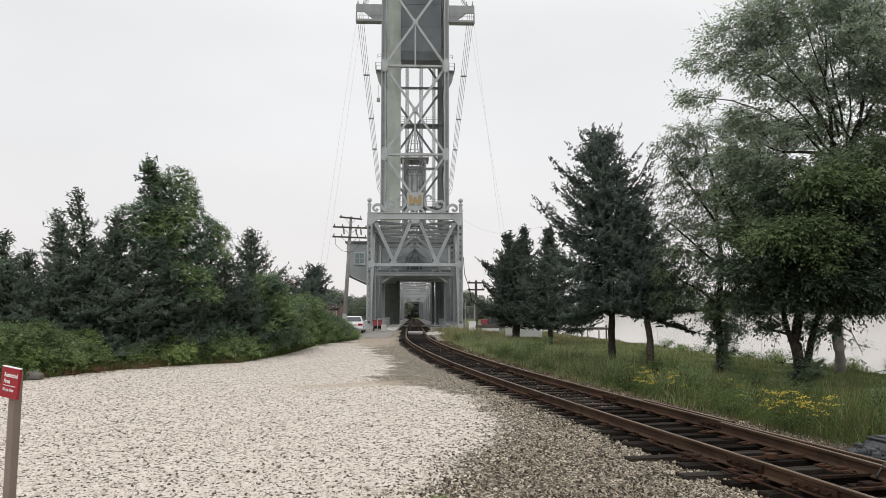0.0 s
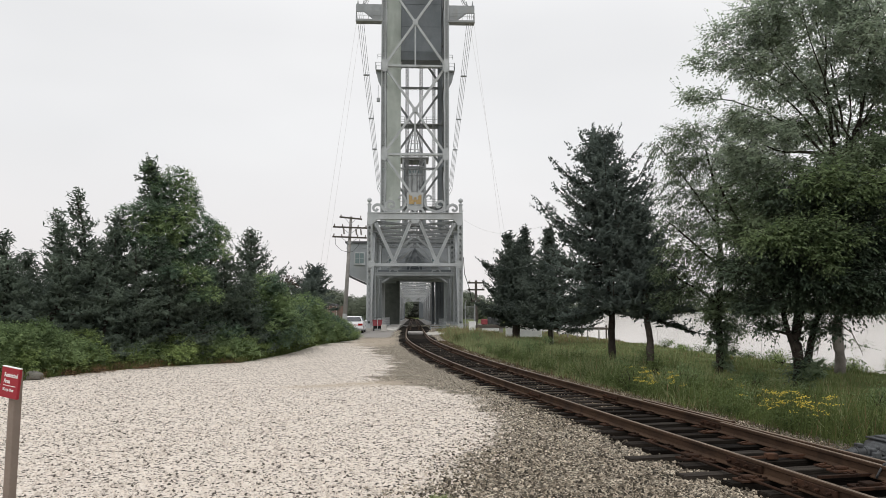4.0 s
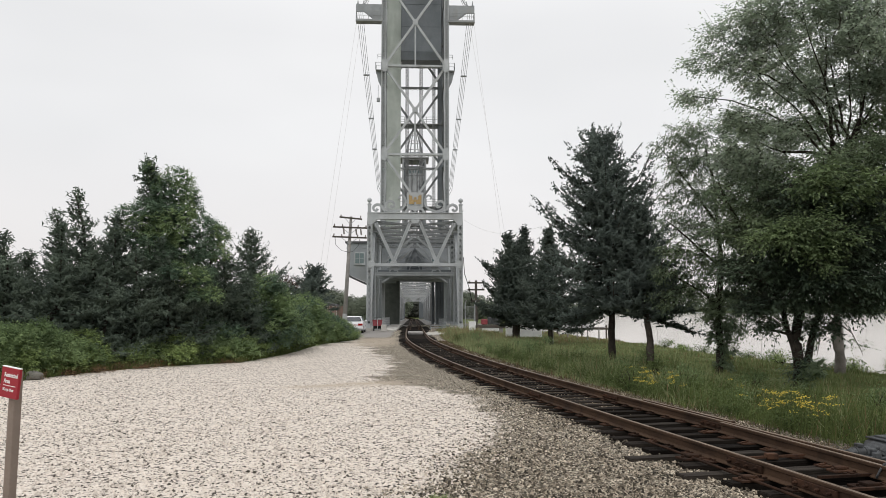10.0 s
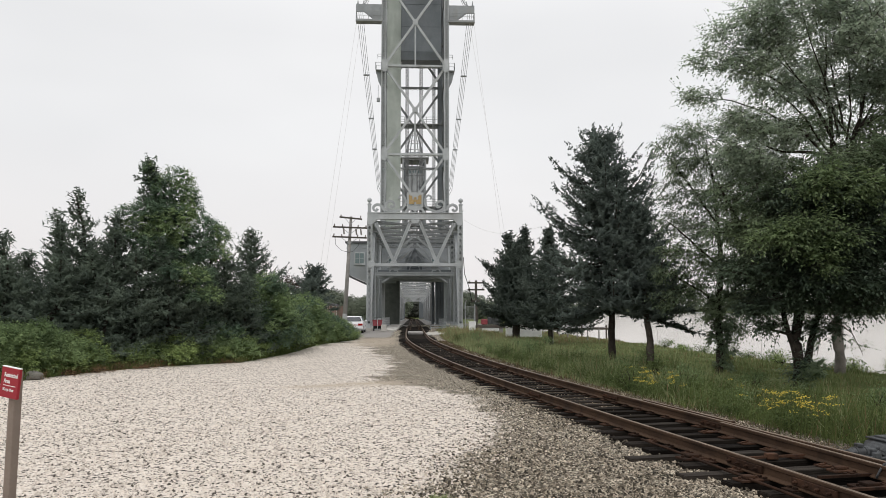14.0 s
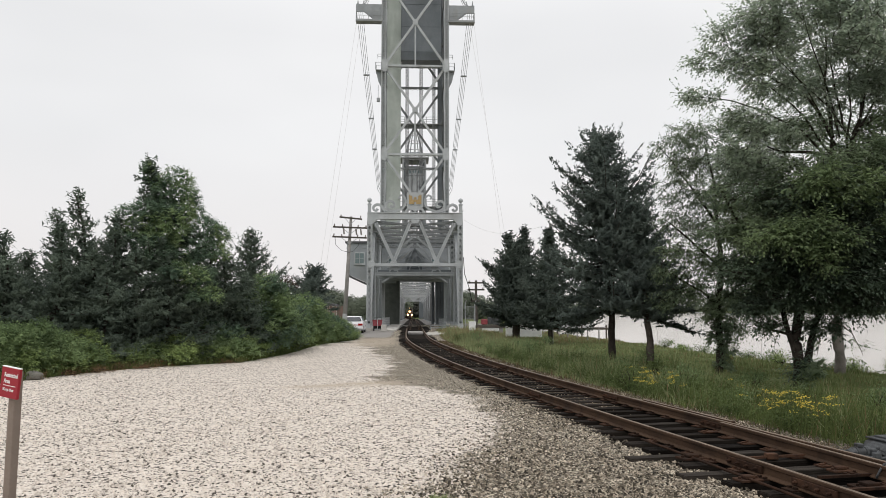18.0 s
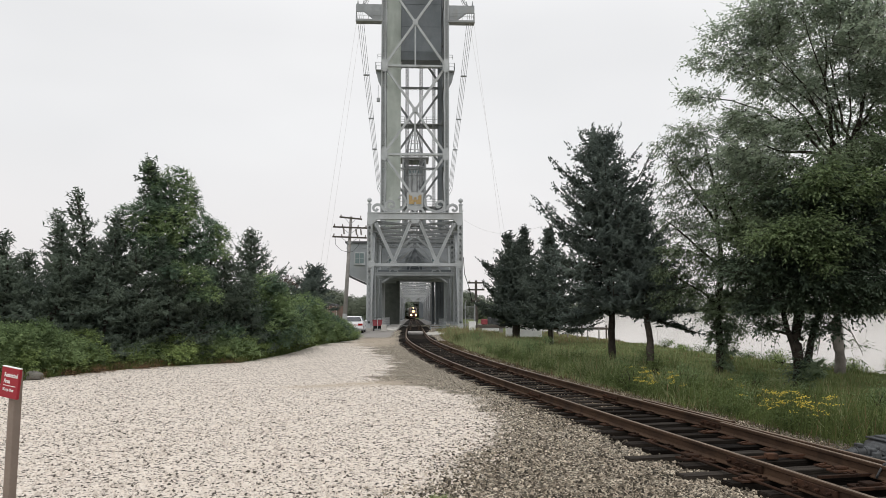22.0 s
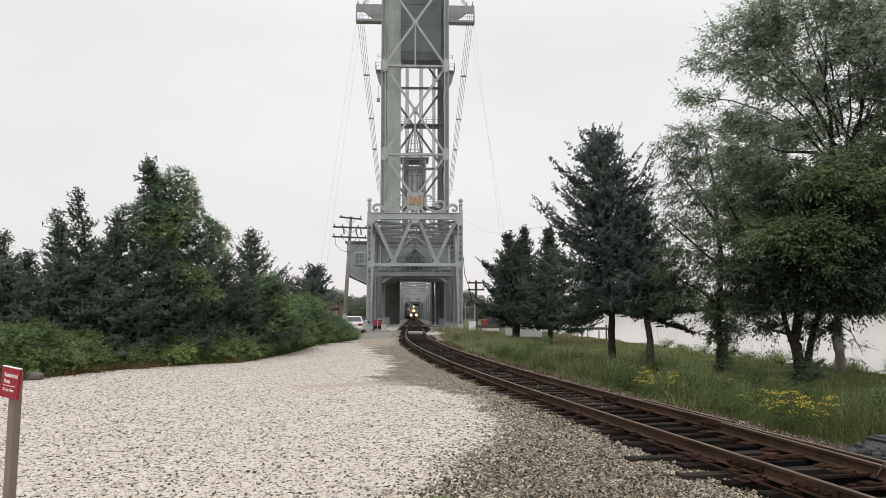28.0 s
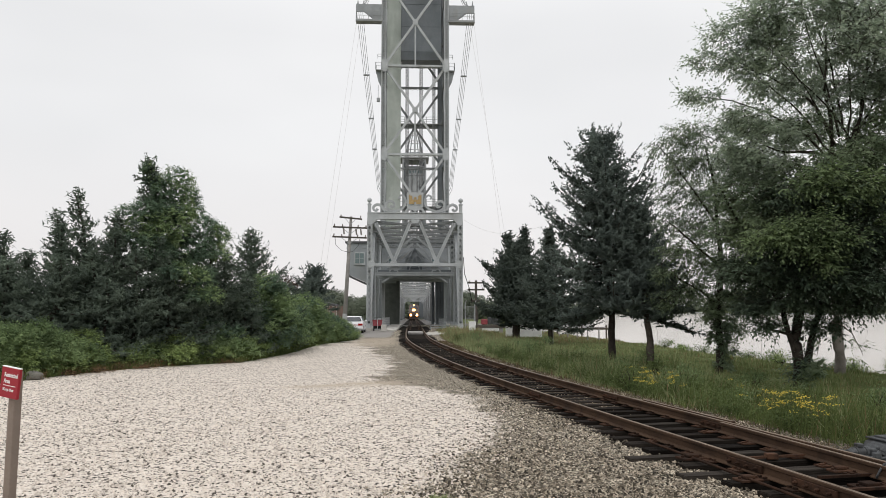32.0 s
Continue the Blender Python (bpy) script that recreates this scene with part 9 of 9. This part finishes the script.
def make_coach():
    m = thing("railway_coach", label="pale passenger coach behind the locomotive", category="railway coach", group="train coaches")
    part("body", Build().soft_box(-1.5, 1.5, -12.0, 12.0, 1.0, 3.7, 0.1), M_COACH, m)
    part("roof", Build().prism([(1.45 * math.cos(a), 3.65 + 0.65 * math.sin(a)) for a in np.linspace(0, math.pi, 10)], -11.9, 11.9), M_GALV, m)
    part("stripe", Build().box(-1.515, 1.515, -11.9, 11.9, 1.2, 1.7), M_LOCO, m)
    for i in range(12):
        for s in (-1, 1):
            part("window", Build().box(s * 1.5 - 0.012, s * 1.5 + 0.012, -10.6 + 1.8 * i, -9.4 + 1.8 * i, 2.3, 3.1), M_GLASS, m)
    part("end_door", Build().box(-0.45, 0.45, -12.03, -12.0, 1.1, 3.2), M_LOCO, m)
    truck(m, -8.5)
    truck(m, 8.5)
    return m


def make_bird(k=0.55, plumage=M_FEATHER, label="small dark bird flying with beating wings"):
    b = thing("bird", label=label, category="bird")
    prof = [(0.005, -0.17), (0.02, -0.14), (0.035, -0.11), (0.03, -0.08), (0.055, 0.0), (0.045, 0.08), (0.02, 0.15), (0.006, 0.18)]
    part("body", Build().lathe([(k * r, k * y) for r, y in prof], (0, 0, 0), 10, "y"), plumage, b, smooth=True)
    part("tail", Build().add([tuple(k * q for q in v) for v in [(-0.02, 0.13, 0), (0.02, 0.13, 0), (0.055, 0.27, 0.01), (-0.055, 0.27, 0.01), (-0.02, 0.13, 0.012), (0.02, 0.13, 0.012), (0.055, 0.27, 0.016), (-0.055, 0.27, 0.016)]],
                             [(0, 3, 2, 1), (4, 5, 6, 7), (0, 1, 5, 4), (1, 2, 6, 5), (2, 3, 7, 6), (3, 0, 4, 7)]), plumage, b)
    wings = []
    for s in (-1, 1):
        lo = [(s * 0.03, -0.06, 0.0), (s * 0.2, -0.08, 0.0), (s * 0.38, 0.03, 0.0), (s * 0.2, 0.06, 0.0), (s * 0.03, 0.07, 0.0)]
        hi = [(x, y, 0.014 if i in (0, 1, 3, 4) else 0.004) for i, (x, y, z) in enumerate(lo)]
        fs = [(0, 1, 2, 3, 4), (9, 8, 7, 6, 5)] + [(i, i + 5, (i + 1) % 5 + 5, (i + 1) % 5) for i in range(5)]
        w = part("wing", Build().add([tuple(k * q for q in v) for v in lo + hi], fs), plumage, b, "dark pointed wing")
        wings.append((w, s))
    return b, wings


make_far_line()
LOCO = make_locomotive()
COACHES = [make_coach()]
COACHES += [copy_thing(COACHES[0], pose(0, 0, 0)) for _ in range(2)]
BIRD, WINGS = make_bird()
SWIFT, SWIFT_WINGS = make_bird(0.26, M_FEATHER_PALE, "tiny grey bird darting across the sky")
SPARROW, SPARROW_WINGS = make_bird(0.5)


def motions():
    # the train comes off the curve and runs on to the lift span
    times = [0, 4, 8, 12, 14, 15, 16, 17, 18, 19, 20, 21, 22, 23, 24, 25, 26, 28, 30, 32]

    def front(t):
        return 264.0 - 7.68 * (t - 16.5)
    walk(LOCO, [(t, line_pose(front(t) + 8.5)) for t in times])
    for i, c in enumerate(COACHES):
        walk(c, [(t, line_pose(front(t) + 30.5 + 25.2 * i)) for t in times])
    # the bird leaves a cedar, crosses before the tower and vanishes behind the thicket
    perch, roost = pose(7.9, 31.5, 4.6, 0, 0, 90), pose(-22.0, 62.0, 3.2, 0, 0, 90)
    fly = [(0.0, perch), (17.7, perch), (18.2, pose(6.2, 31.0, 9.1, 0, 0, 60)), (18.6, pose(1.0, 30.6, 10.1, 0, -10, 70))]
    fly += [(19.0, pose(-3.85, 30.6, 9.25, 0, 0, 75)), (19.1, pose(-5.08, 31.2, 9.06, 0, 8, 70)), (19.2, pose(-6.38, 32.2, 9.1, 0, -6, 65)), (19.3, pose(-7.8, 33.6, 9.25, 0, 8, 60)),
            (19.4, pose(-9.2, 35.1, 9.45, 0, -8, 55)), (19.5, pose(-10.6, 36.6, 9.6, 0, 6, 52)), (19.6, pose(-12.0, 38.2, 9.75, 0, -6, 52)), (19.7, pose(-13.4, 39.9, 9.85, 0, 0, 52)),
            (20.2, pose(-19.0, 48.0, 8.0, 0, 0, 55)), (21.0, roost), (32.0, roost)]
    walk(BIRD, fly)
    # late on another darts across the sky out of the great tree, and one flits from the portal to the tall cedar
    perch, away = pose(11.0, 20.0, 8.6, 0, 0, 90), pose(-27.0, 30.0, 9.0, 0, 0, 90)
    walk(SWIFT, [(0.0, perch), (29.0, perch), (29.2, pose(8.4, 24.5, 11.7, 0, 0, 88)), (29.4, pose(5.26, 25, 12.0, 0, 0, 88)), (29.6, pose(2.07, 25, 12.2, 0, 6, 88)), (29.8, pose(-1.3, 25, 12.35, 0, -6, 88)),
                 (30.0, pose(-4.52, 25, 12.43, 0, 0, 88)), (30.2, pose(-7.8, 25, 12.35, 0, 0, 88)), (30.8, pose(-18.0, 25.5, 11.8, 0, 0, 85)), (31.4, away), (32.0, away)])
    perch, away = pose(1.9, 71.5, 11.75, 0, 0, -90), pose(6.3, 33.0, 5.4, 0, 0, -110)
    walk(SPARROW, [(0.0, perch), (28.9, perch), (29.3, pose(2.2, 55.0, 7.0, 0, 0, -100)), (29.6, pose(2.62, 40.0, 6.24, 0, 0, -105)), (30.0, pose(3.8, 40.0, 6.77, 0, 0, -95)), (30.4, pose(5.2, 36.0, 6.7, 0, 0, -100)), (30.8, away), (32.0, away)])
    for w, s in SWIFT_WINGS + SPARROW_WINGS:
        rows = [(0.0, pose(0, 0, 0, 0, s * 21, 0)), (28.8, pose(0, 0, 0, 0, s * 21, 0))]
        rows += [(28.9 + 0.1 * i, pose(0, 0, 0, 0, (-38 if i % 2 else 30) * s, 0)) for i in range(25)]
        walk(w, rows + [(31.4, pose(0, 0, 0, 0, s * 21, 0)), (32.0, pose(0, 0, 0, 0, s * 21, 0))])
    for w, s in WINGS:
        rows = [(0.0, pose(0, 0, 0, 0, s * 70 * 0.3, 0)), (17.6, pose(0, 0, 0, 0, s * 21, 0))]
        rows += [(17.7 + 0.1 * i, pose(0, 0, 0, 0, (-38 if i % 2 else 30) * s, 0)) for i in range(33)]
        rows += [(21.1, pose(0, 0, 0, 0, s * 21, 0)), (32.0, pose(0, 0, 0, 0, s * 21, 0))]
        walk(w, rows)
    # wind in the crowns
    rng = random.Random(17)
    ts = [0.8 * i for i in range(41)]
    for things, amount in ((CEDARS, 0.22), (BROAD, 0.65)):
        for t in things:
            if things is BROAD and t.name.split(".")[0] in ("weed_clump", "dry_weed_clump", "shrub"):
                continue
            for o in t.children:
                if o.name.split(".")[0] not in ("crown", "foliage"):
                    continue
                p1, p2, p3 = (rng.uniform(0, 6.28) for _ in range(3))
                w1, w2 = rng.uniform(1.1, 1.7), rng.uniform(2.3, 3.1)
                walk(o, [(q, pose(0, 0, 0, amount * 0.5 * math.sin(w2 * q + p3), amount * (0.7 * math.sin(w1 * q + p1) + 0.4 * math.sin(w2 * q + p2)), amount * 0.4 * math.sin(w1 * q + p3))) for q in ts])


motions()
